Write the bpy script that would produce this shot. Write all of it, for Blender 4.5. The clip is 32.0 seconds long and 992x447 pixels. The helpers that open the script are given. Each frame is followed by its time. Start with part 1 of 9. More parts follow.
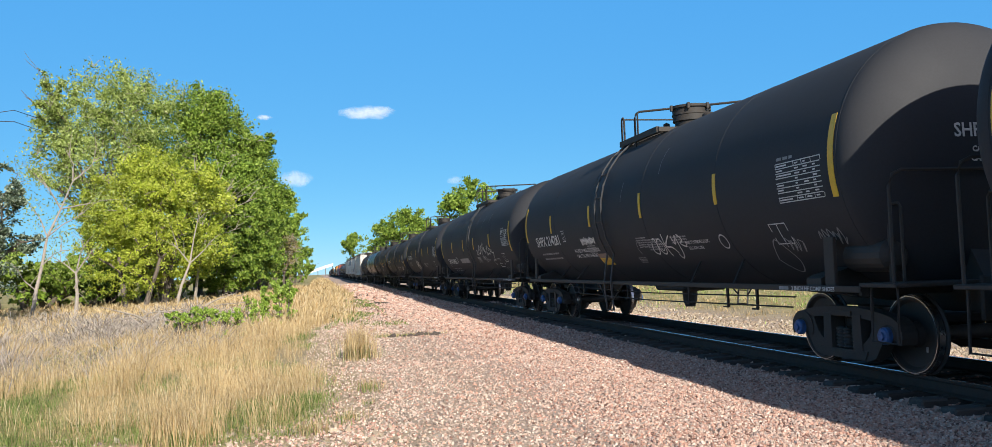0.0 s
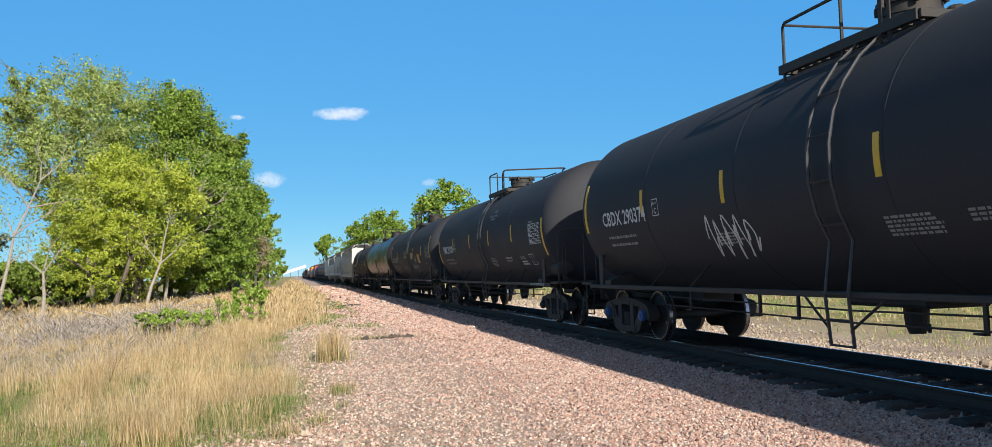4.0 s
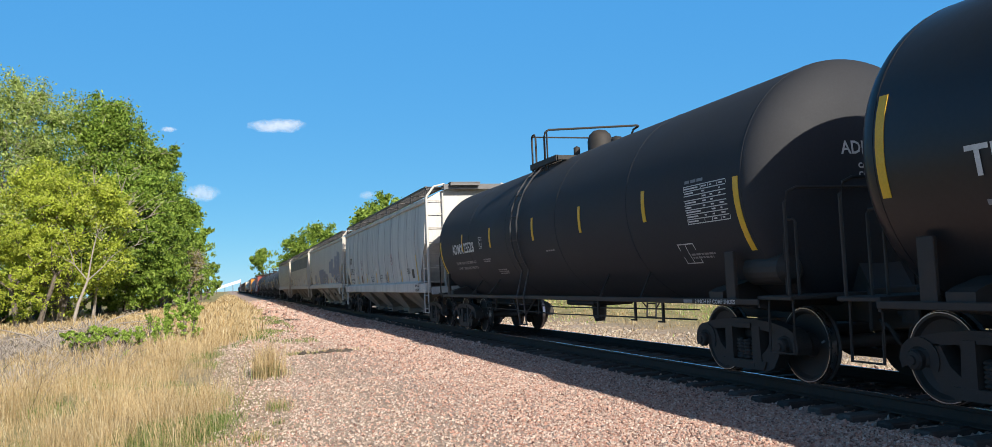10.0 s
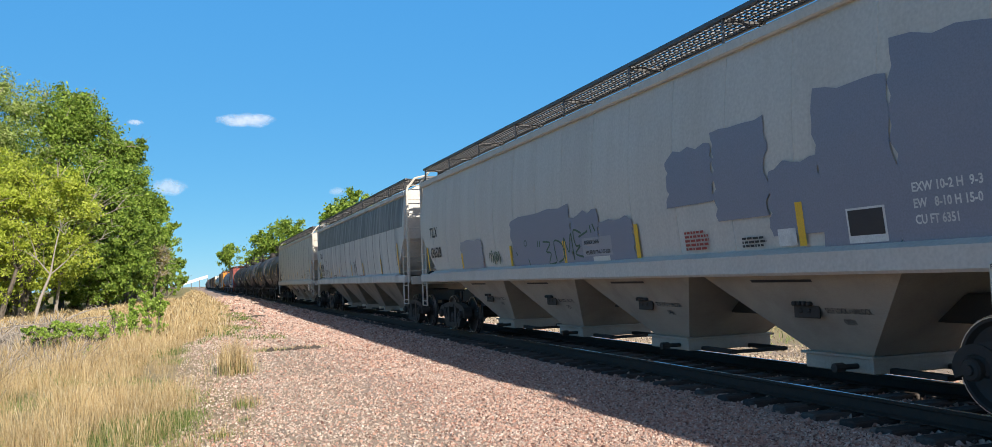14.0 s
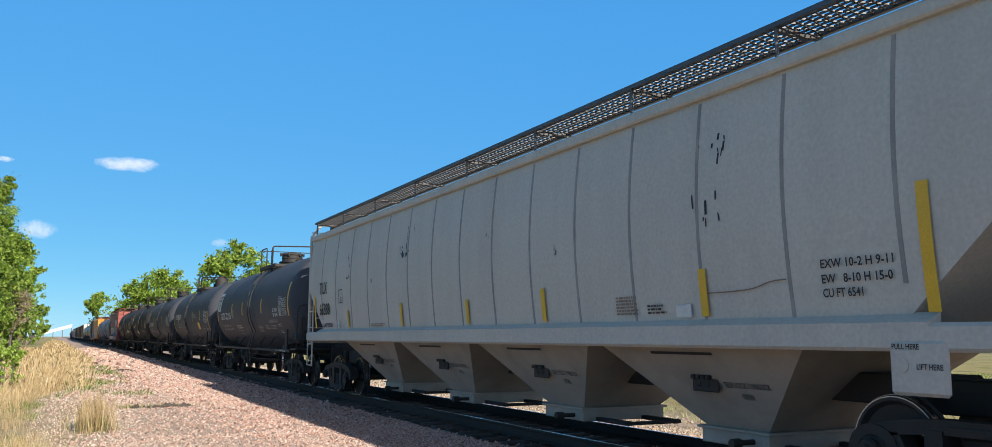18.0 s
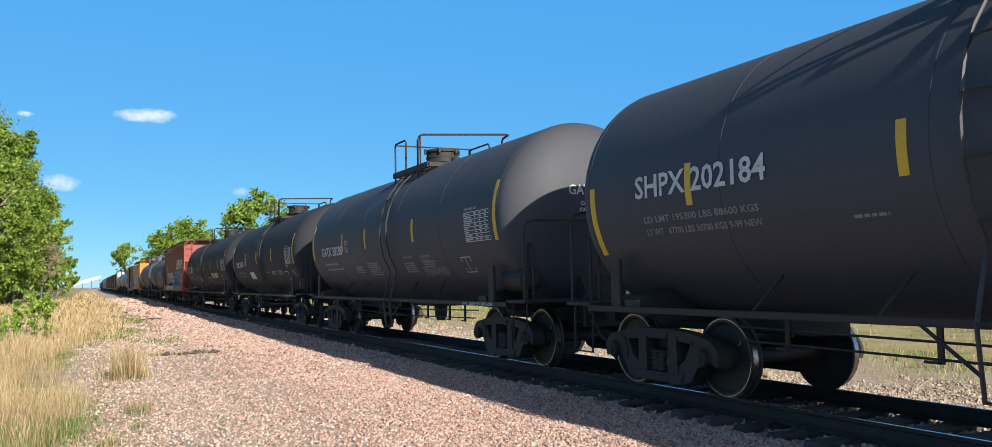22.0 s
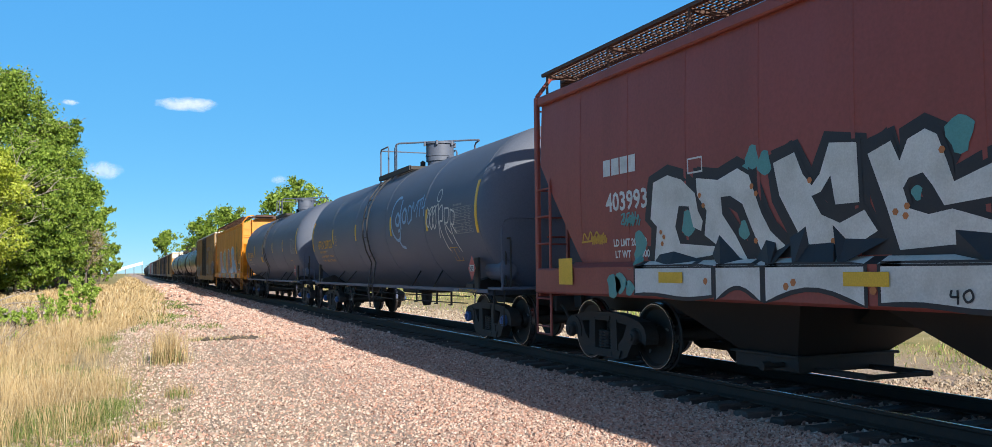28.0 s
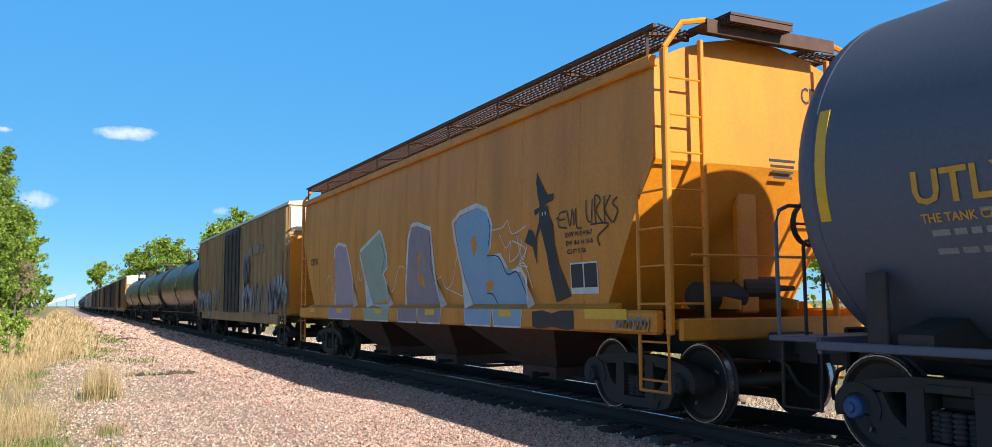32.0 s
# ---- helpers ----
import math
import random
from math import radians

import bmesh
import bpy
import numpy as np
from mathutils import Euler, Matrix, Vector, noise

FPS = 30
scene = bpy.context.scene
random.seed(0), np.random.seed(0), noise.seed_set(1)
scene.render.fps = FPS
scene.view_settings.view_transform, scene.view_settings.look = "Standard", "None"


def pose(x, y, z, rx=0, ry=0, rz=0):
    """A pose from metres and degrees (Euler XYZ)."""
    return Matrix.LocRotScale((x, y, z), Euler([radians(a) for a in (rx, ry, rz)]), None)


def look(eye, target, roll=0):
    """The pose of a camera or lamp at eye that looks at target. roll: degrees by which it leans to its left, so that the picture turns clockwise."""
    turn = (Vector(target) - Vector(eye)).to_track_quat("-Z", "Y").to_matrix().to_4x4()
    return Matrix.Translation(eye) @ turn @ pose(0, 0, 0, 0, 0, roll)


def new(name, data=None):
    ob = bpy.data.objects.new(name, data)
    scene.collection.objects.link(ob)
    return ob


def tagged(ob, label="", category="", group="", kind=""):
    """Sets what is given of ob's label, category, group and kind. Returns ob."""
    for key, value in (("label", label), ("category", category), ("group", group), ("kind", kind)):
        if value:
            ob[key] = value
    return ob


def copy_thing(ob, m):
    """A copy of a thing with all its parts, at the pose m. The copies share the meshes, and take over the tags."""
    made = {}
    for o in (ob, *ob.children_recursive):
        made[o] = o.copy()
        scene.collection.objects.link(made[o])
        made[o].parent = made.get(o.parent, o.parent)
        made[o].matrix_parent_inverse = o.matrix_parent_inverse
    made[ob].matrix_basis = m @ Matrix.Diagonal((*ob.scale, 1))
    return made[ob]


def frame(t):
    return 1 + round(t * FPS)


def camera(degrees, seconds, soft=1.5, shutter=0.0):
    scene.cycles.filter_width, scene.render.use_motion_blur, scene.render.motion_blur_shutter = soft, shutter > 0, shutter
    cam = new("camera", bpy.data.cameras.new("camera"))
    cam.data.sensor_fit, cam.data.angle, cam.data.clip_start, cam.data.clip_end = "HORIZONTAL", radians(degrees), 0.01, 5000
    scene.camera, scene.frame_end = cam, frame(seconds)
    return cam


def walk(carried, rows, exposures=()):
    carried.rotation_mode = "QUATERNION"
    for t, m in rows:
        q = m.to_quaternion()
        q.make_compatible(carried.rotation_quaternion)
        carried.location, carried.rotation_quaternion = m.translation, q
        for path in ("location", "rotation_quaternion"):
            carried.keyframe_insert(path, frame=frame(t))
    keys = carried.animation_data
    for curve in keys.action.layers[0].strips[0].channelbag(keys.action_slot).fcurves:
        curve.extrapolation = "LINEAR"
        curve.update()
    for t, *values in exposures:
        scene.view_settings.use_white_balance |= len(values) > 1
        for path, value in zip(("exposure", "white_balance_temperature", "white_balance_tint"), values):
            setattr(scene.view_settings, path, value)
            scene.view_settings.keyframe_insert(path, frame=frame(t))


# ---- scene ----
EYE = (0.0, 0.0, 1.394)      # metres above the rail head
cam = camera(59.99, 32.0, soft=0.6)
walk(cam, [
    (0, pose(EYE[0], EYE[1], EYE[2], 92.96, 2.08, -11.45)),
    (0.5, pose(EYE[0], EYE[1], EYE[2], 93.05, 1.81, -10.99)),
    (1, pose(EYE[0], EYE[1], EYE[2], 93.13, 1.59, -10.82)),
    (1.5, pose(EYE[0], EYE[1], EYE[2], 93.00, 1.88, -10.67)),
    (2, pose(EYE[0], EYE[1], EYE[2], 92.87, 1.68, -10.63)),
    (2.5, pose(EYE[0], EYE[1], EYE[2], 92.85, 1.49, -10.75)),
    (3, pose(EYE[0], EYE[1], EYE[2], 92.94, 1.14, -11.36)),
    (3.5, pose(EYE[0], EYE[1], EYE[2], 92.99, 1.38, -12.40)),
    (5.5, pose(EYE[0], EYE[1], EYE[2], 93.58, 2.56, -14.43)),
    (6, pose(EYE[0], EYE[1], EYE[2], 93.68, 2.88, -14.97)),
    (6.5, pose(EYE[0], EYE[1], EYE[2], 93.67, 2.99, -15.33)),
    (7, pose(EYE[0], EYE[1], EYE[2], 93.64, 2.77, -15.54)),
    (7.5, pose(EYE[0], EYE[1], EYE[2], 93.62, 2.79, -15.62)),
    (8, pose(EYE[0], EYE[1], EYE[2], 93.64, 2.85, -15.83)),
    (8.5, pose(EYE[0], EYE[1], EYE[2], 93.65, 2.85, -16.04)),
    (9, pose(EYE[0], EYE[1], EYE[2], 93.70, 2.66, -16.29)),
    (9.5, pose(EYE[0], EYE[1], EYE[2], 93.80, 2.27, -16.71)),
    (10, pose(EYE[0], EYE[1], EYE[2], 93.74, 2.41, -17.23)),
    (10.5, pose(EYE[0], EYE[1], EYE[2], 93.67, 2.47, -18.04)),
    (11, pose(EYE[0], EYE[1], EYE[2], 93.53, 2.43, -18.56)),
    (11.5, pose(EYE[0], EYE[1], EYE[2], 93.42, 2.61, -18.92)),
    (12, pose(EYE[0], EYE[1], EYE[2], 93.43, 2.43, -19.01)),
    (12.5, pose(EYE[0], EYE[1], EYE[2], 93.39, 2.37, -19.06)),
    (13, pose(EYE[0], EYE[1], EYE[2], 93.40, 2.28, -19.11)),
    (13.5, pose(EYE[0], EYE[1], EYE[2], 93.38, 2.31, -19.15)),
    (14, pose(EYE[0], EYE[1], EYE[2], 93.52, 1.94, -19.24)),
    (14.5, pose(EYE[0], EYE[1], EYE[2], 93.52, 1.97, -19.52)),
    (16.5, pose(EYE[0], EYE[1], EYE[2], 96.61, 1.78, -22.06)),
    (17, pose(EYE[0], EYE[1], EYE[2], 96.56, 0.41, -25.59)),
    (17.5, pose(EYE[0], EYE[1], EYE[2], 97.54, 0.19, -26.59)),
    (18, pose(EYE[0], EYE[1], EYE[2], 97.58, -0.22, -26.84)),
    (18.5, pose(EYE[0], EYE[1], EYE[2], 95.54, -0.45, -26.22)),
    (19, pose(EYE[0], EYE[1], EYE[2], 94.76, -0.50, -25.32)),
    (19.5, pose(EYE[0], EYE[1], EYE[2], 94.58, -0.32, -24.77)),
    (20, pose(EYE[0], EYE[1], EYE[2], 94.30, 0.32, -24.52)),
    (20.5, pose(EYE[0], EYE[1], EYE[2], 94.27, 0.43, -24.63)),
    (21, pose(EYE[0], EYE[1], EYE[2], 94.00, 0.94, -24.78)),
    (21.5, pose(EYE[0], EYE[1], EYE[2], 93.65, 1.40, -25.10)),
    (22, pose(EYE[0], EYE[1], EYE[2], 93.74, 1.07, -25.40)),
    (22.5, pose(EYE[0], EYE[1], EYE[2], 93.63, 1.06, -25.48)),
    (23, pose(EYE[0], EYE[1], EYE[2], 93.47, 1.34, -25.35)),
    (23.5, pose(EYE[0], EYE[1], EYE[2], 93.15, 1.47, -25.28)),
    (24, pose(EYE[0], EYE[1], EYE[2], 93.22, 1.45, -25.36)),
    (24.5, pose(EYE[0], EYE[1], EYE[2], 93.18, 2.00, -25.45)),
    (26.5, pose(EYE[0], EYE[1], EYE[2], 93.01, 0.77, -24.40)),
    (27, pose(EYE[0], EYE[1], EYE[2], 92.72, 0.49, -23.75)),
    (27.5, pose(EYE[0], EYE[1], EYE[2], 92.81, 0.38, -23.33)),
    (28, pose(EYE[0], EYE[1], EYE[2], 93.05, 0.59, -23.06)),
    (28.5, pose(EYE[0], EYE[1], EYE[2], 93.10, 0.97, -22.40)),
    (29, pose(EYE[0], EYE[1], EYE[2], 93.35, 1.11, -21.80)),
    (29.5, pose(EYE[0], EYE[1], EYE[2], 93.43, 1.15, -21.52)),
    (30, pose(EYE[0], EYE[1], EYE[2], 94.36, 0.77, -22.09)),
    (30.5, pose(EYE[0], EYE[1], EYE[2], 95.18, 0.53, -23.44)),
    (31, pose(EYE[0], EYE[1], EYE[2], 95.26, 0.04, -25.02)),
    (31.5, pose(EYE[0], EYE[1], EYE[2], 95.27, 0.10, -26.34)),
    (32, pose(EYE[0], EYE[1], EYE[2], 95.27, 0.39, -26.72)),
], exposures=((0, 0.62), (1.5, 0.55), (3, 0.52), (7, 0.50), (13, 0.50), (19, 0.57), (28, 0.67), (30, 0.59), (32, 0.65)))

# ---- light: late sun from behind the camera and a little to its right, clear sky ----
TRACK_X = 7.42
SPEED = 10.75
SUN_TO = Vector((0.272, -1.70, 0.87)).normalized()
world = bpy.data.worlds.new("sky")
scene.world = world
world.use_nodes = True
_n, _l = world.node_tree.nodes, world.node_tree.links
_sky = _n.new("ShaderNodeTexSky")
_sky.sky_type, _sky.sun_disc = "NISHITA", False
_sky.sun_elevation = math.asin(SUN_TO.z)
_sky.sun_rotation = math.atan2(SUN_TO.x, SUN_TO.y)
_sky.air_density, _sky.dust_density, _sky.ozone_density = 0.6, 0.0, 10.0
_tint = _n.new("ShaderNodeMixRGB")
_tint.blend_type, _tint.inputs[0].default_value, _tint.inputs[2].default_value = "MULTIPLY", 1.0, (0.50, 0.36, 0.11, 1)
_deep = _n.new("ShaderNodeMixRGB")
_deep.blend_type, _deep.inputs[0].default_value = "ADD", 1.0
# the clear sky grows darker towards the zenith
_up = _n.new("ShaderNodeTexCoord")
_axes = _n.new("ShaderNodeSeparateXYZ")
_fall = _n.new("ShaderNodeMapRange")
_fall.interpolation_type = "SMOOTHSTEP"
for _i, _v in ((1, 0.34), (2, 0.80), (3, 1.0), (4, 0.16)):
    _fall.inputs[_i].default_value = _v
_blue = _n.new("ShaderNodeMixRGB")
_blue.blend_type, _blue.inputs[0].default_value, _blue.inputs[1].default_value = "MULTIPLY", 1.0, (0.25, 1.68, 4.32, 1)
_l.new(_up.outputs["Generated"], _axes.inputs[0])
_l.new(_axes.outputs[2], _fall.inputs[0])
_l.new(_fall.outputs[0], _blue.inputs[2])
_l.new(_blue.outputs[0], _deep.inputs[2])
_l.new(_sky.outputs[0], _tint.inputs[1])
_l.new(_tint.outputs[0], _deep.inputs[1])
# the pale, warm glow of the air round the low sun
_near = _n.new("ShaderNodeVectorMath")
_near.operation = "DOT_PRODUCT"
_near.inputs[1].default_value = SUN_TO
_pos = _n.new("ShaderNodeMath")
_pos.operation, _pos.inputs[1].default_value = "MAXIMUM", 0.0
_peak = _n.new("ShaderNodeMath")
_peak.operation, _peak.inputs[1].default_value = "POWER", 5.0
_halo = _n.new("ShaderNodeMixRGB")
_halo.blend_type, _halo.inputs[0].default_value, _halo.inputs[1].default_value = "MULTIPLY", 1.0, (4.4, 2.8, 2.3, 1)
_all = _n.new("ShaderNodeMixRGB")
_all.blend_type, _all.inputs[0].default_value = "ADD", 1.0
_l.new(_up.outputs["Generated"], _near.inputs[0])
_l.new(_near.outputs["Value"], _pos.inputs[0])
_l.new(_pos.outputs[0], _peak.inputs[0])
_l.new(_peak.outputs[0], _halo.inputs[2])
_l.new(_deep.outputs[0], _all.inputs[1])
_l.new(_halo.outputs[0], _all.inputs[2])
_l.new(_all.outputs[0], _n["Background"].inputs[0])
_n["Background"].inputs[1].default_value = 0.12
sun = new("sun", bpy.data.lights.new("sun", "SUN"))
sun.data.energy, sun.data.angle, sun.data.color = 5.0, radians(0.53), (1.0, 0.93, 0.82)
sun.matrix_world = look((0, 0, 60), Vector((0, 0, 60)) - SUN_TO)


# ---- materials ----
def node_mat(name):
    m = bpy.data.materials.new(name)
    m.use_nodes = True
    return m, m.node_tree.nodes, m.node_tree.links, m.node_tree.nodes["Principled BSDF"]


def rgb(c, k=1.0):
    return (c[0] * k, c[1] * k, c[2] * k, 1.0)


def paint(name, base, rough=0.5, metal=0.0, dirt=(0.10, 0.08, 0.06), amount=0.25, scale=3.0, stretch=(1, 1, 1), bump=0.05,
          fine=60.0, per_object=0.0, spec=0.5):
    """Weathered surface: base colour, dirt in patches, fine grain and a slight relief."""
    m, n, l, p = node_mat(name)
    co = n.new("ShaderNodeTexCoord")
    mp = n.new("ShaderNodeMapping")
    mp.inputs["Scale"].default_value = stretch
    l.new(co.outputs["Object"], mp.inputs[0])
    a = n.new("ShaderNodeTexNoise")
    a.inputs["Scale"].default_value, a.inputs["Detail"].default_value, a.inputs["Roughness"].default_value = scale, 6, 0.65
    b = n.new("ShaderNodeTexNoise")
    b.inputs["Scale"].default_value, b.inputs["Detail"].default_value = fine, 3
    l.new(mp.outputs[0], a.inputs["Vector"])
    l.new(co.outputs["Object"], b.inputs["Vector"])
    ramp = n.new("ShaderNodeValToRGB")
    ramp.color_ramp.elements[0].position, ramp.color_ramp.elements[1].position = 0.42, 0.72
    l.new(a.outputs[0], ramp.inputs[0])
    k = n.new("ShaderNodeMath")
    k.operation = "MULTIPLY"
    k.inputs[1].default_value = amount
    l.new(ramp.outputs[0], k.inputs[0])
    mix = n.new("ShaderNodeMixRGB")
    mix.inputs[1].default_value, mix.inputs[2].default_value = rgb(base), rgb(dirt)
    l.new(k.outputs[0], mix.inputs[0])
    g = n.new("ShaderNodeMixRGB")
    g.blend_type = "MULTIPLY"
    g.inputs[0].default_value = 0.35
    l.new(mix.outputs[0], g.inputs[1])
    l.new(b.outputs[0], g.inputs[2])
    last = g
    if per_object:
        info = n.new("ShaderNodeObjectInfo")
        hsv = n.new("ShaderNodeHueSaturation")
        rng = n.new("ShaderNodeMapRange")
        rng.inputs[3].default_value, rng.inputs[4].default_value = 1 - per_object, 1 + per_object
        l.new(info.outputs["Random"], rng.inputs[0])
        l.new(rng.outputs[0], hsv.inputs["Value"])
        l.new(g.outputs[0], hsv.inputs["Color"])
        last = hsv
    br = n.new("ShaderNodeBrightContrast")
    br.inputs[1].default_value = 0.0
    l.new(last.outputs[0], br.inputs[0])
    l.new(br.outputs[0], p.inputs["Base Color"])
    rr = n.new("ShaderNodeMapRange")
    rr.inputs[3].default_value, rr.inputs[4].default_value = max(0.03, rough - 0.12), min(1.0, rough + 0.15)
    l.new(a.outputs[0], rr.inputs[0])
    l.new(rr.outputs[0], p.inputs["Roughness"])
    p.inputs["Metallic"].default_value = metal
    p.inputs["Specular IOR Level"].default_value = spec
    bp = n.new("ShaderNodeBump")
    bp.inputs["Strength"].default_value, bp.inputs["Distance"].default_value = bump, 0.02
    add = n.new("ShaderNodeMath")
    add.operation = "ADD"
    l.new(a.outputs[0], add.inputs[0])
    l.new(b.outputs[0], add.inputs[1])
    l.new(add.outputs[0], bp.inputs["Height"])
    l.new(bp.outputs[0], p.inputs["Normal"])
    return m


def island_mat(name, colours, rough=0.85, spec=0.3, translucent=0.0, grain=25.0, hue=0.0):
    """Colour picked for each separate piece of the mesh."""
    m, n, l, p = node_mat(name)
    geo = n.new("ShaderNodeNewGeometry")
    ramp = n.new("ShaderNodeValToRGB")
    e = ramp.color_ramp.elements
    while len(e) < len(colours):
        e.new(0.5)
    for i, c in enumerate(colours):
        e[i].position, e[i].color = i / (len(colours) - 1), rgb(c)
    l.new(geo.outputs["Random Per Island"], ramp.inputs[0])
    co = n.new("ShaderNodeTexCoord")
    b = n.new("ShaderNodeTexNoise")
    b.inputs["Scale"].default_value, b.inputs["Detail"].default_value = grain, 4
    l.new(co.outputs["Object"], b.inputs["Vector"])
    g = n.new("ShaderNodeMixRGB")
    g.blend_type = "MULTIPLY"
    g.inputs[0].default_value = 0.5
    l.new(ramp.outputs[0], g.inputs[1])
    br = n.new("ShaderNodeMapRange")
    br.inputs[1].default_value, br.inputs[2].default_value, br.inputs[3].default_value, br.inputs[4].default_value = 0.3, 0.7, 0.6, 1.3
    l.new(b.outputs[0], br.inputs[0])
    l.new(br.outputs[0], g.inputs[2])
    l.new(g.outputs[0], p.inputs["Base Color"])
    p.inputs["Roughness"].default_value = rough
    p.inputs["Specular IOR Level"].default_value = spec
    if translucent:
        t = n.new("ShaderNodeBsdfTranslucent")
        l.new(g.outputs[0], t.inputs[0])
        ms = n.new("ShaderNodeMixShader")
        ms.inputs[0].default_value = translucent
        l.new(p.outputs[0], ms.inputs[1])
        l.new(t.outputs[0], ms.inputs[2])
        l.new(ms.outputs[0], n["Material Output"].inputs[0])
    return m


BLACK = paint("black_tank_paint", (0.025, 0.027, 0.033), 0.74, spec=0.40, amount=0.22, dirt=(0.046, 0.044, 0.044), scale=0.9, stretch=(1, 0.35, 1), bump=0.02, fine=35)
GLOSS = paint("glossy_black_paint", (0.024, 0.024, 0.027), 0.34, spec=0.26, amount=0.25, dirt=(0.05, 0.038, 0.03), scale=0.8, bump=0.015, fine=20)
SLATE = paint("slate_tank_paint", (0.100, 0.122, 0.172), 0.60, spec=0.45, amount=0.2, dirt=(0.15, 0.145, 0.15), scale=0.9, stretch=(1, 0.35, 1), bump=0.02, fine=35)
FADED = paint("faded_black_paint", (0.058, 0.063, 0.077), 0.64, spec=0.42, amount=0.28, dirt=(0.092, 0.088, 0.088), scale=1.0, stretch=(1, 0.35, 1), bump=0.02, fine=35)
# pale patches stand in for sunlit highlights along the ladder stiles
LADDERGLINT = paint("glint_flecked_black_ladder_steel", (0.035, 0.035, 0.038), 0.55, amount=0.6, dirt=(0.10, 0.097, 0.094), scale=9, bump=0.08)
FRAME = paint("dirty_black_steel", (0.028, 0.025, 0.022), 0.7, amount=0.5, dirt=(0.07, 0.052, 0.04), scale=4, bump=0.08)
TRUCK = paint("grimy_cast_steel", (0.034, 0.029, 0.025), 0.75, amount=0.5, dirt=(0.062, 0.048, 0.038), scale=6, bump=0.15)
WHEEL = paint("wheel_steel", (0.036, 0.030, 0.026), 0.65, metal=0.0, amount=0.4, dirt=(0.065, 0.048, 0.036), scale=8, bump=0.05)
TREAD = paint("polished_tread", (0.50, 0.50, 0.52), 0.28, metal=1.0, amount=0.2, dirt=(0.2, 0.16, 0.13), scale=20, bump=0.02)
BLUECAP = paint("blue_bearing_cap", (0.04, 0.13, 0.35), 0.5, amount=0.6, dirt=(0.03, 0.028, 0.03), scale=12)
RAIL = paint("rail_web_steel", (0.035, 0.024, 0.018), 0.8, amount=0.5, dirt=(0.09, 0.05, 0.03), scale=10, bump=0.1)
RAILTOP = paint("rail_head_steel", (0.55, 0.56, 0.60), 0.22, metal=1.0, amount=0.15, dirt=(0.3, 0.25, 0.2), scale=10, bump=0.01)
TIE = paint("creosoted_timber", (0.075, 0.060, 0.052), 0.9, amount=0.6, dirt=(0.18, 0.145, 0.12), scale=5, stretch=(0.4, 3, 3), bump=0.3, per_object=0.35)
YELLOW = paint("reflective_yellow", (0.86, 0.50, 0.02), 0.45, amount=0.25, dirt=(0.50, 0.30, 0.03), scale=9)
WHITE = paint("white_lettering", (0.76, 0.75, 0.72), 0.6, amount=0.4, dirt=(0.3, 0.29, 0.28), scale=6)
DIMWHITE = paint("faded_lettering", (0.30, 0.30, 0.30), 0.6, amount=0.4, dirt=(0.12, 0.12, 0.12), scale=6)
GOLD = paint("yellow_lettering", (0.70, 0.37, 0.04), 0.6, amount=0.3, dirt=(0.3, 0.18, 0.05), scale=6)
BLACKINK = paint("black_lettering", (0.02, 0.02, 0.025), 0.6, amount=0.2, scale=6)
REDINK = paint("red_lettering", (0.40, 0.04, 0.03), 0.6, amount=0.2, scale=6)
HOPGREY = paint("grey_hopper_paint", (0.66, 0.63, 0.58), 0.6, amount=0.75, dirt=(0.34, 0.34, 0.33), scale=1.1, stretch=(1, 2.2, 0.25), bump=0.04, fine=25)
HOPTAN = paint("tan_grey_hopper_paint", (0.62, 0.58, 0.52), 0.6, amount=0.4, dirt=(0.46, 0.42, 0.37), scale=1.0, stretch=(1, 2.0, 0.25), bump=0.04, fine=25)
HOPCREAM = paint("cream_hopper_paint", (0.63, 0.585, 0.505), 0.58, amount=0.35, dirt=(0.44, 0.40, 0.345), scale=0.9, stretch=(1, 1.6, 0.3), bump=0.03, fine=25)
HOPDARK = paint("dark_grey_hopper_paint", (0.22, 0.22, 0.22), 0.6, amount=0.6, dirt=(0.13, 0.13, 0.135), scale=1.0, stretch=(1, 2.0, 0.25), bump=0.04, fine=25)
HOPRED = paint("mineral_red_paint", (0.33, 0.066, 0.048), 0.55, amount=0.5, dirt=(0.22, 0.066, 0.054), scale=1.2, stretch=(1, 1.6, 0.4), bump=0.04, fine=25)
HOPYEL = paint("yellow_hopper_paint", (0.76, 0.275, 0.012), 0.5, amount=0.55, dirt=(0.42, 0.155, 0.02), scale=1.2, stretch=(1, 1.8, 0.35), bump=0.04, fine=25)
BOXTAN = paint("tan_boxcar_paint", (0.42, 0.25, 0.095), 0.65, amount=0.65, dirt=(0.12, 0.085, 0.05), scale=1.2, stretch=(1, 2.0, 0.3), bump=0.05, fine=25)
BOXBROWN = paint("brown_boxcar_paint", (0.12, 0.07, 0.045), 0.65, amount=0.5, dirt=(0.06, 0.045, 0.035), scale=1.2, stretch=(1, 2.0, 0.3), bump=0.05, fine=25)
BOXWHITE = paint("white_boxcar_end", (0.70, 0.66, 0.58), 0.6, amount=0.3, dirt=(0.4, 0.35, 0.28), scale=1.5)
# bays and gates of the cream hoppers, a darker tan than the body
TANBELLY = paint("tan_bay_steel", (0.47, 0.41, 0.33), 0.7, amount=0.5, dirt=(0.27, 0.23, 0.19), scale=1.6, bump=0.05)
# bays of the grey hoppers, blotched dark brown below their pale bodies
DARKBELLY = paint("dark_brown_bay_steel", (0.30, 0.26, 0.21), 0.7, amount=0.6, dirt=(0.10, 0.085, 0.07), scale=1.6, bump=0.06)
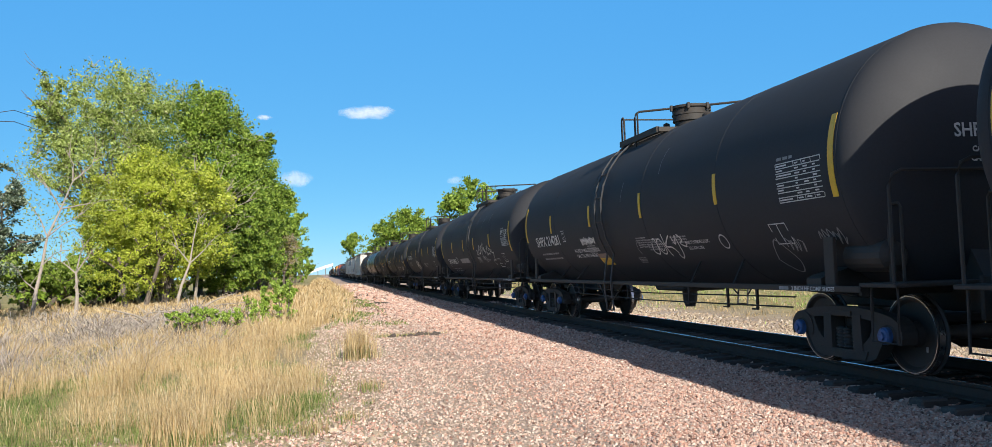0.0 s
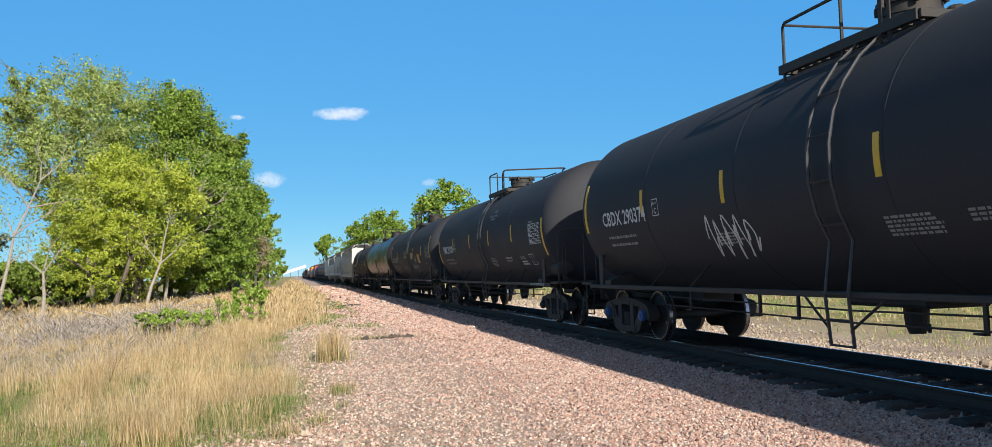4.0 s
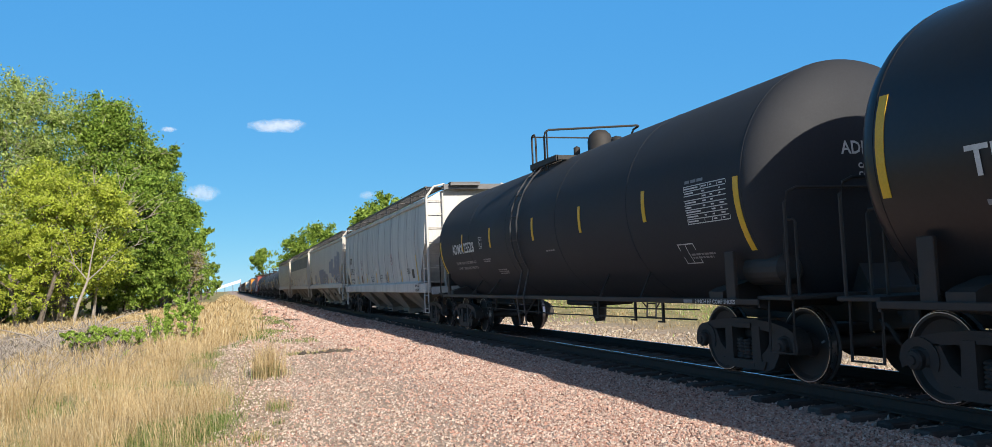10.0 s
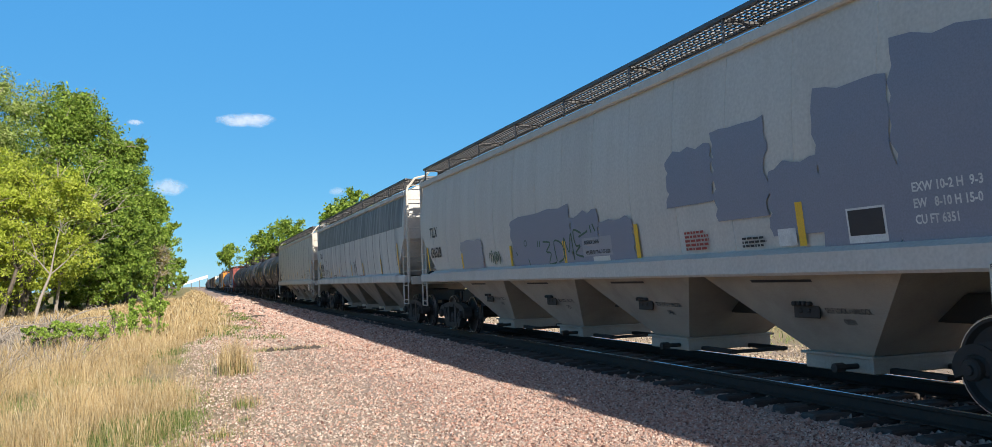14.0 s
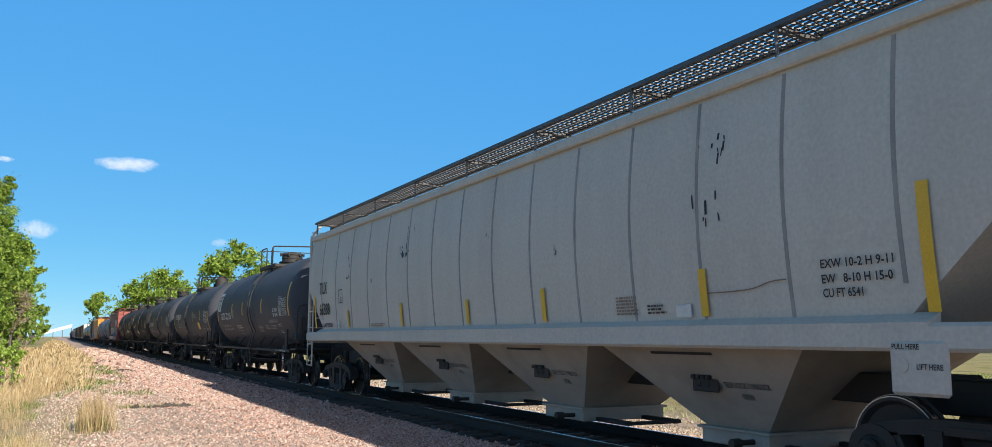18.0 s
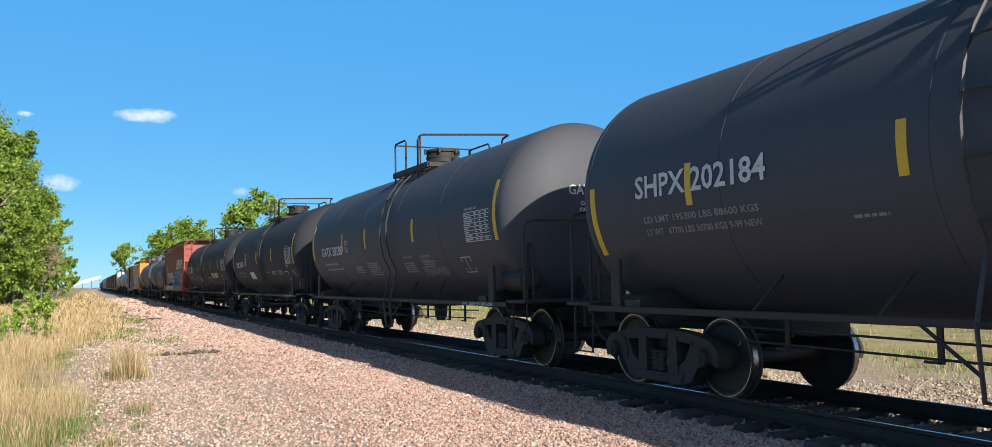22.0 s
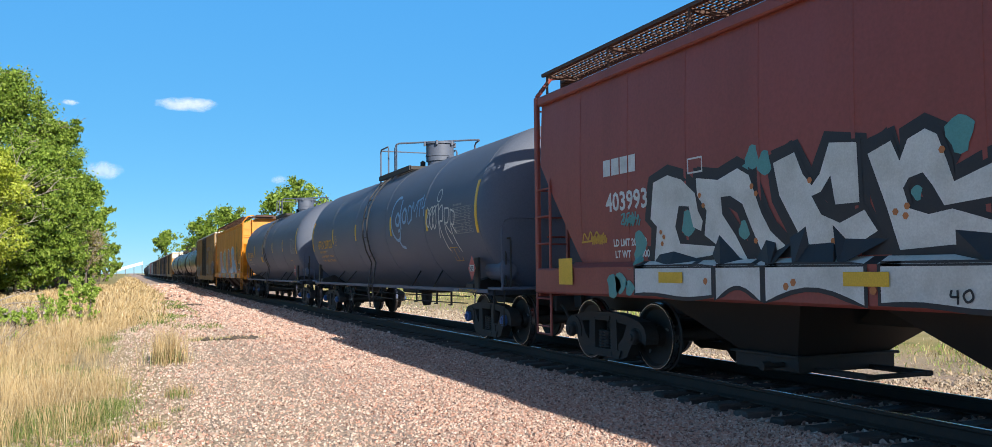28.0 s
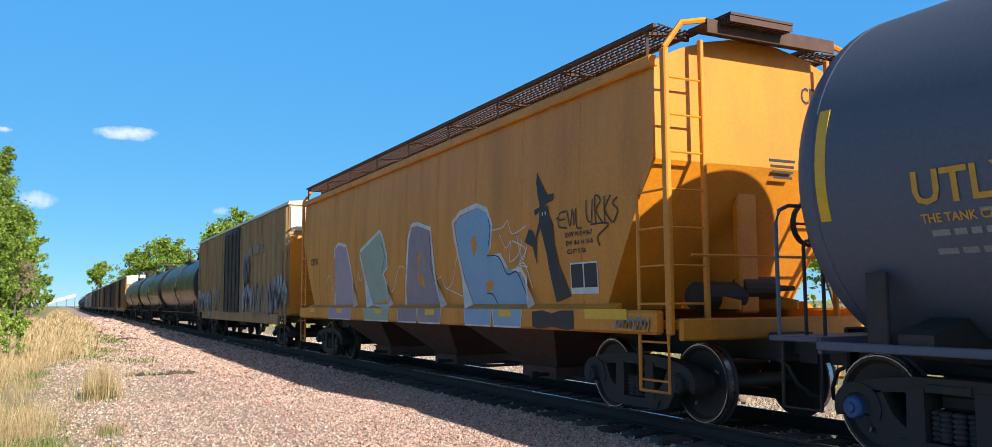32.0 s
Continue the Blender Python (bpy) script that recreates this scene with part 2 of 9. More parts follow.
GRATING = paint("galvanised_grating", (0.12, 0.12, 0.125), 0.5, metal=0.5, amount=0.4, scale=5)
RUSTGRATE = paint("rusty_grating_and_brown_bay_steel", (0.10, 0.05, 0.035), 0.75, amount=0.5, dirt=(0.05, 0.03, 0.02), scale=5)


# ---- mesh building ----
class Mesher:
    """Collects vertices and faces, and turns them into one mesh."""

    def __init__(self):
        self.v, self.f = [], []

    def add(self, verts, faces):
        k = len(self.v)
        self.v.extend(verts)
        self.f.extend([tuple(i + k for i in q) for q in faces])
        return self

    def box(self, c, s, bevel=0.0, rot=None):
        hx, hy, hz = s[0] / 2, s[1] / 2, s[2] / 2
        b = min(bevel, hx * 0.9, hy * 0.9, hz * 0.9)
        if b <= 0:
            vs = [(x, y, z) for z in (-hz, hz) for y in (-hy, hy) for x in (-hx, hx)]
            fs = [(0, 2, 3, 1), (4, 5, 7, 6), (0, 1, 5, 4), (2, 6, 7, 3), (0, 4, 6, 2), (1, 3, 7, 5)]
        else:
            vs, fs = [], []
            idx = {}
            for sx in (-1, 1):
                for sy in (-1, 1):
                    for sz in (-1, 1):
                        for ax in range(3):
                            p = [sx * (hx - b), sy * (hy - b), sz * (hz - b)]
                            p[ax] = (sx * hx, sy * hy, sz * hz)[ax]
                            idx[sx, sy, sz, ax] = len(vs)
                            vs.append(tuple(p))
                        fs.append(tuple(idx[sx, sy, sz, a] for a in range(3)))
            for ax in range(3):
                o = [a for a in range(3) if a != ax]
                for sg in (-1, 1):
                    q = []
                    for u, w in ((-1, -1), (1, -1), (1, 1), (-1, 1)):
                        key = [0, 0, 0]
                        key[ax], key[o[0]], key[o[1]] = sg, u, w
                        q.append(idx[key[0], key[1], key[2], ax])
                    fs.append(tuple(q))
                for u in (-1, 1):
                    for w in (-1, 1):
                        ka, kb = [0, 0, 0], [0, 0, 0]
                        ka[ax], ka[o[0]], ka[o[1]] = -1, u, w
                        kb[ax], kb[o[0]], kb[o[1]] = 1, u, w
                        fs.append((idx[ka[0], ka[1], ka[2], o[0]], idx[kb[0], kb[1], kb[2], o[0]],
                                   idx[kb[0], kb[1], kb[2], o[1]], idx[ka[0], ka[1], ka[2], o[1]]))
        if rot is not None:
            vs = [tuple(rot @ Vector(p)) for p in vs]
        return self.add([(p[0] + c[0], p[1] + c[1], p[2] + c[2]) for p in vs], fs)

    def tube(self, pts, r, n=8, cap=True):
        pts = [Vector(p) for p in pts]
        rings = []
        for i, p in enumerate(pts):
            d = (pts[min(i + 1, len(pts) - 1)] - pts[max(i - 1, 0)]).normalized()
            ref = Vector((0, 0, 1)) if abs(d.z) < 0.9 else Vector((1, 0, 0))
            a = d.cross(ref).normalized()
            b = d.cross(a)
            rr = r[i] if isinstance(r, (list, tuple)) else r
            rings.append([tuple(p + rr * (math.cos(2 * math.pi * k / n) * a + math.sin(2 * math.pi * k / n) * b)) for k in range(n)])
        vs = [q for ring in rings for q in ring]
        fs = [(i * n + k, i * n + (k + 1) % n, (i + 1) * n + (k + 1) % n, (i + 1) * n + k) for i in range(len(pts) - 1) for k in range(n)]
        if cap:
            fs += [tuple(range(n - 1, -1, -1)), tuple(range((len(pts) - 1) * n, len(pts) * n))]
        return self.add(vs, fs)

    def lathe(self, prof, axis="y", n=32, at=(0, 0, 0), cap=True):
        """prof: (along, radius) pairs, turned about an axis through at."""
        vs, fs = [], []
        for a, r in prof:
            for k in range(n):
                c, s = r * math.cos(2 * math.pi * k / n), r * math.sin(2 * math.pi * k / n)
                p = {"x": (a, c, s), "y": (s, a, c), "z": (c, s, a)}[axis]
                vs.append((p[0] + at[0], p[1] + at[1], p[2] + at[2]))
        for i in range(len(prof) - 1):
            for k in range(n):
                fs.append((i * n + k, i * n + (k + 1) % n, (i + 1) * n + (k + 1) % n, (i + 1) * n + k))
        for i in (0, len(prof) - 1):
            if cap and prof[i][1] > 1e-4:
                ring = tuple(range(i * n, i * n + n))
                fs.append(ring[::-1] if i == 0 else ring)
        return self.add(vs, fs)

    def prism(self, poly, axis, lo, hi):
        """A flat polygon pushed out along an axis. poly: pairs in the other two axes, in order."""
        put = {"x": lambda u, w, a: (a, u, w), "y": lambda u, w, a: (u, a, w), "z": lambda u, w, a: (u, w, a)}[axis]
        n = len(poly)
        vs = [put(u, w, lo) for u, w in poly] + [put(u, w, hi) for u, w in poly]
        fs = [tuple(range(n))[::-1], tuple(range(n, 2 * n))] + [(i, (i + 1) % n, n + (i + 1) % n, n + i) for i in range(n)]
        return self.add(vs, fs)

    def mesh(self, name, smooth=False, angle=0.6):
        me = bpy.data.meshes.new(name)
        me.from_pydata(self.v, [], self.f)
        me.validate()
        bm = bmesh.new()
        bm.from_mesh(me)
        if len(bm.verts) < 6000:
            if smooth:
                bmesh.ops.remove_doubles(bm, verts=bm.verts, dist=1e-5)
            bmesh.ops.recalc_face_normals(bm, faces=bm.faces)
        if smooth:
            for q in bm.faces:
                q.smooth = True
            for e in bm.edges:
                if len(e.link_faces) == 2 and e.calc_face_angle(0) > angle:
                    e.smooth = False
        bm.to_mesh(me)
        bm.free()
        return me


def part(name, source, material, parent, label="", m=None):
    me = source if isinstance(source, bpy.types.Mesh) else source.mesh(name)
    if not me.materials:
        me.materials.append(material)
    ob = new(name, me)
    ob.parent = parent
    if m is not None:
        ob.matrix_basis = m
    if me.materials[0] != material:
        recolour(ob, material)
    if label:
        tagged(ob, label)
    return ob


def recolour(ob, material):
    ob.material_slots[0].link = "OBJECT"
    ob.material_slots[0].material = material


def thing(name, label, category, group="", m=None):
    ob = new(name)
    ob.empty_display_size = 0.3
    if m is not None:
        ob.matrix_basis = m
    return tagged(ob, label, category, group)


def structure(name, me, material, label="", category=""):
    if not me.materials:
        me.materials.append(material)
    return tagged(new(name, me), label, category, kind="structure")


# ---- ground, track ----
def smooth(a, b, x):
    t = min(1.0, max(0.0, (x - a) / (b - a)))
    return t * t * (3 - 2 * t)


def ground_z(x, y):
    z = -0.42
    z += 0.12 * smooth(-1.5, 1.0, x) + 0.04 * smooth(2.5, 5.0, x) + 0.05 * smooth(5.0, 5.9, x)
    z -= 0.03 * smooth(5.95, 6.1, x) - 0.03 * smooth(8.75, 8.9, x)
    z -= 0.22 * smooth(9.0, 11.5, x)
    wild = smooth(0.6, -2.5, x) + smooth(10.5, 14, x)
    z += 0.10 * wild * noise.noise(Vector((x * 0.25, y * 0.25, 1.7))) + 0.02 * noise.noise(Vector((x * 0.9, y * 0.9, 4.2)))
    z -= 0.25 * smooth(-4, -12, x)
    return z


def spaced(*runs):
    out = []
    for a, b, k in runs:
        out += [a + (b - a) * i / k for i in range(k)]
    return out + [runs[-1][1]]


GX = spaced((-2500, -200, 8), (-200, -40, 16), (-40, -8, 32), (-8, 12, 100), (12, 30, 30), (30, 200, 14), (200, 2500, 8))
GY = spaced((-800, -60, 6), (-60, 2, 24), (2, 40, 120), (40, 120, 60), (120, 500, 40), (500, 4000, 14))
verts = [(x, y, ground_z(x, y)) for y in GY for x in GX]
nx = len(GX)
faces = [(j * nx + i, j * nx + i + 1, (j + 1) * nx + i + 1, (j + 1) * nx + i) for j in range(len(GY) - 1) for i in range(nx - 1)]
me = bpy.data.meshes.new("ground")
me.from_pydata(verts, [], faces)
me.polygons.foreach_set("use_smooth", [True] * len(me.polygons))


def ground_material():
    m, n, l, p = node_mat("gravel_dirt_and_turf")
    co = n.new("ShaderNodeTexCoord")
    sep = n.new("ShaderNodeSeparateXYZ")
    l.new(co.outputs["Object"], sep.inputs[0])

    def noise_tex(scale, detail=5, rough=0.6):
        a = n.new("ShaderNodeTexNoise")
        a.inputs["Scale"].default_value, a.inputs["Detail"].default_value, a.inputs["Roughness"].default_value = scale, detail, rough
        l.new(co.outputs["Object"], a.inputs["Vector"])
        return a

    def ramp(src, stops):
        r = n.new("ShaderNodeValToRGB")
        e = r.color_ramp.elements
        while len(e) < len(stops):
            e.new(0.5)
        for i, (q, c) in enumerate(stops):
            e[i].position, e[i].color = q, rgb(c)
        l.new(src, r.inputs[0])
        return r

    def mixed(fac, a, b):
        k = n.new("ShaderNodeMixRGB")
        l.new(fac, k.inputs[0])
        l.new(a, k.inputs[1])
        l.new(b, k.inputs[2])
        return k.outputs[0]

    def edge(lo, hi, wob, scale):
        """0 below lo, 1 above hi in x, with an uneven border."""
        a = noise_tex(scale, 4)
        k = n.new("ShaderNodeMath")
        k.operation = "MULTIPLY_ADD"
        k.inputs[1].default_value, k.inputs[2].default_value = wob, -wob / 2
        l.new(a.outputs[0], k.inputs[0])
        s = n.new("ShaderNodeMath")
        l.new(sep.outputs[0], s.inputs[0])
        l.new(k.outputs[0], s.inputs[1])
        r = n.new("ShaderNodeMapRange")
        r.inputs[1].default_value, r.inputs[2].default_value = lo, hi
        l.new(s.outputs[0], r.inputs[0])
        return r.outputs[0]

    vor = n.new("ShaderNodeTexVoronoi")
    vor.inputs["Scale"].default_value = 30.0
    l.new(co.outputs["Object"], vor.inputs["Vector"])
    stone = ramp(vor.outputs["Color"], [(0.0, (0.19, 0.13, 0.11)), (0.3, (0.37, 0.25, 0.20)), (0.55, (0.48, 0.35, 0.285)), (0.8, (0.45, 0.38, 0.325)), (1.0, (0.58, 0.49, 0.42))])
    big = ramp(noise_tex(0.35).outputs[0], [(0.35, (0.43, 0.29, 0.23)), (0.7, (0.40, 0.33, 0.28))])
    gravel = n.new("ShaderNodeMixRGB")
    gravel.inputs[0].default_value = 0.35
    l.new(stone.outputs[0], gravel.inputs[1])
    l.new(big.outputs[0], gravel.inputs[2])
    dirt = ramp(noise_tex(2.2, 8, 0.7).outputs[0], [(0.3, (0.24, 0.19, 0.12)), (0.55, (0.40, 0.32, 0.20)), (0.8, (0.46, 0.39, 0.26))])
    turf = ramp(noise_tex(0.5, 6, 0.7).outputs[0], [(0.3, (0.10, 0.14, 0.03)), (0.5, (0.32, 0.27, 0.12)), (0.75, (0.42, 0.34, 0.18))])
    left = mixed(edge(-3.5, -0.5, 2.5, 0.6), turf.outputs[0], dirt.outputs[0])
    fines = ramp(noise_tex(3.0, 8, 0.75).outputs[0], [(0.3, (0.30, 0.22, 0.165)), (0.55, (0.42, 0.335, 0.265)), (0.8, (0.50, 0.43, 0.355))])
    worn = mixed(edge(1.7, 3.3, 1.6, 0.7), fines.outputs[0], gravel.outputs[0])
    a = mixed(edge(0.2, 1.1, 1.6, 0.8), left, worn)
    b = mixed(edge(9.6, 11.2, 1.5, 0.5), a, fines.outputs[0])
    c = mixed(edge(12.5, 16.5, 3.0, 0.3), b, turf.outputs[0])
    l.new(c, p.inputs["Base Color"])
    p.inputs["Roughness"].default_value = 0.95
    p.inputs["Specular IOR Level"].default_value = 0.2
    bp = n.new("ShaderNodeBump")
    bp.inputs["Strength"].default_value, bp.inputs["Distance"].default_value = 0.7, 0.03
    l.new(vor.outputs["Distance"], bp.inputs["Height"])
    bp.invert = True
    l.new(bp.outputs[0], p.inputs["Normal"])
    return m


ground = structure("ground", me, ground_material(), "pink crushed-stone access strip between dry grass verges", "ground")

track = tagged(new("railway_track"), "dark steel rails on creosoted ties in pink ballast", "railway track", kind="structure")
RAIL_PROFILE = [(-0.075, -0.17), (0.075, -0.17), (0.075, -0.155), (0.012, -0.135), (0.012, -0.045), (0.036, -0.03), (0.036, -0.006), (0.028, 0.0), (-0.028, 0.0), (-0.036, -0.006), (-0.036, -0.03), (-0.012, -0.045), (-0.012, -0.135), (-0.075, -0.155)]
for sx in (-0.75, 0.75):
    r = part("rail", Mesher().prism([(TRACK_X + sx + u, w) for u, w in RAIL_PROFILE], "y", -150, 1600), RAIL, track, "rusty steel rail with a polished head")
    part("running_surface", Mesher().box((TRACK_X + sx, 725, 0.0015), (0.034, 1750, 0.003)), RAILTOP, r, "bright worn rail head")


# ---- the train's running gear ----
WHEEL_R = 0.457
AXLE_Y = 0.889


def wheel_mesh():
    mb = Mesher()
    for s in (-1, 1):
        prof = [(0.66, 0.0), (0.66, 0.12), (0.69, 0.14), (0.712, 0.36), (0.685, 0.40), (0.685, WHEEL_R + 0.024), (0.70, WHEEL_R + 0.026), (0.715, WHEEL_R + 0.004),
                (0.805, WHEEL_R - 0.004), (0.82, WHEEL_R - 0.012), (0.82, 0.405), (0.775, 0.37), (0.735, 0.15), (0.81, 0.13), (0.81, 0.0)]
        mb.lathe([(s * a, r) for a, r in prof], "x", 32)
    mb.lathe([(-1.05, 0.0), (-1.05, 0.075), (-0.8, 0.085), (0.8, 0.085), (1.05, 0.075), (1.05, 0.0)], "x", 16)
    body = len(mb.f)
    for s in (-1, 1):
        mb.lathe([(s * 0.735, WHEEL_R + 0.0015), (s * 0.735, WHEEL_R + 0.003), (s * 0.8, WHEEL_R - 0.0005), (s * 0.8, WHEEL_R - 0.003)], "x", 32, cap=False)
        mb.lathe([(s * 0.8205, WHEEL_R - 0.014), (s * 0.822, WHEEL_R - 0.014), (s * 0.822, WHEEL_R - 0.023), (s * 0.8205, WHEEL_R - 0.023)], "x", 32, cap=False)
    rim = len(mb.f)
    for s in (-1, 1):
        mb.box((s * 0.778, 0.27, 0.06), (0.02, 0.05, 0.02))
        mb.box((s * 0.768, -0.2, -0.16), (0.02, 0.018, 0.06))
    me = bpy.data.meshes.new("wheelset")
    me.from_pydata(mb.v, [], mb.f)
    for m in (WHEEL, TREAD, DIMWHITE):
        me.materials.append(m)
    for i, q in enumerate(me.polygons):
        q.material_index = 0 if i < body else 1 if i < rim else 2
        q.use_smooth = i < rim
    bm = bmesh.new()
    bm.from_mesh(me)
    bmesh.ops.recalc_face_normals(bm, faces=bm.faces)
    for e in bm.edges:
        if len(e.link_faces) == 2 and e.calc_face_angle(0) > 0.6:
            e.smooth = False
    bm.to_mesh(me)
    bm.free()
    return me


def side_frame_mesh(s):
    """Cast side frame with its two windows and the spring opening."""
    mb = Mesher()
    lo, hi = s * 0.93, s * 1.10
    lo, hi = min(lo, hi), max(lo, hi)
    top = [(-0.95, 0.67), (-0.62, 0.73), (-0.3, 0.76), (0.3, 0.76), (0.62, 0.73), (0.95, 0.67), (0.85, 0.58), (0.6, 0.61), (0.27, 0.64), (-0.27, 0.64), (-0.6, 0.61), (-0.85, 0.58)]
    mb.prism(top, "x", lo, hi)
    for q in (-1, 1):
        arc = [math.radians(-25 + 230 * i / 12) for i in range(13)]
        jaw = [(q * AXLE_Y + 0.25 * math.cos(a), WHEEL_R + 0.22 * math.sin(a)) for a in arc] + [(q * AXLE_Y + 0.15 * math.cos(a), WHEEL_R + 0.13 * math.sin(a)) for a in reversed(arc)]
        n = len(jaw)
        k = len(mb.v)
        mb.v += [(x, u, w) for x in (lo - 0.015, hi + 0.015) for u, w in jaw]
        mb.f += [(k + x * n + i, k + x * n + i + 1, k + x * n + n - 2 - i, k + x * n + n - 1 - i) for x in (0, 1) for i in range(n // 2 - 1)]
        mb.f += [(k + i, k + (i + 1) % n, k + n + (i + 1) % n, k + n + i) for i in range(n)]
        mb.prism([(q * 0.86, 0.62), (q * 0.64, 0.62), (q * 0.53, 0.42), (q * 0.30, 0.25), (q * 0.44, 0.11), (q * 0.63, 0.17), (q * 0.75, 0.34)], "x", lo, hi)
        mb.prism([(q * 0.38, 0.67), (q * 0.22, 0.67), (q * 0.22, 0.24), (q * 0.40, 0.24)], "x", lo - 0.015, hi + 0.015)
    mb.prism([(-0.5, 0.24), (0.5, 0.24), (0.44, 0.13), (-0.44, 0.13)], "x", lo - 0.02, hi + 0.02)
    mb.box((s * 1.115, 0, 0.185), (0.02, 0.5, 0.05))
    mb.box((s * 1.11, 0, 0.68), (0.02, 0.4, 0.06))
    return mb.mesh("side_frame")


def spring_mesh():
    prof = [(0.24, 0.0)]
    for i in range(6):
        z = 0.25 + 0.042 * i
        prof += [(z, 0.045), (z + 0.012, 0.062), (z + 0.024, 0.062), (z + 0.036, 0.045)]
    prof.append((0.51, 0.0))
    return Mesher().lathe(prof, "z", 7).mesh("coil_spring", True, 1.2)


WHEELSET, SPRING = wheel_mesh(), spring_mesh()
FRAMES = {s: side_frame_mesh(s) for s in (-1, 1)}
CAP = Mesher().lathe([(0, 0), (0, 0.10), (0.05, 0.10), (0.07, 0.085), (0.075, 0.05), (0.095, 0.045), (0.095, 0)], "x", 18).mesh("bearing_cap", True)
ADAPTER = Mesher().box((0, 0, 0), (0.2, 0.26, 0.2), 0.03).mesh("bearing_adapter")
BOLSTER = Mesher().box((0, 0, 0.56), (1.86, 0.42, 0.14), 0.03).box((0, 0, 0.47), (1.2, 0.34, 0.1), 0.02).lathe([(0.62, 0), (0.62, 0.2), (0.72, 0.2), (0.72, 0)], "z", 16).mesh("truck")
BEAM = Mesher().box((0, 0, 0.4), (1.5, 0.1, 0.12), 0.02).box((0.72, 0.06, 0.44), (0.08, 0.1, 0.3)).box((-0.72, 0.06, 0.44), (0.08, 0.1, 0.3)).mesh("brake_beam")


def add_truck(car, y, cap_mat):
    tr = part("truck", BOLSTER, TRUCK, car, "grimy cast-steel two-axle truck", Matrix.Translation((0, y, 0)))
    for s in (-1, 1):
        part("side_frame", FRAMES[s], TRUCK, tr)
        for k in (-0.16, -0.055, 0.055, 0.16):
            part("coil_spring", SPRING, TRUCK, tr, "", Matrix.Translation((s * (1.06 if abs(k) < 0.1 else 1.02), k, 0)))
        for a in (-0.889, 0.889):
            part("bearing_cap", CAP, cap_mat, tr, "", Matrix.Translation((s * 1.12, a, WHEEL_R)) @ (pose(0, 0, 0) if s > 0 else pose(0, 0, 0, 0, 0, 180)))
            part("bearing_adapter", ADAPTER, TRUCK, tr, "", Matrix.Translation((s * 1.02, a, WHEEL_R + 0.03)))
    for a in (-0.889, 0.889):
        part("wheelset", WHEELSET, WHEEL, tr, "steel wheels with worn bright treads on an axle", Matrix.Translation((0, a, WHEEL_R)))
        part("brake_beam", BEAM, TRUCK, tr, "", pose(0, a * 0.42, 0, 0, 0, 0 if a > 0 else 180))
    return tr


def coupler_mesh(q, y):
    mb = Mesher()
    mb.box((0, q * (y - 0.55), 0.86), (0.16, 0.7, 0.18), 0.03)
    mb.prism([(-0.14, q * (y - 0.24)), (0.13, q * (y - 0.24)), (0.16, q * (y - 0.02)), (0.05, q * (y + 0.06)), (-0.03, q * (y - 0.07)), (-0.12, q * (y - 0.02)), (-0.17, q * (y + 0.05))], "z", 0.72, 1.0)
    return mb.mesh("coupler")


def hose_mesh(q, y):
    pts = [(-0.35, q * (y - 0.35), 0.75), (-0.35, q * (y - 0.2), 0.68), (-0.32, q * (y - 0.1), 0.5), (-0.22, q * (y - 0.02), 0.38), (-0.12, q * (y + 0.02), 0.36)]
    return Mesher().tube(pts, 0.022, 8).mesh("air_hose", True)


# ---- tank cars ----
def arc_strip(R, zc, y0, y1, z0, z1, lift=0.006, n=6, side=-1):
    """A thin plate bent round the tank's side between two heights."""
    a0, a1 = math.asin((z0 - zc) / R), math.asin((z1 - zc) / R)
    vs, fs = [], []
    for k in range(n + 1):
        a = a0 + (a1 - a0) * k / n
        for r in (R - 0.004, R + lift):
            for y in (y0, y1):
                vs.append((side * r * math.cos(a), y, zc + r * math.sin(a)))
    for k in range(n):
        b, t = 4 * k, 4 * k + 4
        fs += [(b + 2, b + 3, t + 3, t + 2), (b, b + 2, t + 2, t), (b + 1, t + 1, t + 3, b + 3)]
    fs += [(0, 1, 3, 2), (4 * n, 4 * n + 2, 4 * n + 3, 4 * n + 1)]
    return Mesher().add(vs, fs)


FONT_CACHE = {}


def glyphs(text, size, bold=0.0, squeeze=1.0):
    """Outline mesh of a line of text, as points in a plane and faces."""
    key = (text, size, bold, squeeze)
    if key not in FONT_CACHE:
        cu = bpy.data.curves.new("lettering", "FONT")
        cu.body, cu.size, cu.offset, cu.resolution_u = text, size, bold, 2
        ob = bpy.data.objects.new("lettering", cu)
        me = bpy.data.meshes.new_from_object(ob)
        pts = [(v.co.x * squeeze, v.co.y) for v in me.vertices]
        fs = [tuple(q.vertices) for q in me.polygons]
        bpy.data.objects.remove(ob)
        bpy.data.curves.remove(cu)
        bpy.data.meshes.remove(me)
        FONT_CACHE[key] = (pts, fs)
    return FONT_CACHE[key]


KNUCKLE = 0.10       # straight flange of each head past its seam
HEAD = 0.95          # how square the shoulders of the tank heads are


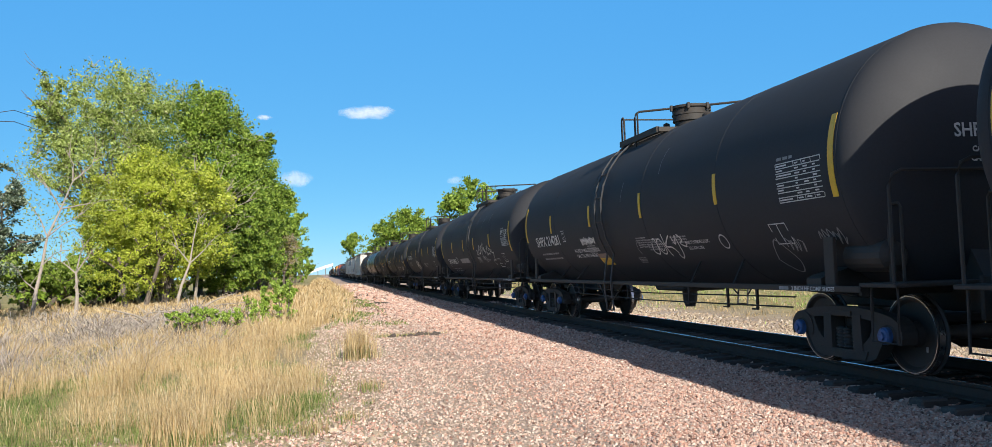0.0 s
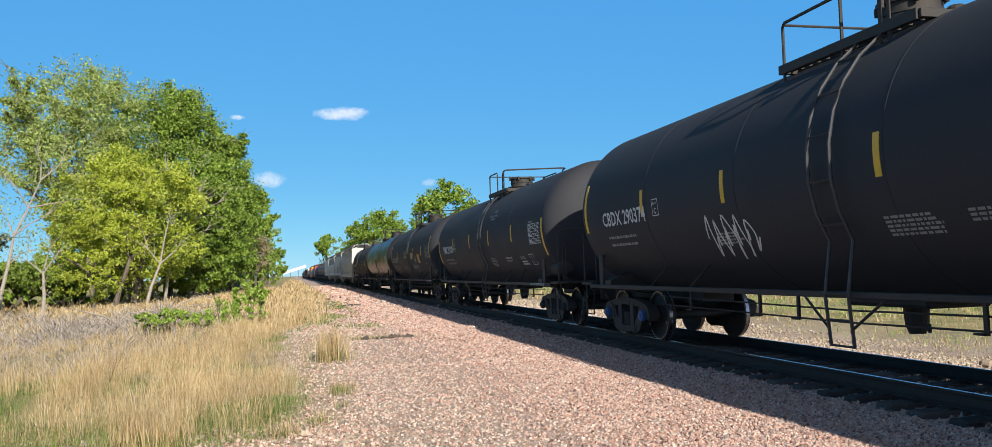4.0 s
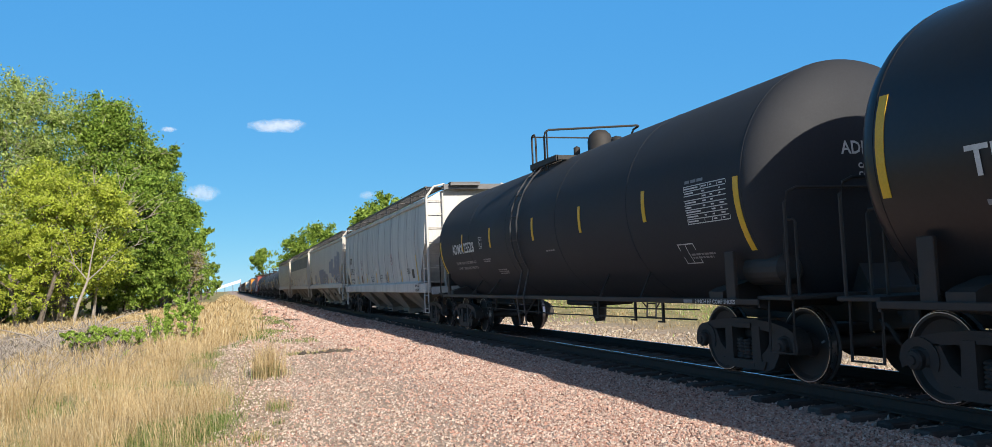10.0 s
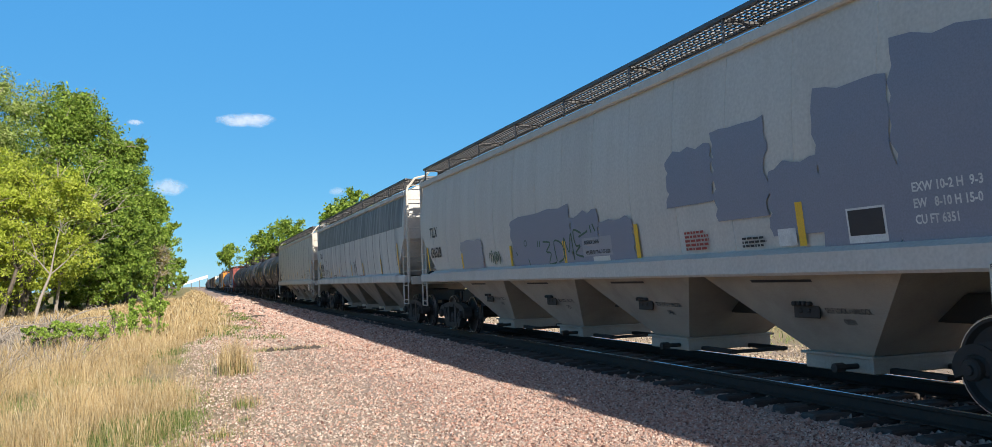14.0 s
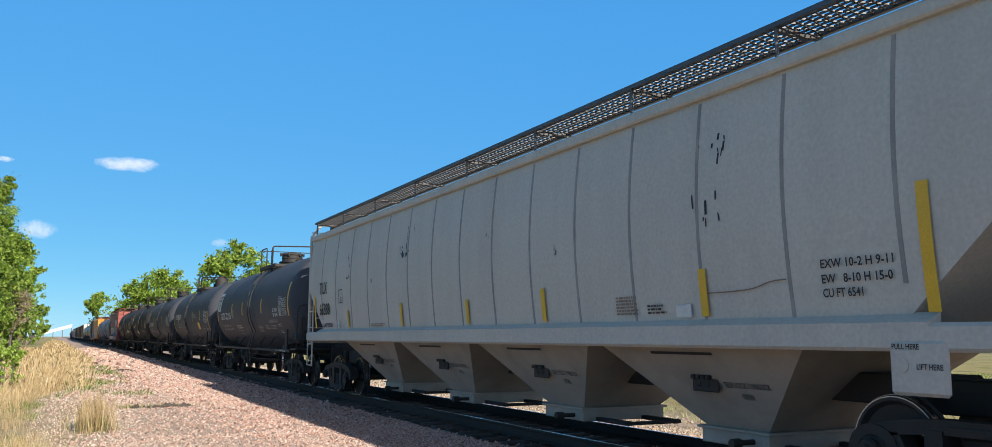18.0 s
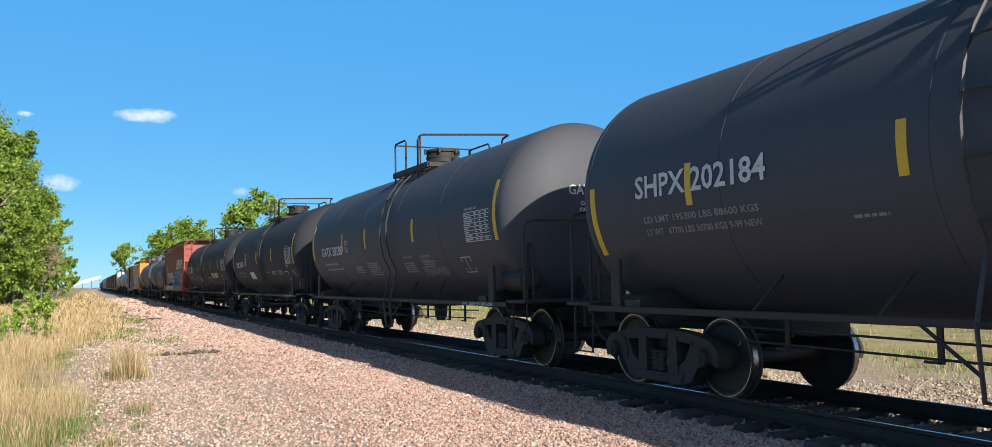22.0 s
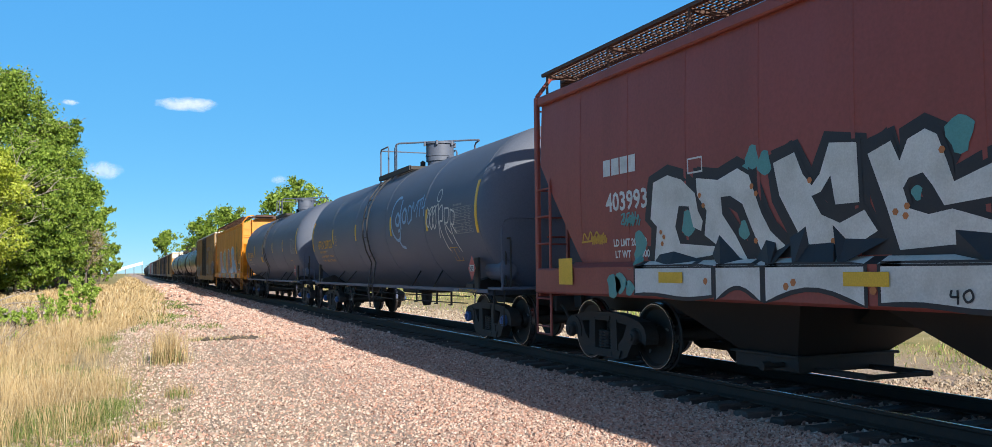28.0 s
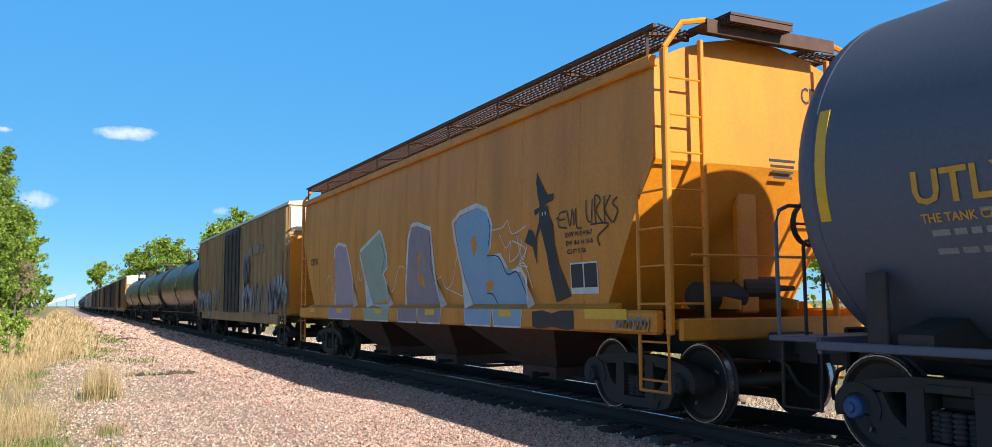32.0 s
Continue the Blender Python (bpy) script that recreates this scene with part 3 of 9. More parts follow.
def tank_template(ht, R, zc, half, name, label, ladder_y=0.8, cap=None, top=0, gate=(1.4, 1.16), main=(0.52, -0.85), man=-0.35, rail_h=0.48):
    """A tank car about its own middle, rail head at z = 0. ht: half the truck spacing; half: where the shell meets its heads."""
    car = thing(name, label, "tank car", "freight train cars")
    hd, tip = 0.43 * R - KNUCKLE, half + KNUCKLE
    prof = [(-tip - hd * math.sin(a) ** HEAD, R * math.cos(a) ** HEAD) for a in [math.pi / 2 * (22 - i) / 22 for i in range(22)]]
    shell = prof + [(y, R) for y in spaced((-tip, tip, 10))] + [(-a, r) for a, r in reversed(prof)]
    part("tank_shell", Mesher().lathe(shell, "y", 72, (0, 0, zc)).mesh("tank_shell", True, 1.0), BLACK, car, "long cylindrical tank with rounded heads")
    end = ht + 1.97
    for y in (-tip + 0.02, -half * 0.6, -half * 0.2, half * 0.2, half * 0.6, tip - 0.02):
        part("weld_seam", Mesher().lathe([(y - 0.012, R - 0.004), (y - 0.012, R + 0.0035), (y + 0.012, R + 0.0035), (y + 0.012, R - 0.004)], "y", 72, (0, 0, zc), cap=False).mesh("weld_seam", True), BLACK, car)
    for q in (-1, 1):
        lo, hi = sorted((q * (ht - 1.7), q * (end - 0.42)))
        part("draft_sill", Mesher().box((0, (lo + hi) / 2, 0.86), (0.62, hi - lo, 0.3), 0.02), FRAME, car)
        part("striker_plate", Mesher().box((0, q * (end - 0.4), 0.88), (0.9, 0.06, 0.5), 0.02), FRAME, car)
        part("coupler", coupler_mesh(q, end), TRUCK, car, "rusty knuckle coupler")
        part("air_hose", hose_mesh(q, end), FRAME, car)
        part("end_platform", Mesher().box((0, q * (end - 0.72), 1.05), (2.95, 0.62, 0.05), 0.01).box((0, q * (end - 1.02), 1.0), (2.95, 0.04, 0.14)), FRAME, car, "black steel end platform")
        for s in (-1, 1):
            x = s * 1.42
            pts = [(x, q * (end - 0.5), 1.05), (x, q * (end - 0.5), 2.12), (x * 0.965, q * (end - 0.5), 2.25), (x * 0.88, q * (end - 0.5), 2.3), (x * 0.02, q * (end - 0.5), 2.3)]
            part("end_handrail", Mesher().tube(pts, 0.02, 6), FRAME, car)
            g0, g1 = q * (end - 0.62), q * (end - 0.84)
            part("platform_grab", Mesher().tube([(s * 1.2, g0, 1.06), (s * 1.2, g0, 1.9), (s * 1.2, g0 - q * 0.03, 1.95), (s * 1.2, g1 + q * 0.03, 1.95), (s * 1.2, g1, 1.9), (s * 1.2, g1, 1.06)], 0.018, 6), FRAME, car)
            part("sill_step", Mesher().tube([(s * 1.38, q * (end - 0.5), 1.04), (s * 1.4, q * (end - 0.5), 0.42), (s * 1.4, q * (end - 0.95), 0.42), (s * 1.38, q * (end - 0.95), 1.04)], 0.018, 6), FRAME, car)
            # saddle that carries the tank over the truck
            web = [(s * 0.32, 0.8), (s * 1.46, 0.96), (s * 1.46, 1.12), (s * 1.38, 1.16)]
            for i in range(6):
                a = math.asin((1.25 - zc) / R) - (math.asin((1.25 - zc) / R) + math.radians(62)) * i / 5
                web.append((s * R * math.cos(a), zc + R * math.sin(a)))
            part("saddle_bolster", Mesher().prism(web, "y", q * ht - 0.16, q * ht + 0.16), FRAME, car)
        part("head_brace", Mesher().prism([(q * (half - 0.1), 1.0), (q * (end - 0.5), 1.0), (q * (end - 0.5), 1.1), (q * (half + hd * 0.72), 1.62), (q * half, 1.3)], "x", -0.3, 0.3), FRAME, car)
        add_truck(car, q * ht, cap or TRUCK)
    for s in (-1, 1):
        part("side_rail", Mesher().box((s * 1.47, 0, 1.0), (0.06, 2 * (end - 1.0), 0.075), 0.01), FRAME, car)
        for q in (-1, 1):
            part("bolster_post", Mesher().box((s * 1.44, q * (ht + 0.35), 1.32), (0.05, 0.2, 0.6), 0.008), FRAME, car)
            for y in (ht - 2.1, ht - 3.6):
                part("rail_brace", Mesher().tube([(s * 1.47, q * y, 1.03), (s * 1.2, q * (y - 0.16), 1.38 + 0.3 * (2.48 - zc))], 0.018, 5), FRAME, car)
    # brake rigging slung under the tank
    rods = Mesher()
    for x, z in ((-0.95, 0.78), (-1.0, 0.64)):
        rods.tube([(x, -ht + 1.3, z + 0.06), (x, 0, z), (x, ht - 1.3, z + 0.05)], 0.013, 6)
    part("brake_rod", rods, FRAME, car)
    for y in (-ht * 0.66, -ht * 0.52, -ht * 0.3, ht * 0.16, ht * 0.3, ht * 0.62):
        part("rod_hanger", Mesher().box((-0.98, y, 0.80), (0.03, 0.05, 0.36)).box((-0.98, y + 0.08, 0.63), (0.03, 0.16, 0.025)), FRAME, car)
    part("brake_cylinder", Mesher().lathe([(-0.35, 0), (-0.35, 0.13), (-0.3, 0.16), (0.2, 0.16), (0.3, 0.06), (0.5, 0.03), (0.5, 0)], "y", 16, (0.7, -ht + 1.9, 0.66)), FRAME, car)
    part("bottom_outlet", Mesher().box((0, 0.1, zc - R - 0.02), (0.9, 1.5, 0.12), 0.04).lathe([(zc - R - 0.42, 0), (zc - R - 0.42, 0.1), (zc - R - 0.3, 0.14), (zc - R, 0.16)], "z", 14, (0, 0.1, 0)), FRAME, car, "bottom outlet valve with skid plate")
    chain = Mesher()
    for i in range(7):
        chain.box((-0.1 + 0.012 * i, -0.15 - 0.03 * i * (6 - i) * 0.12, 0.62 - 0.045 * i * (7 - i) / 5), (0.02, 0.03, 0.05))
    part("valve_chain", chain, FRAME, car)
    part("air_reservoir", Mesher().lathe([(-0.42, 0), (-0.40, 0.12), (-0.34, 0.19), (0.34, 0.19), (0.40, 0.12), (0.42, 0)], "y", 18, (-1.12, -ht - 0.75, 1.38)), FRAME, car, "dull air reservoir on the end platform")
    part("brake_wheel", Mesher().lathe([(0, 0.24), (0.03, 0.27), (0.06, 0.27), (0.06, 0.24), (0, 0.24)], "y", 20, (0.45, -(end - 0.62), 1.75), cap=False).tube([(0.2, -(end - 0.65), 1.75), (0.7, -(end - 0.65), 1.75)], 0.016, 6).tube([(0.45, -(end - 0.6), 1.05), (0.45, -(end - 0.6), 1.75)], 0.03, 6), FRAME, car)
    # ladders up both sides
    L = ladder_y
    for s in (-1, 1):
        lad = Mesher()
        low, r = -0.55, R + 0.09
        for w in (-0.21, 0.21):
            arc = [low + (1.18 - low) * i / 8 for i in range(9)]
            lad.tube([(s * 1.50, L + w, 0.42), (s * 1.55, L + w, 1.0)] + [(s * r * math.cos(a), L + w, zc + r * math.sin(a)) for a in arc], 0.02, 6)
        part("ladder", lad, LADDERGLINT, car, "black steel side ladder with sunlit glints painted in")
        for i in range(3):
            part("ladder_rung", Mesher().tube([(s * (1.50 + 0.03 * i), L - 0.21, 0.43 + 0.29 * i), (s * (1.50 + 0.03 * i), L + 0.21, 0.43 + 0.29 * i)], 0.014, 6), FRAME, car)
        for i in range(6):
            a = low + 0.12 + (0.95 - low) * i / 5
            p = (s * r * math.cos(a), zc + r * math.sin(a))
            part("ladder_rung", Mesher().tube([(p[0], L - 0.21, p[1]), (p[0], L + 0.21, p[1])], 0.014, 6), FRAME, car)
        for k in (-1, 1):
            part("ladder_strut", Mesher().tube([(s * 1.52, L + k * 0.21, 0.62), (s * 1.47, L + k * 0.75, 0.98)], 0.016, 6), FRAME, car)
    # walkway, rail and manway on the crown
    zt = zc + R
    deck = Mesher()
    y0, y1 = main[1], gate[0] + 0.1
    for s in (-1, 1):
        for i in range(5):
            deck.box((s * (0.5 + 0.1 * i), (y0 + y1) / 2, zt - 0.14), (0.02, y1 - y0, 0.04))
        for i in range(15):
            deck.box((s * 0.7, y0 + (y1 - y0) * i / 14, zt - 0.14), (0.5, 0.02, 0.03))
    for y in (y0, y1):
        deck.box((0, y, zt - 0.14), (1.9, 0.09, 0.09))
    for s in (-1, 1):
        deck.box((s * 0.95, (y0 + y1) / 2, zt - 0.14), (0.06, y1 - y0, 0.12))
    part("walkway", deck, FRAME, car, "black steel walkway grating round the manway")
    (ga, gb), (ma, mb_) = gate, main
    zr, zf = zt + rail_h, zc + math.sqrt(R * R - 0.95 ** 2) - 0.05
    x = 0.95
    part("gate_rail", Mesher().tube([(-x, ga, zf), (-x, ga, zr - 0.05), (-x, ga - 0.05, zr), (-x, gb + 0.06, zr), (-x, gb, zr - 0.08), (-x, gb, zf)], 0.022, 7), FRAME, car, "bent pipe gate rail")
    part("back_rail", Mesher().tube([(-x, ga, zr - 0.02), (x, ga, zr - 0.02)], 0.018, 6), FRAME, car)
    part("guard_rail", Mesher().tube([(-x, ma, zf), (-x, ma, zr - 0.14), (-x + 0.02, ma - 0.01, zr - 0.05), (-x + 0.09, ma - 0.04, zr), (x - 0.05, mb_, zr), (x, mb_ + 0.05, zr - 0.005), (x, mb_ + 0.3, zr - 0.04), (x, mb_ + 0.36, zr - 0.1), (x, mb_ + 0.37, zf)], 0.024, 7), FRAME, car, "bent pipe guard rail across the crown")
    part("rail_post", Mesher().box((-x + 0.01, ma - 0.13, (zf + zr) / 2), (0.02, 0.06, zr - zf - 0.04), 0.006), FRAME, car)
    part("rail_post", Mesher().box((x, ga, (zf + zr) / 2), (0.06, 0.05, zr - zf), 0.008), FRAME, car)
    part("far_rail", Mesher().tube([(x, ga, zr - 0.04), (x, ma + 0.45, zr - 0.04), (x, ma + 0.38, zr - 0.1), (x, ma + 0.37, zf)], 0.022, 6), FRAME, car)
    h = max(0.0, rail_h - 0.6) * 3
    if top == 0:
        part("manway", Mesher().lathe([(zt - 0.15, 0.32), (zt + 0.1, 0.32), (zt + 0.1, 0.36), (zt + 0.22, 0.36), (zt + 0.225, 0.375), (zt + 0.255, 0.375), (zt + 0.26, 0.36), (zt + 0.36 + h, 0.36), (zt + 0.36 + h, 0.40), (zt + 0.41 + h, 0.40), (zt + 0.42 + h, 0.35), (zt + 0.44 + h, 0)], "z", 32, (0, man, 0)).mesh("manway", True), FRAME, car, "black bolted manway dome")
        for i in range(6):
            a = i * math.pi / 3
            part("manway_bolt", Mesher().box((0.41 * math.cos(a), man + 0.41 * math.sin(a), zt + 0.37 + h), (0.06, 0.06, 0.12), 0.01), FRAME, car)
    elif top == 2:
        part("manway", Mesher().lathe([(zt - 0.15, 0.30), (zt + 0.28, 0.30), (zt + 0.40, 0.27), (zt + 0.49, 0.19), (zt + 0.53, 0.09), (zt + 0.54, 0)], "z", 32, (0, man, 0)).mesh("manway", True), FRAME, car, "tall rounded manway dome")
    else:
        part("manway", Mesher().lathe([(zt - 0.15, 0.26), (zt + 0.2, 0.26), (zt + 0.33, 0.22), (zt + 0.41, 0.13), (zt + 0.44, 0)], "z", 28, (0, man, 0)).mesh("manway", True), FRAME, car, "low rounded manway cover")
    part("valve_housing", Mesher().lathe([(zt - 0.1, 0.13), (zt + 0.14, 0.13), (zt + 0.18, 0.08), (zt + 0.18, 0)], "z", 16, (0.1, man - 0.62, 0)), FRAME, car)
    part("relief_valve", Mesher().lathe([(zt - 0.1, 0.07), (zt + 0.16, 0.07), (zt + 0.2, 0)], "z", 12, (-0.25, man + 0.66, 0)), FRAME, car)
    return car


TANK_LONG = (6.85, 1.615, 2.495, 7.6)
TANK_B = (6.85, 1.585, 2.42, 7.55)
TANK_SHORT = (5.42, 1.54, 2.45, 6.12)
TANK_M = (7.5, 1.57, 2.49, 8.3)
CARS = []          # (car, place along the track at the clip's start)


def place(car, u):
    CARS.append((car, u))
    car.matrix_basis = Matrix.Translation((TRACK_X, u, 0))
    return car


long_a = tank_template(*TANK_LONG, "tank_car", "black tank car with yellow reflective stripes on dark rails", 0.75, BLUECAP, 0, (1.1, 0.95), (0.31, -0.9), rail_h=0.42)
TANK_BIG = (6.85, 1.63, 2.51, 7.7)
long_big = tank_template(*TANK_BIG, "tank_car", "large black tank car with low white mark", -0.52, BLUECAP, 0, (1.27, -0.03), (-0.72, -1.33), -0.3, rail_h=0.5)
long_c = tank_template(*TANK_LONG, "tank_car", "black tank car with yellow stripes and side ladder", -0.55, BLUECAP, 0, (1.2, -0.05), (-0.75, -1.35), -0.1)
long_b = tank_template(*TANK_B, "tank_car", "glossy black tank car with yellow stripes and side ladder", -0.70, None, 0, (0.6, -0.5), (-1.2, -1.8), 0.0, rail_h=0.53)
TANK_I = (5.42, 1.53, 2.435, 6.12)
TANK_H = (6.85, 1.555, 2.42, 7.6)
TANK_N = (6.85, 1.62, 2.49, 7.6)
short_i = tank_template(*TANK_I, "tank_car", "short faded black tank car with white company sign", -0.72, None, 0, (0.6, -0.3), (-1.1, -1.75), -0.1, rail_h=0.56)
short_a = tank_template(*TANK_SHORT, "tank_car", "short faded black tank car with top guard rail", -0.62, None, 0, (0.45, -0.29), (-1.05, -1.7), -0.1, rail_h=0.59)
TANK_J = (5.42, 1.525, 2.435, 6.17)
short_d = tank_template(*TANK_J, "tank_car", "short faded black tank car with rounded manway dome", 0.68, None, 2, (1.3, 0.95), (0.35, -1.2), -0.25)
long_h = tank_template(*TANK_H, "tank_car", "black tank car with low rounded manway cover and guard rail", 0.68, None, 1, (1.17, 0.93), (0.4, -0.3), -0.35, rail_h=0.55)
long_n = tank_template(*TANK_N, "tank_car", "slate tank car with tall bolted manway dome", 0.15, BLUECAP, 0, (1.25, 0.46), (-0.15, -1.5), -1.05, rail_h=0.66)
mid_m = tank_template(*TANK_M, "tank_car", "black tank car with white mark and graffiti", 0.3, None, 0, (1.0, 0.6), (0.0, -0.7), -0.1, rail_h=0.52)


# ---- covered hoppers ----
def side_x(z, z0, z1, w, bulge):
    return w + bulge * math.sin(math.pi * min(1, max(0, (z - z0) / (z1 - z0))))


def hopper_template(name, label, ht, half, bays, material, sill_z=(1.08, 1.37), eave=3.95, ridge=4.45, w=1.50, bulge=0.10, cut=(2.75, 1.5), grate=None, seams=12, belly=None, gap=0.02):
    """A covered hopper about its own middle. half: half the body's length; cut: height and length of the bevel below each end."""
    car = thing(name, label, "hopper car", "freight train cars")
    z0 = sill_z[1]
    end = ht + 1.97
    grate, belly = grate or GRATING, belly or material
    # body: side outline in (y, z), carried round the bulged section
    rows = spaced((z0, cut[0], 6), (cut[0], eave, 5))
    roof = [(w * k, eave + (ridge - eave) * math.cos(math.pi / 2 * k) ** 0.8) for k in (0.93, 0.75, 0.5, 0.25, 0.0)]

    def length(z):
        return half - cut[1] * max(0.0, (cut[0] - z) / (cut[0] - z0))
    ring = [(-side_x(z, z0, eave, w, bulge), z, length(z)) for z in rows] + [(-x, z, half) for x, z in roof]
    ring += [(-x, z, n) for x, z, n in reversed(ring[:-1])]
    mb = Mesher()
    ys = spaced((-1, 1, seams))
    vs = [(x, n * t, z) for t in ys for x, z, n in ring]
    k = len(ring)
    fs = [(j * k + i, j * k + i + 1, (j + 1) * k + i + 1, (j + 1) * k + i) for j in range(len(ys) - 1) for i in range(k - 1)]
    m = k // 2
    for j in (0, len(ys) - 1):
        for i in range(m):
            fs.append((j * k + i, j * k + i + 1, j * k + k - 2 - i, j * k + k - 1 - i))
    mb.add(vs, fs)
    part("hopper_body", mb.mesh("hopper_body", True, 0.5), material, car, "steel side sheets and roof")
    # seams and top chord
    for j in range(1, seams):
        t = -1 + 2 * j / seams
        strip = Mesher()
        pts = [(-side_x(z, z0, eave, w, bulge), z) for z in spaced((z0 + 0.02, eave - 0.1, 8))]
        y = half * t
        for (xa, za), (xb, zb) in zip(pts, pts[1:]):
            if abs(y) < length(za) and abs(y) < length(zb):
                strip.add([(xa - 0.006, y - 0.02, za), (xa - 0.006, y + 0.02, za), (xb - 0.006, y + 0.02, zb), (xb - 0.006, y - 0.02, zb), (xa + 0.01, y - 0.03, za), (xa + 0.01, y + 0.03, za), (xb + 0.01, y + 0.03, zb), (xb + 0.01, y - 0.03, zb)],
                          [(0, 1, 2, 3), (0, 3, 7, 4), (1, 5, 6, 2)])
        if strip.v:
            part("side_seam", strip, material, car)
    for s in (-1, 1):
        part("top_chord", Mesher().box((s * (w + 0.02), 0, eave), (0.12, 2 * half + 0.04, 0.14), 0.02), material, car)
        part("side_sill", Mesher().box((s * (w + 0.06), 0, (sill_z[0] + sill_z[1]) / 2), (0.14, 2 * (end - 0.85), sill_z[1] - sill_z[0]), 0.03), material, car, "deep side sill")
        part("sill_ledge", Mesher().prism([(s * (w - 0.02), z0 + 0.085), (s * (w + 0.135), z0 + 0.005), (s * (w + 0.135), z0 - 0.03), (s * (w - 0.02), z0 - 0.03)], "y", -(half - cut[1]) - 0.3, half - cut[1] + 0.3), material, car, "sloping ledge above the sill")
        # running boards over the eaves
        g = Mesher()
        x0, x1, zg = s * (w - 0.62), s * (w - 0.02), eave + 0.42
        for i in range(9):
            g.box((x0 + (x1 - x0) * i / 8, 0, zg), (0.05 if i in (0, 8) else 0.014, 2 * half, 0.05 if i in (0, 8) else 0.02))
        n = int(half * 2 / 0.062)
        for i in range(n):      # expanded metal: bars that cross at a slant
            y = -half + 2 * half * (i + 0.5) / n
            k = 0.09 if i % 2 else -0.09
            g.prism([(x0, y - k - 0.009), (x1, y + k - 0.009), (x1, y + k + 0.009), (x0, y - k + 0.009)], "z", zg - 0.007, zg + 0.007)
        part("running_board", g, grate, car, "open grating roof walkway")
        for i in range(9):
            y = -half + 0.15 + (2 * half - 0.3) * i / 8
            part("board_bracket", Mesher().tube([(x1, y, zg), (x1 - s * 0.0, y, eave + 0.02)], 0.02, 5).box(((x0 + x1) / 2, y, zg - 0.05), (abs(x1 - x0), 0.04, 0.05)), grate, car)
    part("roof_hatch", Mesher().box((0, 0, ridge + 0.06), (0.6, 2 * half - 2.0, 0.12), 0.04), material, car)
    for q in (-1, 1):
        part("cross_walk", Mesher().box((0, q * (half + 0.16), eave + 0.42), (2.0, 0.34, 0.03)).box((0, q * (half + 0.32), eave + 0.39), (2.0, 0.03, 0.16)), grate, car)
        if q < 0 and grate != GRATING or q < 0 and material == HOPGREY:
            step = Mesher().box((-0.35, -(half + 0.36), eave + 0.50), (0.95, 0.34, 0.03))
            for i in range(8):
                step.box((-0.35, -(half + 0.21 + 0.043 * i), eave + 0.46), (0.95, 0.012, 0.1))
            part("brake_step", step, grate, car, "overhanging grating step at the roof's end")
        # corner posts with ladders, one each side
        for s in (-1, 1):
            x = s * (w + 0.02)
            yb = q * (end - 0.72)
            post = Mesher().box((x, yb, (sill_z[0] + eave + 0.4) / 2 - 0.15), (0.07, 0.1, eave + 0.1 - sill_z[0]), 0.015)
            post.tube([(x, yb, eave + 0.1), (x - s * 0.25, yb, eave + 0.42), (x - s * 0.6, yb, eave + 0.5)], 0.035, 6)
            part("corner_post", post, material, car, "ladder post at the car's corner")
            post2 = Mesher().box((x - s * 0.52, yb, (sill_z[0] + eave) / 2 + 0.1), (0.05, 0.07, eave + 0.3 - sill_z[0]), 0.01)
            part("corner_post", post2, material, car)
            part("corner_post", Mesher().tube([(x + s * 0.04, yb - q * 0.5, sill_z[0] - 0.62), (x + s * 0.04, yb - q * 0.5, cut[0] - 0.35), (x, yb - q * 0.46, cut[0] - 0.2)], 0.022, 6), material, car)
            for i in range(9):
                z = sill_z[0] - 0.5 + 0.42 * i
                if z > sill_z[0]:
                    part("ladder_rung", Mesher().tube([(x, yb, z), (x - s * 0.52, yb, z)], 0.014, 5), material, car)
                if z < cut[0] - 0.3:
                    part("ladder_rung", Mesher().tube([(x + s * 0.03, yb, z), (x + s * 0.04, yb - q * 0.5, z)], 0.014, 5), material, car)
            part("sill_step", Mesher().tube([(x + s * 0.03, yb, sill_z[0]), (x + s * 0.03, yb, sill_z[0] - 0.62), (x + s * 0.04, yb - q * 0.5, sill_z[0] - 0.62)], 0.02, 6), material, car)
            part("slope_gusset", Mesher().prism([(q * (half - cut[1] * 0.9), z0), (q * (end - 0.8), z0), (q * (end - 0.8), z0 + 0.1), (q * (half - cut[1] * 0.7), z0 + 0.25)], "x", s * 0.45 - 0.02, s * 0.45 + 0.02), material, car)
        part("end_deck", Mesher().box((0, q * (end - 1.1), sill_z[0] + 0.1), (2.9, 1.0, 0.08), 0.01).box((0, q * (end - 0.62), sill_z[0] + 0.06), (2.95, 0.08, 0.24), 0.02), material, car)
        part("draft_sill", Mesher().box((0, q * (ht + 0.3), 0.88), (0.5, 2.6, 0.32), 0.02), FRAME, car)
        part("coupler", coupler_mesh(q, end), TRUCK, car, "rusty knuckle coupler")
        part("air_hose", hose_mesh(q, end), FRAME, car)
        part("end_grab", Mesher().tube([(-1.3, q * (end - 0.6), 1.9), (1.3, q * (end - 0.6), 1.9)], 0.018, 6), material, car)
        part("end_post", Mesher().box((0, q * (half - 0.25), 2.0), (0.3, 0.12, 1.5), 0.02), material, car)
        add_truck(car, q * ht, None or TRUCK)
    part("brake_cylinder", Mesher().lathe([(-0.3, 0), (-0.3, 0.14), (0.25, 0.14), (0.35, 0.04), (0.6, 0.03), (0.6, 0)], "x", 14, (0.2, -(end - 1.2), 1.55)), FRAME, car)
    part("air_reservoir", Mesher().lathe([(-0.42, 0), (-0.38, 0.14), (-0.32, 0.18), (0.32, 0.18), (0.38, 0.14), (0.42, 0)], "x", 16, (-0.4, -(end - 1.25), 1.45)), FRAME, car)
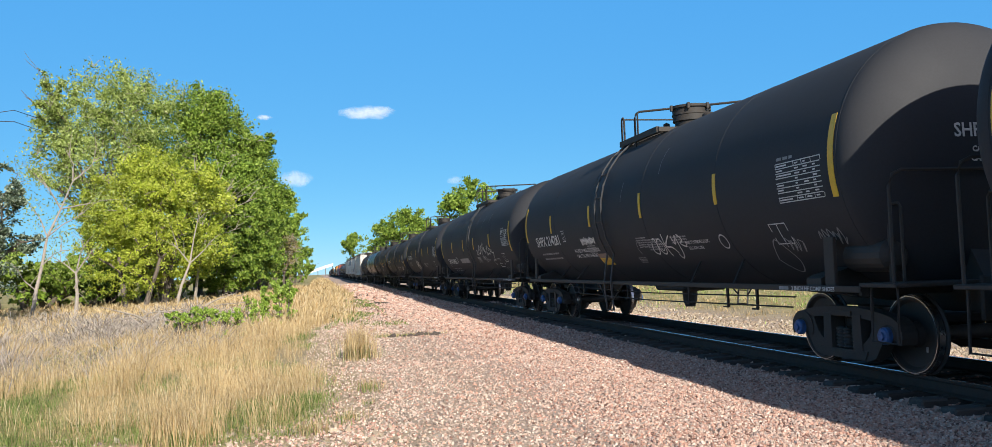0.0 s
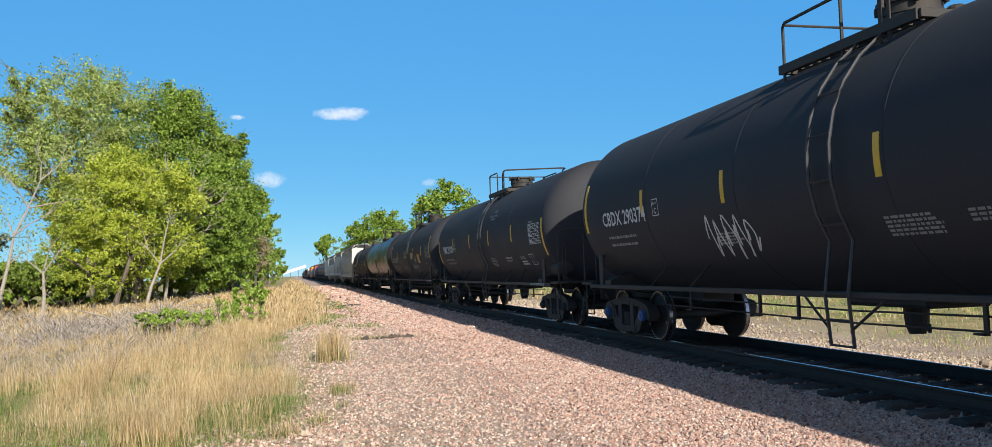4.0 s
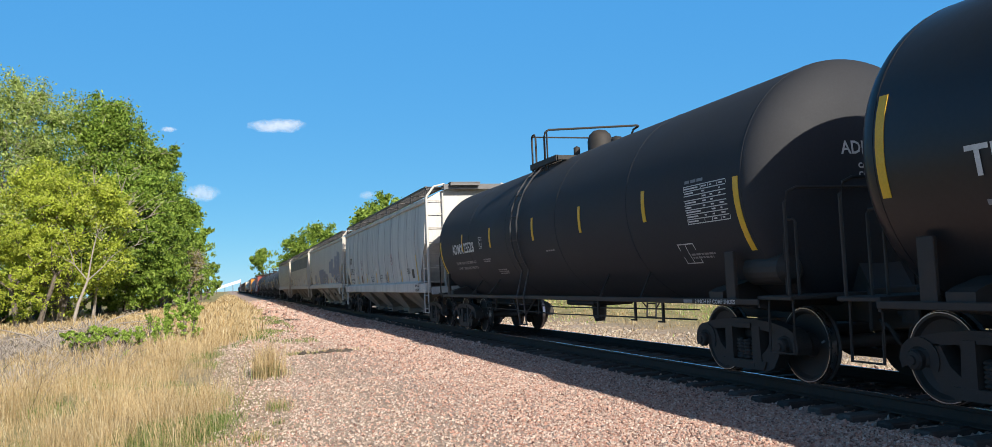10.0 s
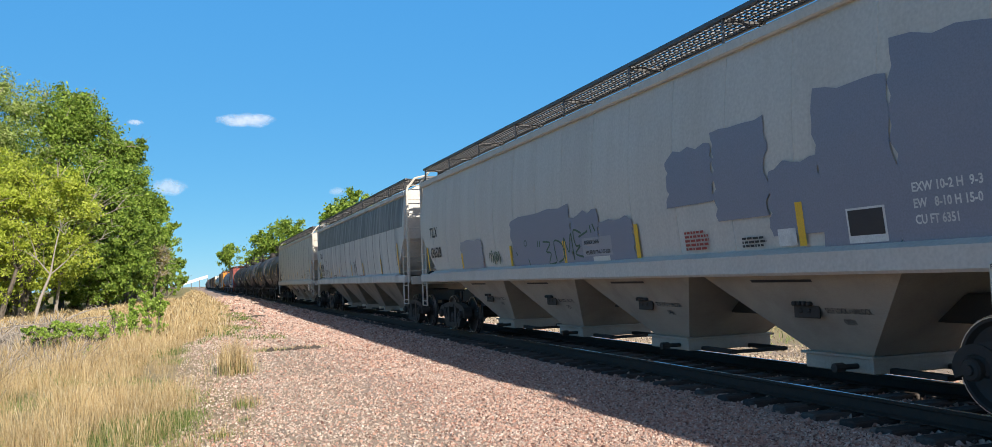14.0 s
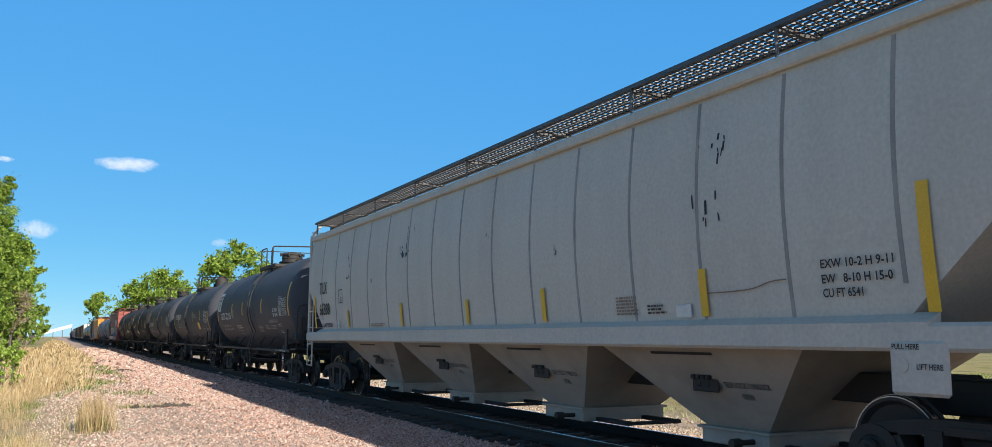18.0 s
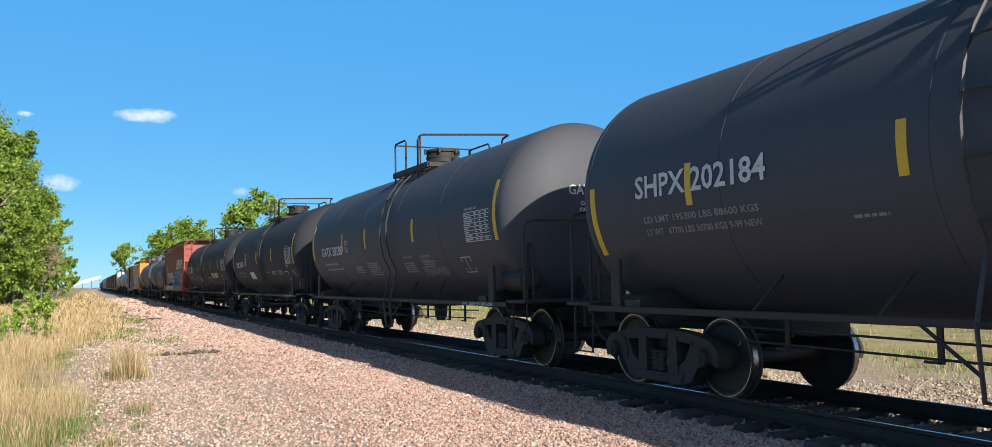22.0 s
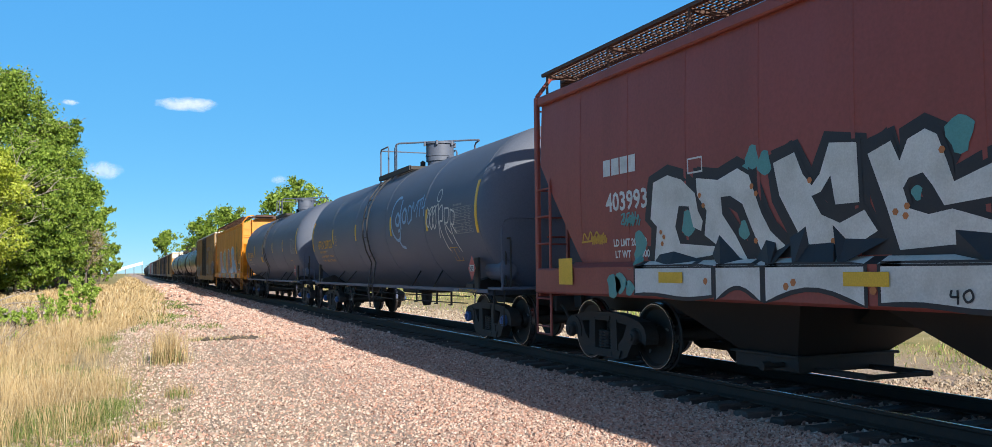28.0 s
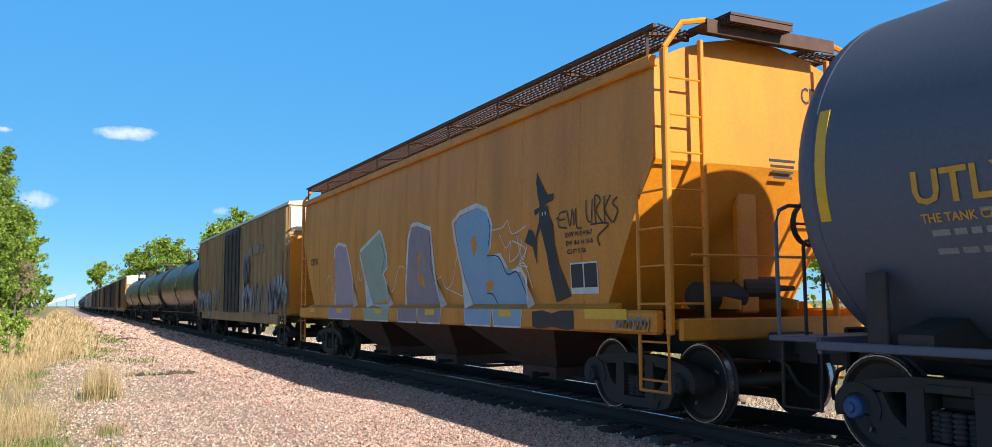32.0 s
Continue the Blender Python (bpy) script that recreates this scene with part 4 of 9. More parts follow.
    part("brake_wheel", Mesher().lathe([(0, 0.24), (0.03, 0.27), (0.06, 0.27), (0.06, 0.24), (0, 0.24)], "y", 18, (0.5, -(end - 0.6), 2.3), cap=False).tube([(0.25, -(end - 0.63), 2.3), (0.75, -(end - 0.63), 2.3)], 0.016, 6).tube([(0.5, -(end - 0.63), 2.05), (0.5, -(end - 0.63), 2.55)], 0.016, 6), FRAME, car)
    # discharge bays
    span = 2 * (ht - 1.25)
    for i in range(bays):
        y0, y1 = -span / 2 + span * i / bays, -span / 2 + span * (i + 1) / bays
        yc = (y0 + y1) / 2
        zt, zb = sill_z[0] + 0.12, 0.36
        top, bot = (1.42, (y1 - y0) / 2 - gap), (0.62, 0.42)
        vs = [(a * top[0], yc + b * top[1], zt) for a, b in ((-1, -1), (1, -1), (1, 1), (-1, 1))] + [(a * bot[0], yc + b * bot[1], zb) for a, b in ((-1, -1), (1, -1), (1, 1), (-1, 1))]
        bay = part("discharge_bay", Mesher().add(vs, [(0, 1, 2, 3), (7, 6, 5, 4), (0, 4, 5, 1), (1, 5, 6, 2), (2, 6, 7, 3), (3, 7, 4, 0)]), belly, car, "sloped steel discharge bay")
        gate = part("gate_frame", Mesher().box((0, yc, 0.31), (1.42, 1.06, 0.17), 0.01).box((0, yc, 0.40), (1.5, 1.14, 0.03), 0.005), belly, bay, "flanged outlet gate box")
        part("gate_rack", Mesher().box((-0.45, yc - 0.75, 0.25), (0.09, 1.1, 0.06), 0.01).box((0.35, yc - 0.75, 0.25), (0.09, 1.1, 0.06), 0.01).box((-0.05, yc - 1.27, 0.25), (0.95, 0.05, 0.05), 0.01), FRAME, bay)
        part("gate_shaft", Mesher().tube([(-0.95, yc - 0.3, 0.3), (0.6, yc - 0.3, 0.3)], 0.03, 8).lathe([(-1.02, 0), (-1.02, 0.05), (-0.9, 0.05), (-0.9, 0)], "x", 8, (0, yc - 0.3, 0.3)), FRAME, bay)
    part("center_beam", Mesher().box((0, 0, 0.92), (0.5, 2 * ht - 1.5, 0.3), 0.02), FRAME, car)
    return car


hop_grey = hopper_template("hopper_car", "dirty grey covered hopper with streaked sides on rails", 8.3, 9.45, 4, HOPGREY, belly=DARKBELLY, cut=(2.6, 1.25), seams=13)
hop_cream = hopper_template("hopper_car", "cream covered hopper with dark seams and scuffs", 8.45, 9.5, 4, HOPCREAM, belly=TANBELLY, cut=(2.6, 1.25), sill_z=(1.30, 1.52), seams=16)
hop_red = hopper_template("hopper_car", "mineral-red covered hopper with large silver graffiti", 6.45, 7.55, 3, HOPRED, eave=4.0, ridge=4.4, bulge=0.04, cut=(3.0, 1.3), grate=RUSTGRATE, sill_z=(1.02, 1.40), belly=FRAME, gap=0.36)
# bays and gate boxes share the walkway's dark brown instead of the yellow
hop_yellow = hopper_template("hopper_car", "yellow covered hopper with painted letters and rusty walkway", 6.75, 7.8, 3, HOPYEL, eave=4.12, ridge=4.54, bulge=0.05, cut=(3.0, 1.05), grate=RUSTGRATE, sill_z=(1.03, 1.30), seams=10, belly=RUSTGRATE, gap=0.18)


# ---- boxcars ----
def boxcar_template(name, label, ht, half, body, door, top):
    car = thing(name, label, "boxcar", "freight train cars")
    end = ht + 2.6
    z0, z1, w = 1.05, 4.35, 1.48
    part("boxcar_body", Mesher().box((0, 0, (z0 + z1) / 2), (2 * w, 2 * half, z1 - z0), 0.03), body, car, "ribbed steel side walls")
    part("roof", Mesher().prism([(-w - 0.04, z1), (w + 0.04, z1), (w, z1 + 0.1), (0, z1 + 0.24), (-w, z1 + 0.1)], "y", -half - 0.03, half + 0.03), top, car, "pale sheet-metal roof")
    part("side_sill", Mesher().box((-w + 0.02, 0, 0.95), (0.1, 2 * half - 2.4, 0.36), 0.02).box((w - 0.02, 0, 0.95), (0.1, 2 * half - 2.4, 0.36), 0.02), body, car)
    for s in (-1, 1):
        for i in range(26):
            y = -half + 0.2 + (2 * half - 0.4) * i / 25
            if abs(y) > 1.75:
                part("side_rib", Mesher().prism([(s * w, y - 0.12), (s * (w + 0.06), y - 0.06), (s * (w + 0.06), y + 0.06), (s * w, y + 0.12)], "z", z0 + 0.08, z1 - 0.06), body, car)
        d = part("sliding_door", Mesher().box((s * (w + 0.05), 0, (z0 + z1) / 2), (0.08, 3.1, z1 - z0 - 0.1), 0.02), door, car, "black plug door with locking bars")
        for y in (-1.2, -0.4, 0.4, 1.2):
            part("lock_bar", Mesher().tube([(s * (w + 0.13), y, z0 + 0.1), (s * (w + 0.13), y, z1 - 0.15)], 0.025, 6), FRAME, d)
        for q in (-1, 1):
            for k in (0.06, 0.5):
                part("ladder_stile", Mesher().box((s * (w + 0.05), q * (half - k), 1.9), (0.04, 0.05, 2.2)), body, car)
            for i in range(6):
                part("ladder_rung", Mesher().tube([(s * (w + 0.07), q * (half - 0.06), 0.95 + 0.36 * i), (s * (w + 0.07), q * (half - 0.5), 0.95 + 0.36 * i)], 0.014, 5), body, car)
    for q in (-1, 1):
        part("end_panel", Mesher().box((0, q * (half + 0.03), z1 - 0.42), (2 * w - 0.1, 0.05, 0.72), 0.01), BOXWHITE, car, "white painted end band")
        part("end_panel", Mesher().box((0, q * (half + 0.03), (z0 + z1) / 2 - 0.45), (2 * w - 0.1, 0.05, z1 - z0 - 1.0), 0.01), HOPYEL, car, "yellow corrugated end")
        for i in range(6):
            part("end_rib", Mesher().lathe([(-w + 0.2, 0), (-w + 0.4, 0.06), (w - 0.4, 0.06), (w - 0.2, 0)], "x", 8, (0, q * (half + 0.05), 1.4 + 0.38 * i)), HOPYEL, car)
        part("draft_sill", Mesher().box((0, q * (half - 0.3), 0.88), (0.5, 2.4, 0.32), 0.02), FRAME, car)
        part("coupler", coupler_mesh(q, end), TRUCK, car)
        part("end_deck", Mesher().box((0, q * (half + 0.2), 1.0), (2.2, 0.3, 0.05)), FRAME, car)
        add_truck(car, q * ht, TRUCK)
    part("center_beam", Mesher().box((0, 0, 0.9), (0.6, 2 * ht - 1.5, 0.3), 0.02).box((-0.7, 1.0, 0.75), (0.4, 1.6, 0.35), 0.05), FRAME, car)
    return car


box_a = boxcar_template("boxcar", "weathered tan boxcar with black plug doors and graffiti", 6.9, 9.15, BOXTAN, BLACKINK, BOXWHITE)

# ---- the train, front to back: middle of each car along the track at the start ----
U = 0.96


def mid(a, b):
    return (a + b) / 2 * U


def clone(tpl, u):
    return place(copy_thing(tpl, Matrix.Identity(4)), u)


place(long_a, mid(10.1, 24.3))
cars = {}
cars["A"] = long_a
for key, tpl, lead, trail in (("Y", long_a, -27.0, -12.8), ("Z", long_a, -8.3, 5.9), ("B", None, 28.4, 42.75), ("C", None, 46.9, 61.5), ("D", long_b, 66.4, 80.5), ("F", long_b, 84.9, 99.4),
                              ("G", None, 103.9, 118.0), ("H", None, 122.1, 136.4), ("h1", None, 140.5, 157.5), ("h2", hop_cream, 161.8, 179.3), ("h3", hop_cream, 183.85, 201.2), ("h4", None, 206.1, 223.8),
                              ("I", None, 228.3, 239.7), ("J", None, 243.9, 255.7), ("K", None, 260.1, 271.2), ("L", short_a, 275.8, 286.9), ("M", None, 291.2, 307.1), ("b", None, 311.5, 324.85),
                              ("N", None, 329.25, 343.95), ("O", long_n, 348.6, 363.3), ("y", None, 367.5, 381.5)):
    if tpl is None:
        cars[key] = place({"B": long_big, "C": long_c, "G": long_b, "H": long_h, "J": short_d, "K": short_a, "N": long_n, "h1": hop_grey, "h4": hop_cream, "I": short_i, "M": mid_m, "b": hop_red, "y": hop_yellow}[key], mid(lead, trail))
    else:
        cars[key] = clone(tpl, mid(lead, trail))
cars["x"] = place(box_a, 378.6)
u = 378.6 + 9.5 + 8.82
for i in range(3):
    cars["far_tank", i] = clone(long_b, u)
    u += 2 * 8.82
u += 0.7
for i in range(6):
    c = cars["far_box", i] = clone(box_a, u)
    u += 19.0
for i in range(3):
    cars["far_hop", i] = clone(hop_red if i % 2 else hop_grey, u + 1)
    u += 19.5
for i in range(6):
    cars["far_tail", i] = clone(long_b, u)
    u += 17.64



# ---- lettering, stencils and graffiti of the single cars ----
SILVER = paint("silver_spray_paint", (0.76, 0.74, 0.69), 0.5, amount=0.6, dirt=(0.46, 0.43, 0.36), scale=2.2)
TEAL = paint("teal_spray_paint", (0.10, 0.33, 0.31), 0.55, amount=0.3, dirt=(0.2, 0.4, 0.38), scale=4)
NAVY = paint("navy_spray_paint", (0.12, 0.19, 0.34), 0.55, amount=0.5, dirt=(0.09, 0.14, 0.26), scale=2.5)
ORANGE = paint("orange_spray_dots", (0.62, 0.20, 0.05), 0.55, amount=0.3, scale=6)
LAVENDER = paint("lavender_spray_paint", (0.42, 0.32, 0.42), 0.55, amount=0.4, dirt=(0.3, 0.22, 0.26), scale=3)
MINT = paint("mint_spray_paint", (0.36, 0.44, 0.34), 0.55, amount=0.4, dirt=(0.26, 0.3, 0.22), scale=3)
PLUM = paint("plum_spray_paint", (0.30, 0.24, 0.30), 0.55, amount=0.4, dirt=(0.2, 0.14, 0.14), scale=3)
SKYBLUE = paint("light_blue_spray_paint", (0.24, 0.42, 0.62), 0.5, amount=0.3, dirt=(0.20, 0.34, 0.50), scale=3)
PATCH = paint("blue_grey_paint_patch", (0.25, 0.26, 0.32), 0.6, amount=0.3, dirt=(0.30, 0.30, 0.34), scale=2)
PATCH_B = paint("mid_grey_paint_patch", (0.34, 0.34, 0.37), 0.6, amount=0.3, dirt=(0.40, 0.39, 0.39), scale=2)
BROWNSIGN = paint("faded_brown_sign", (0.30, 0.20, 0.15), 0.6, amount=0.3, scale=5)
SOOT = paint("dark_weathered_band", (0.13, 0.14, 0.145), 0.65, amount=0.95, dirt=(0.44, 0.44, 0.43), scale=1.8, stretch=(1, 2.4, 0.16), bump=0.04)
WINE = paint("wine_red_sign_paint", (0.25, 0.03, 0.05), 0.5, amount=0.2, scale=5)
SEAMGRIME = paint("grimy_weld_seam", (0.30, 0.28, 0.26), 0.7, amount=0.6, dirt=(0.52, 0.48, 0.43), scale=3.0, stretch=(1, 1, 0.6), bump=0.05)
TURQ = paint("turquoise_drips", (0.10, 0.42, 0.44), 0.5, amount=0.3, dirt=(0.08, 0.3, 0.32), scale=6)
DARKGREEN = paint("dark_green_marker", (0.02, 0.09, 0.05), 0.5, amount=0.3, dirt=(0.02, 0.05, 0.04), scale=6)
PINKRED = paint("red_hazard_placard", (0.50, 0.06, 0.06), 0.5, amount=0.3, dirt=(0.5, 0.3, 0.3), scale=8)


def ribbon(path, width):
    """Flat outline of a brush stroke along a path: points and quads in the plane."""
    pts, fs = [], []
    n = len(path)
    for i, (u, w) in enumerate(path):
        a, b = path[max(i - 1, 0)], path[min(i + 1, n - 1)]
        dx, dy = b[0] - a[0], b[1] - a[1]
        k = math.hypot(dx, dy) or 1.0
        s = width * 0.5
        pts += [(u - dy / k * s, w + dx / k * s), (u + dy / k * s, w - dx / k * s)]
    fs = [(2 * i, 2 * i + 1, 2 * i + 3, 2 * i + 2) for i in range(n - 1)]
    return pts, fs


def rounded(path, k=5):
    """A smooth curve through the corner points of a path."""
    out = []
    for i in range(len(path) - 1):
        p0, p1, p2, p3 = path[max(i - 1, 0)], path[i], path[i + 1], path[min(i + 2, len(path) - 1)]
        for j in range(k):
            t = j / k
            out.append(tuple(0.5 * (2 * b + (c - a) * t + (2 * a - 5 * b + 4 * c - d) * t * t + (3 * b - a - 3 * c + d) * t ** 3) for a, b, c, d in zip(p0, p1, p2, p3)))
    return out + [path[-1]]


class Side:
    """Where paint goes on a car's near side: along runs to the viewer's right, up from the rail head."""

    def __init__(self, car, tank=None, flat=None):
        self.car, self.tank, self.flat = car, tank, flat

    def lay(self, pts, lift):
        if self.tank:
            R, zc = self.tank
            return [(-(R + lift) * math.cos(a), -u, zc + (R + lift) * math.sin(a)) for u, a in ((u, (w - zc) / R) for u, w in pts)]
        return [(-(self.flat(w) + lift), -u, w) for u, w in pts]

    def paint(self, name, shapes, material, lift=0.006, label=""):
        mb = Mesher()
        for pts, fs in shapes:
            used = sorted({i for f in fs for i in f})
            at = {i: n for n, i in enumerate(used)}
            mb.add(self.lay([pts[i] for i in used], lift), [tuple(at[i] for i in f) for f in fs])
        return part(name, mb, material, self.car, label)

    def stroke(self, name, paths, width, material, lift=0.006, label=""):
        for p in paths:
            self.paint(name, [ribbon(rounded(p), width)], material, lift, label)

    def poly(self, name, corners, material, lift=0.006, label=""):
        """A flat patch, cut into rows so that it follows the side."""
        us, ws = [c[0] for c in corners], [c[1] for c in corners]
        return self.paint(name, [(corners, [tuple(range(len(corners)))])], material, lift, label)

    def block(self, name, u0, u1, w0, w1, material, lift=0.006, label="", n=6):
        pts = [(u, w0 + (w1 - w0) * i / n) for i in range(n + 1) for u in (u0, u1)]
        return self.paint(name, [(pts, [(2 * i, 2 * i + 1, 2 * i + 3, 2 * i + 2) for i in range(n)])], material, lift, label)

    def text(self, words, u, w, size, material, width=None, bold=0.004, squeeze=0.8, name="lettering", label="", shear=0.0, lift=0.006):
        if self.tank:      # tall strokes must clear the curve of the shell
            lift = max(lift, 0.004 + size * size * 0.05)
        pts, fs = glyphs(words, size, bold, squeeze)
        if width:
            k = width / max(p[0] for p in pts)
            pts = [(a * k, b) for a, b in pts]
        pts = [(u + a + b * shear, w + b) for a, b in pts]
        if name == "car_mark" and " " in words:      # the number is a part of its own
            first = words.split()[0]
            gap = u + max(p[0] for p in glyphs(first, size, bold, squeeze)[0]) * (k if width else 1.0) + 0.02
            self.paint("car_number", [(pts, [f for f in fs if pts[f[0]][0] > gap])], material, lift, "stencilled car number")
            fs = [f for f in fs if pts[f[0]][0] <= gap]
        return self.paint(name, [(pts, fs)], material, lift, label)

    def bars(self, u, w, width, lines, size, material, seed=0, name="stencil_print"):
        rnd = random.Random(seed)
        shapes = []
        for i in range(lines):
            a, end, z = 0.0, width * rnd.uniform(0.72, 1.0), w - i * size * 1.7
            while a < end:
                k = min(rnd.uniform(1.0, 4.0) * size, end - a)
                shapes.append(([(u + a, z), (u + a + k, z), (u + a + k, z + size), (u + a, z + size)], [(0, 1, 2, 3)]))
                a += k + size * 0.7
        return tagged(self.paint(name, shapes, material, 0.006), kind="stuff")

    def ragged(self, name, u0, u1, w0, w1, material, lift, seed, slant=0.0):
        """A rolled-on patch with uneven edges; its top climbs by slant from end to end."""
        rnd = random.Random(seed)
        n, m = 14, 6
        cols = [[(u0 + (u1 - u0) * j / m, w0 + (w1 + slant * (j / m - 0.5) + rnd.uniform(-0.04, 0.04) - w0) * i / n) for j in range(m + 1)] for i in range(n + 1)]
        for i, row in enumerate(cols):
            k = w0 + (w1 - w0) * i / n
            row[0], row[-1] = (u0 + rnd.uniform(-0.05, 0.05), k), (u1 + rnd.uniform(-0.05, 0.05), k)
        top = [w1 + slant * (j / m - 0.5) + rnd.uniform(-0.05, 0.05) for j in range(m + 1)]
        pts = [(cols[i][j][0], w0 + (top[j] - w0) * i / n) for i in range(n + 1) for j in range(m + 1)]
        fs = [(i * (m + 1) + j, i * (m + 1) + j + 1, (i + 1) * (m + 1) + j + 1, (i + 1) * (m + 1) + j) for i in range(n) for j in range(m)]
        return self.paint(name, [(pts, fs)], material, lift, "patch of rolled-on cover paint")

    def border(self, u0, u1, w0, w1, t, material, name="stencil_frame"):
        bar = lambda a, b, c, d: ([(a, c), (b, c), (b, d), (a, d)], [(0, 1, 2, 3)])
        return self.paint(name, [bar(u0, u1, w0, w0 + t), bar(u0, u1, w1 - t, w1), bar(u0, u0 + t, w0, w1), bar(u1 - t, u1, w0, w1)], material)

    def table(self, u, w, width, height, material, seed=0, rows=()):
        """A ruled table; rows hold the words that can be read, bars stand for the rest."""
        rnd = random.Random(seed)
        bar = lambda a, b, c, d: ([(u + a, w + c), (u + b, w + c), (u + b, w + d), (u + a, w + d)], [(0, 1, 2, 3)])
        s = [bar(0, width, height * i / 8 - 0.006, height * i / 8 + 0.006) for i in range(9)]
        s += [bar(width * k - 0.006, width * k + 0.006, 0, height) for k in (0, 0.42, 0.6, 0.8, 1.0)]
        for i in range(8):
            words = rows[7 - i] if rows else ()
            for j, (a, b) in enumerate(((0.02, 0.40), (0.45, 0.57), (0.64, 0.76), (0.84, 0.96))):
                if words:
                    if words[j]:
                        self.text(words[j], u + width * a, w + height * (i + 0.3) / 8, height * 0.085, material, min(width * (b - a), 0.032 * len(words[j])), 0.001)
                elif rnd.random() < 0.9:
                    s.append(bar(width * a, width * (a + (b - a) * rnd.uniform(0.35, 0.95)), height * (i + 0.36) / 8, height * (i + 0.66) / 8))
        return self.paint("stencil_panel", s, material, 0.006, "table of small stencilled print")

    def tag(self, u, w, width, height, material, seed, thick=0.025, name="graffiti_tag"):
        """A looping scrawl that cannot be read."""
        rnd = random.Random(seed)
        n = max(3, int(width / height * 2.2))
        paths = []
        for i in range(n):
            a = u + width * i / n
            k = width / n
            paths.extend([(a, w + height * rnd.uniform(0, 0.4)), (a + k * rnd.uniform(0.1, 0.5), w + height * rnd.uniform(0.7, 1)), (a + k * rnd.uniform(0.5, 1.1), w + height * rnd.uniform(0.1, 0.5)),
                          (a + k * rnd.uniform(0.2, 0.7), w - height * rnd.uniform(0, 0.25)), (a + k * rnd.uniform(0.9, 1.3), w + height * rnd.uniform(0.3, 0.8))])
        return self.stroke(name, [paths], thick, material, 0.007, "thin sprayed graffiti scrawl")


def head_text(car, dims, words, z, size, material, width=None, u=None):
    """Lettering on the head that faces down the track."""
    ht, R, zc, half = dims
    pts, fs = glyphs(words, size, 0.004, 0.85)
    w = max(p[0] for p in pts)
    k = (width / w) if width else 1.0
    x0 = -w * k / 2 if u is None else u
    vs = []
    for a, b in pts:
        x, zz = x0 + a * k, z + b
        rho = min(0.995, math.hypot(x, zz - zc) / R)
        vs.append((x, -(half + KNUCKLE + (0.43 * R - KNUCKLE) * (1 - rho ** (2 / HEAD)) ** (HEAD / 2)) - 0.008, zz))
    return part("head_lettering", Mesher().add(vs, fs), material, car)


def coat(car, material, names=("tank_shell", "weld_seam")):
    for o in car.children:
        if o.name.split(".")[0] in names:
            recolour(o, material)


def dress(key, dims, mark, coatmat, ink=WHITE, width=2.05, size=0.36, seed=1, head="", lines=("", ""), tag_car="", stripes=(-4.38, -1.35, 1.6, 4.5), mark_z=-0.34, small_print=(), end_z=(-0.42, 0.55), head_z=0.28, mark_u=0.0, plate=0.3, stripe_z=0.0, capy=("CAPY 29000 GALS", "CAPY 109800 LTRS"), spec="", rows=()):
    car = cars[key]
    ht, R, zc, half = dims
    s = Side(car, (R, zc))
    coat(car, coatmat)
    if tag_car:
        tagged(car, tag_car)
    for u in stripes:
        part("reflective_stripe", arc_strip(R, zc, -u - 0.05, -u + 0.05, zc - 0.27 + stripe_z, zc + 0.19 + stripe_z), YELLOW, car, "short yellow reflective stripe")
    for u in (-half + 0.02, half - 0.02):
        part("reflective_stripe", arc_strip(R, zc, u - 0.055, u + 0.055, zc + end_z[0], zc + end_z[1]), YELLOW, car, "long yellow reflective stripe")
    left = -half + 0.98 + mark_u
    s.text(mark, left, zc + mark_z, size, ink, width, 0.007, name="car_mark", label="stencilled reporting mark")
    if plate:
        a = left + plate + width
        s.border(a, a + 0.24, zc + mark_z + 0.05, zc + mark_z + 0.33, 0.014, ink)
        s.text("C", a + 0.075, zc + mark_z + 0.09, 0.13, ink, 0.09, 0.002)
        s.text("PLATE", a + 0.045, zc + mark_z + 0.24, 0.05, ink, 0.15, 0.001)
    for i, t in enumerate(lines):
        if t:
            s.text(t, left + 0.1, zc + mark_z - 0.30 - 0.15 * i, 0.105, DIMWHITE if ink == WHITE else ink, width * 0.88, 0.002)
        else:
            s.bars(left + 0.1, zc + mark_z - 0.26 - 0.15 * i, width * 0.8, 1, 0.05, DIMWHITE, seed + i)
    s.table(half - 1.25, zc - 0.40, 1.02, 0.5, DIMWHITE if ink == GOLD else ink, seed, rows)
    if spec:
        s.text(spec, half - 1.24, zc + 0.13, 0.085, WHITE, 0.5, 0.001)
    else:
        s.bars(half - 1.22, zc + 0.14, 0.5, 1, 0.04, DIMWHITE, seed + 9)
    for k, (u, z, wide, n) in enumerate(small_print or ((-2.3, -0.72, 0.7, 4), (1.3, -0.72, 0.8, 5), (2.45, -0.72, 0.75, 3))):
        s.bars(u, zc + z, wide, n, 0.03, DIMWHITE, seed + 3 + k)
    s.border(half - 1.75, half - 1.33, zc - 0.98, zc - 0.66, 0.016, ink)
    s.block("stencil_square", half - 1.55, half - 1.535, zc - 0.96, zc - 0.68, ink)
    plate = Side(car, None, lambda z: 1.502)
    plate.text("2 INCH HF COMP SHOES", ht - 0.45, 0.972, 0.075, ink if ink != DIMWHITE else WHITE, 0.95, 0.001)
    plate.block("stencil_square", ht - 0.75, ht - 0.52, 0.975, 1.02, DIMWHITE)
    if head:
        head_text(car, dims, head, zc + head_z, 0.22, ink, 1.05)
        for i, t in enumerate(capy):
            head_text(car, dims, t, zc + head_z - 0.17 - 0.105 * i, 0.085, WHITE, 0.043 * len(t))
    return s


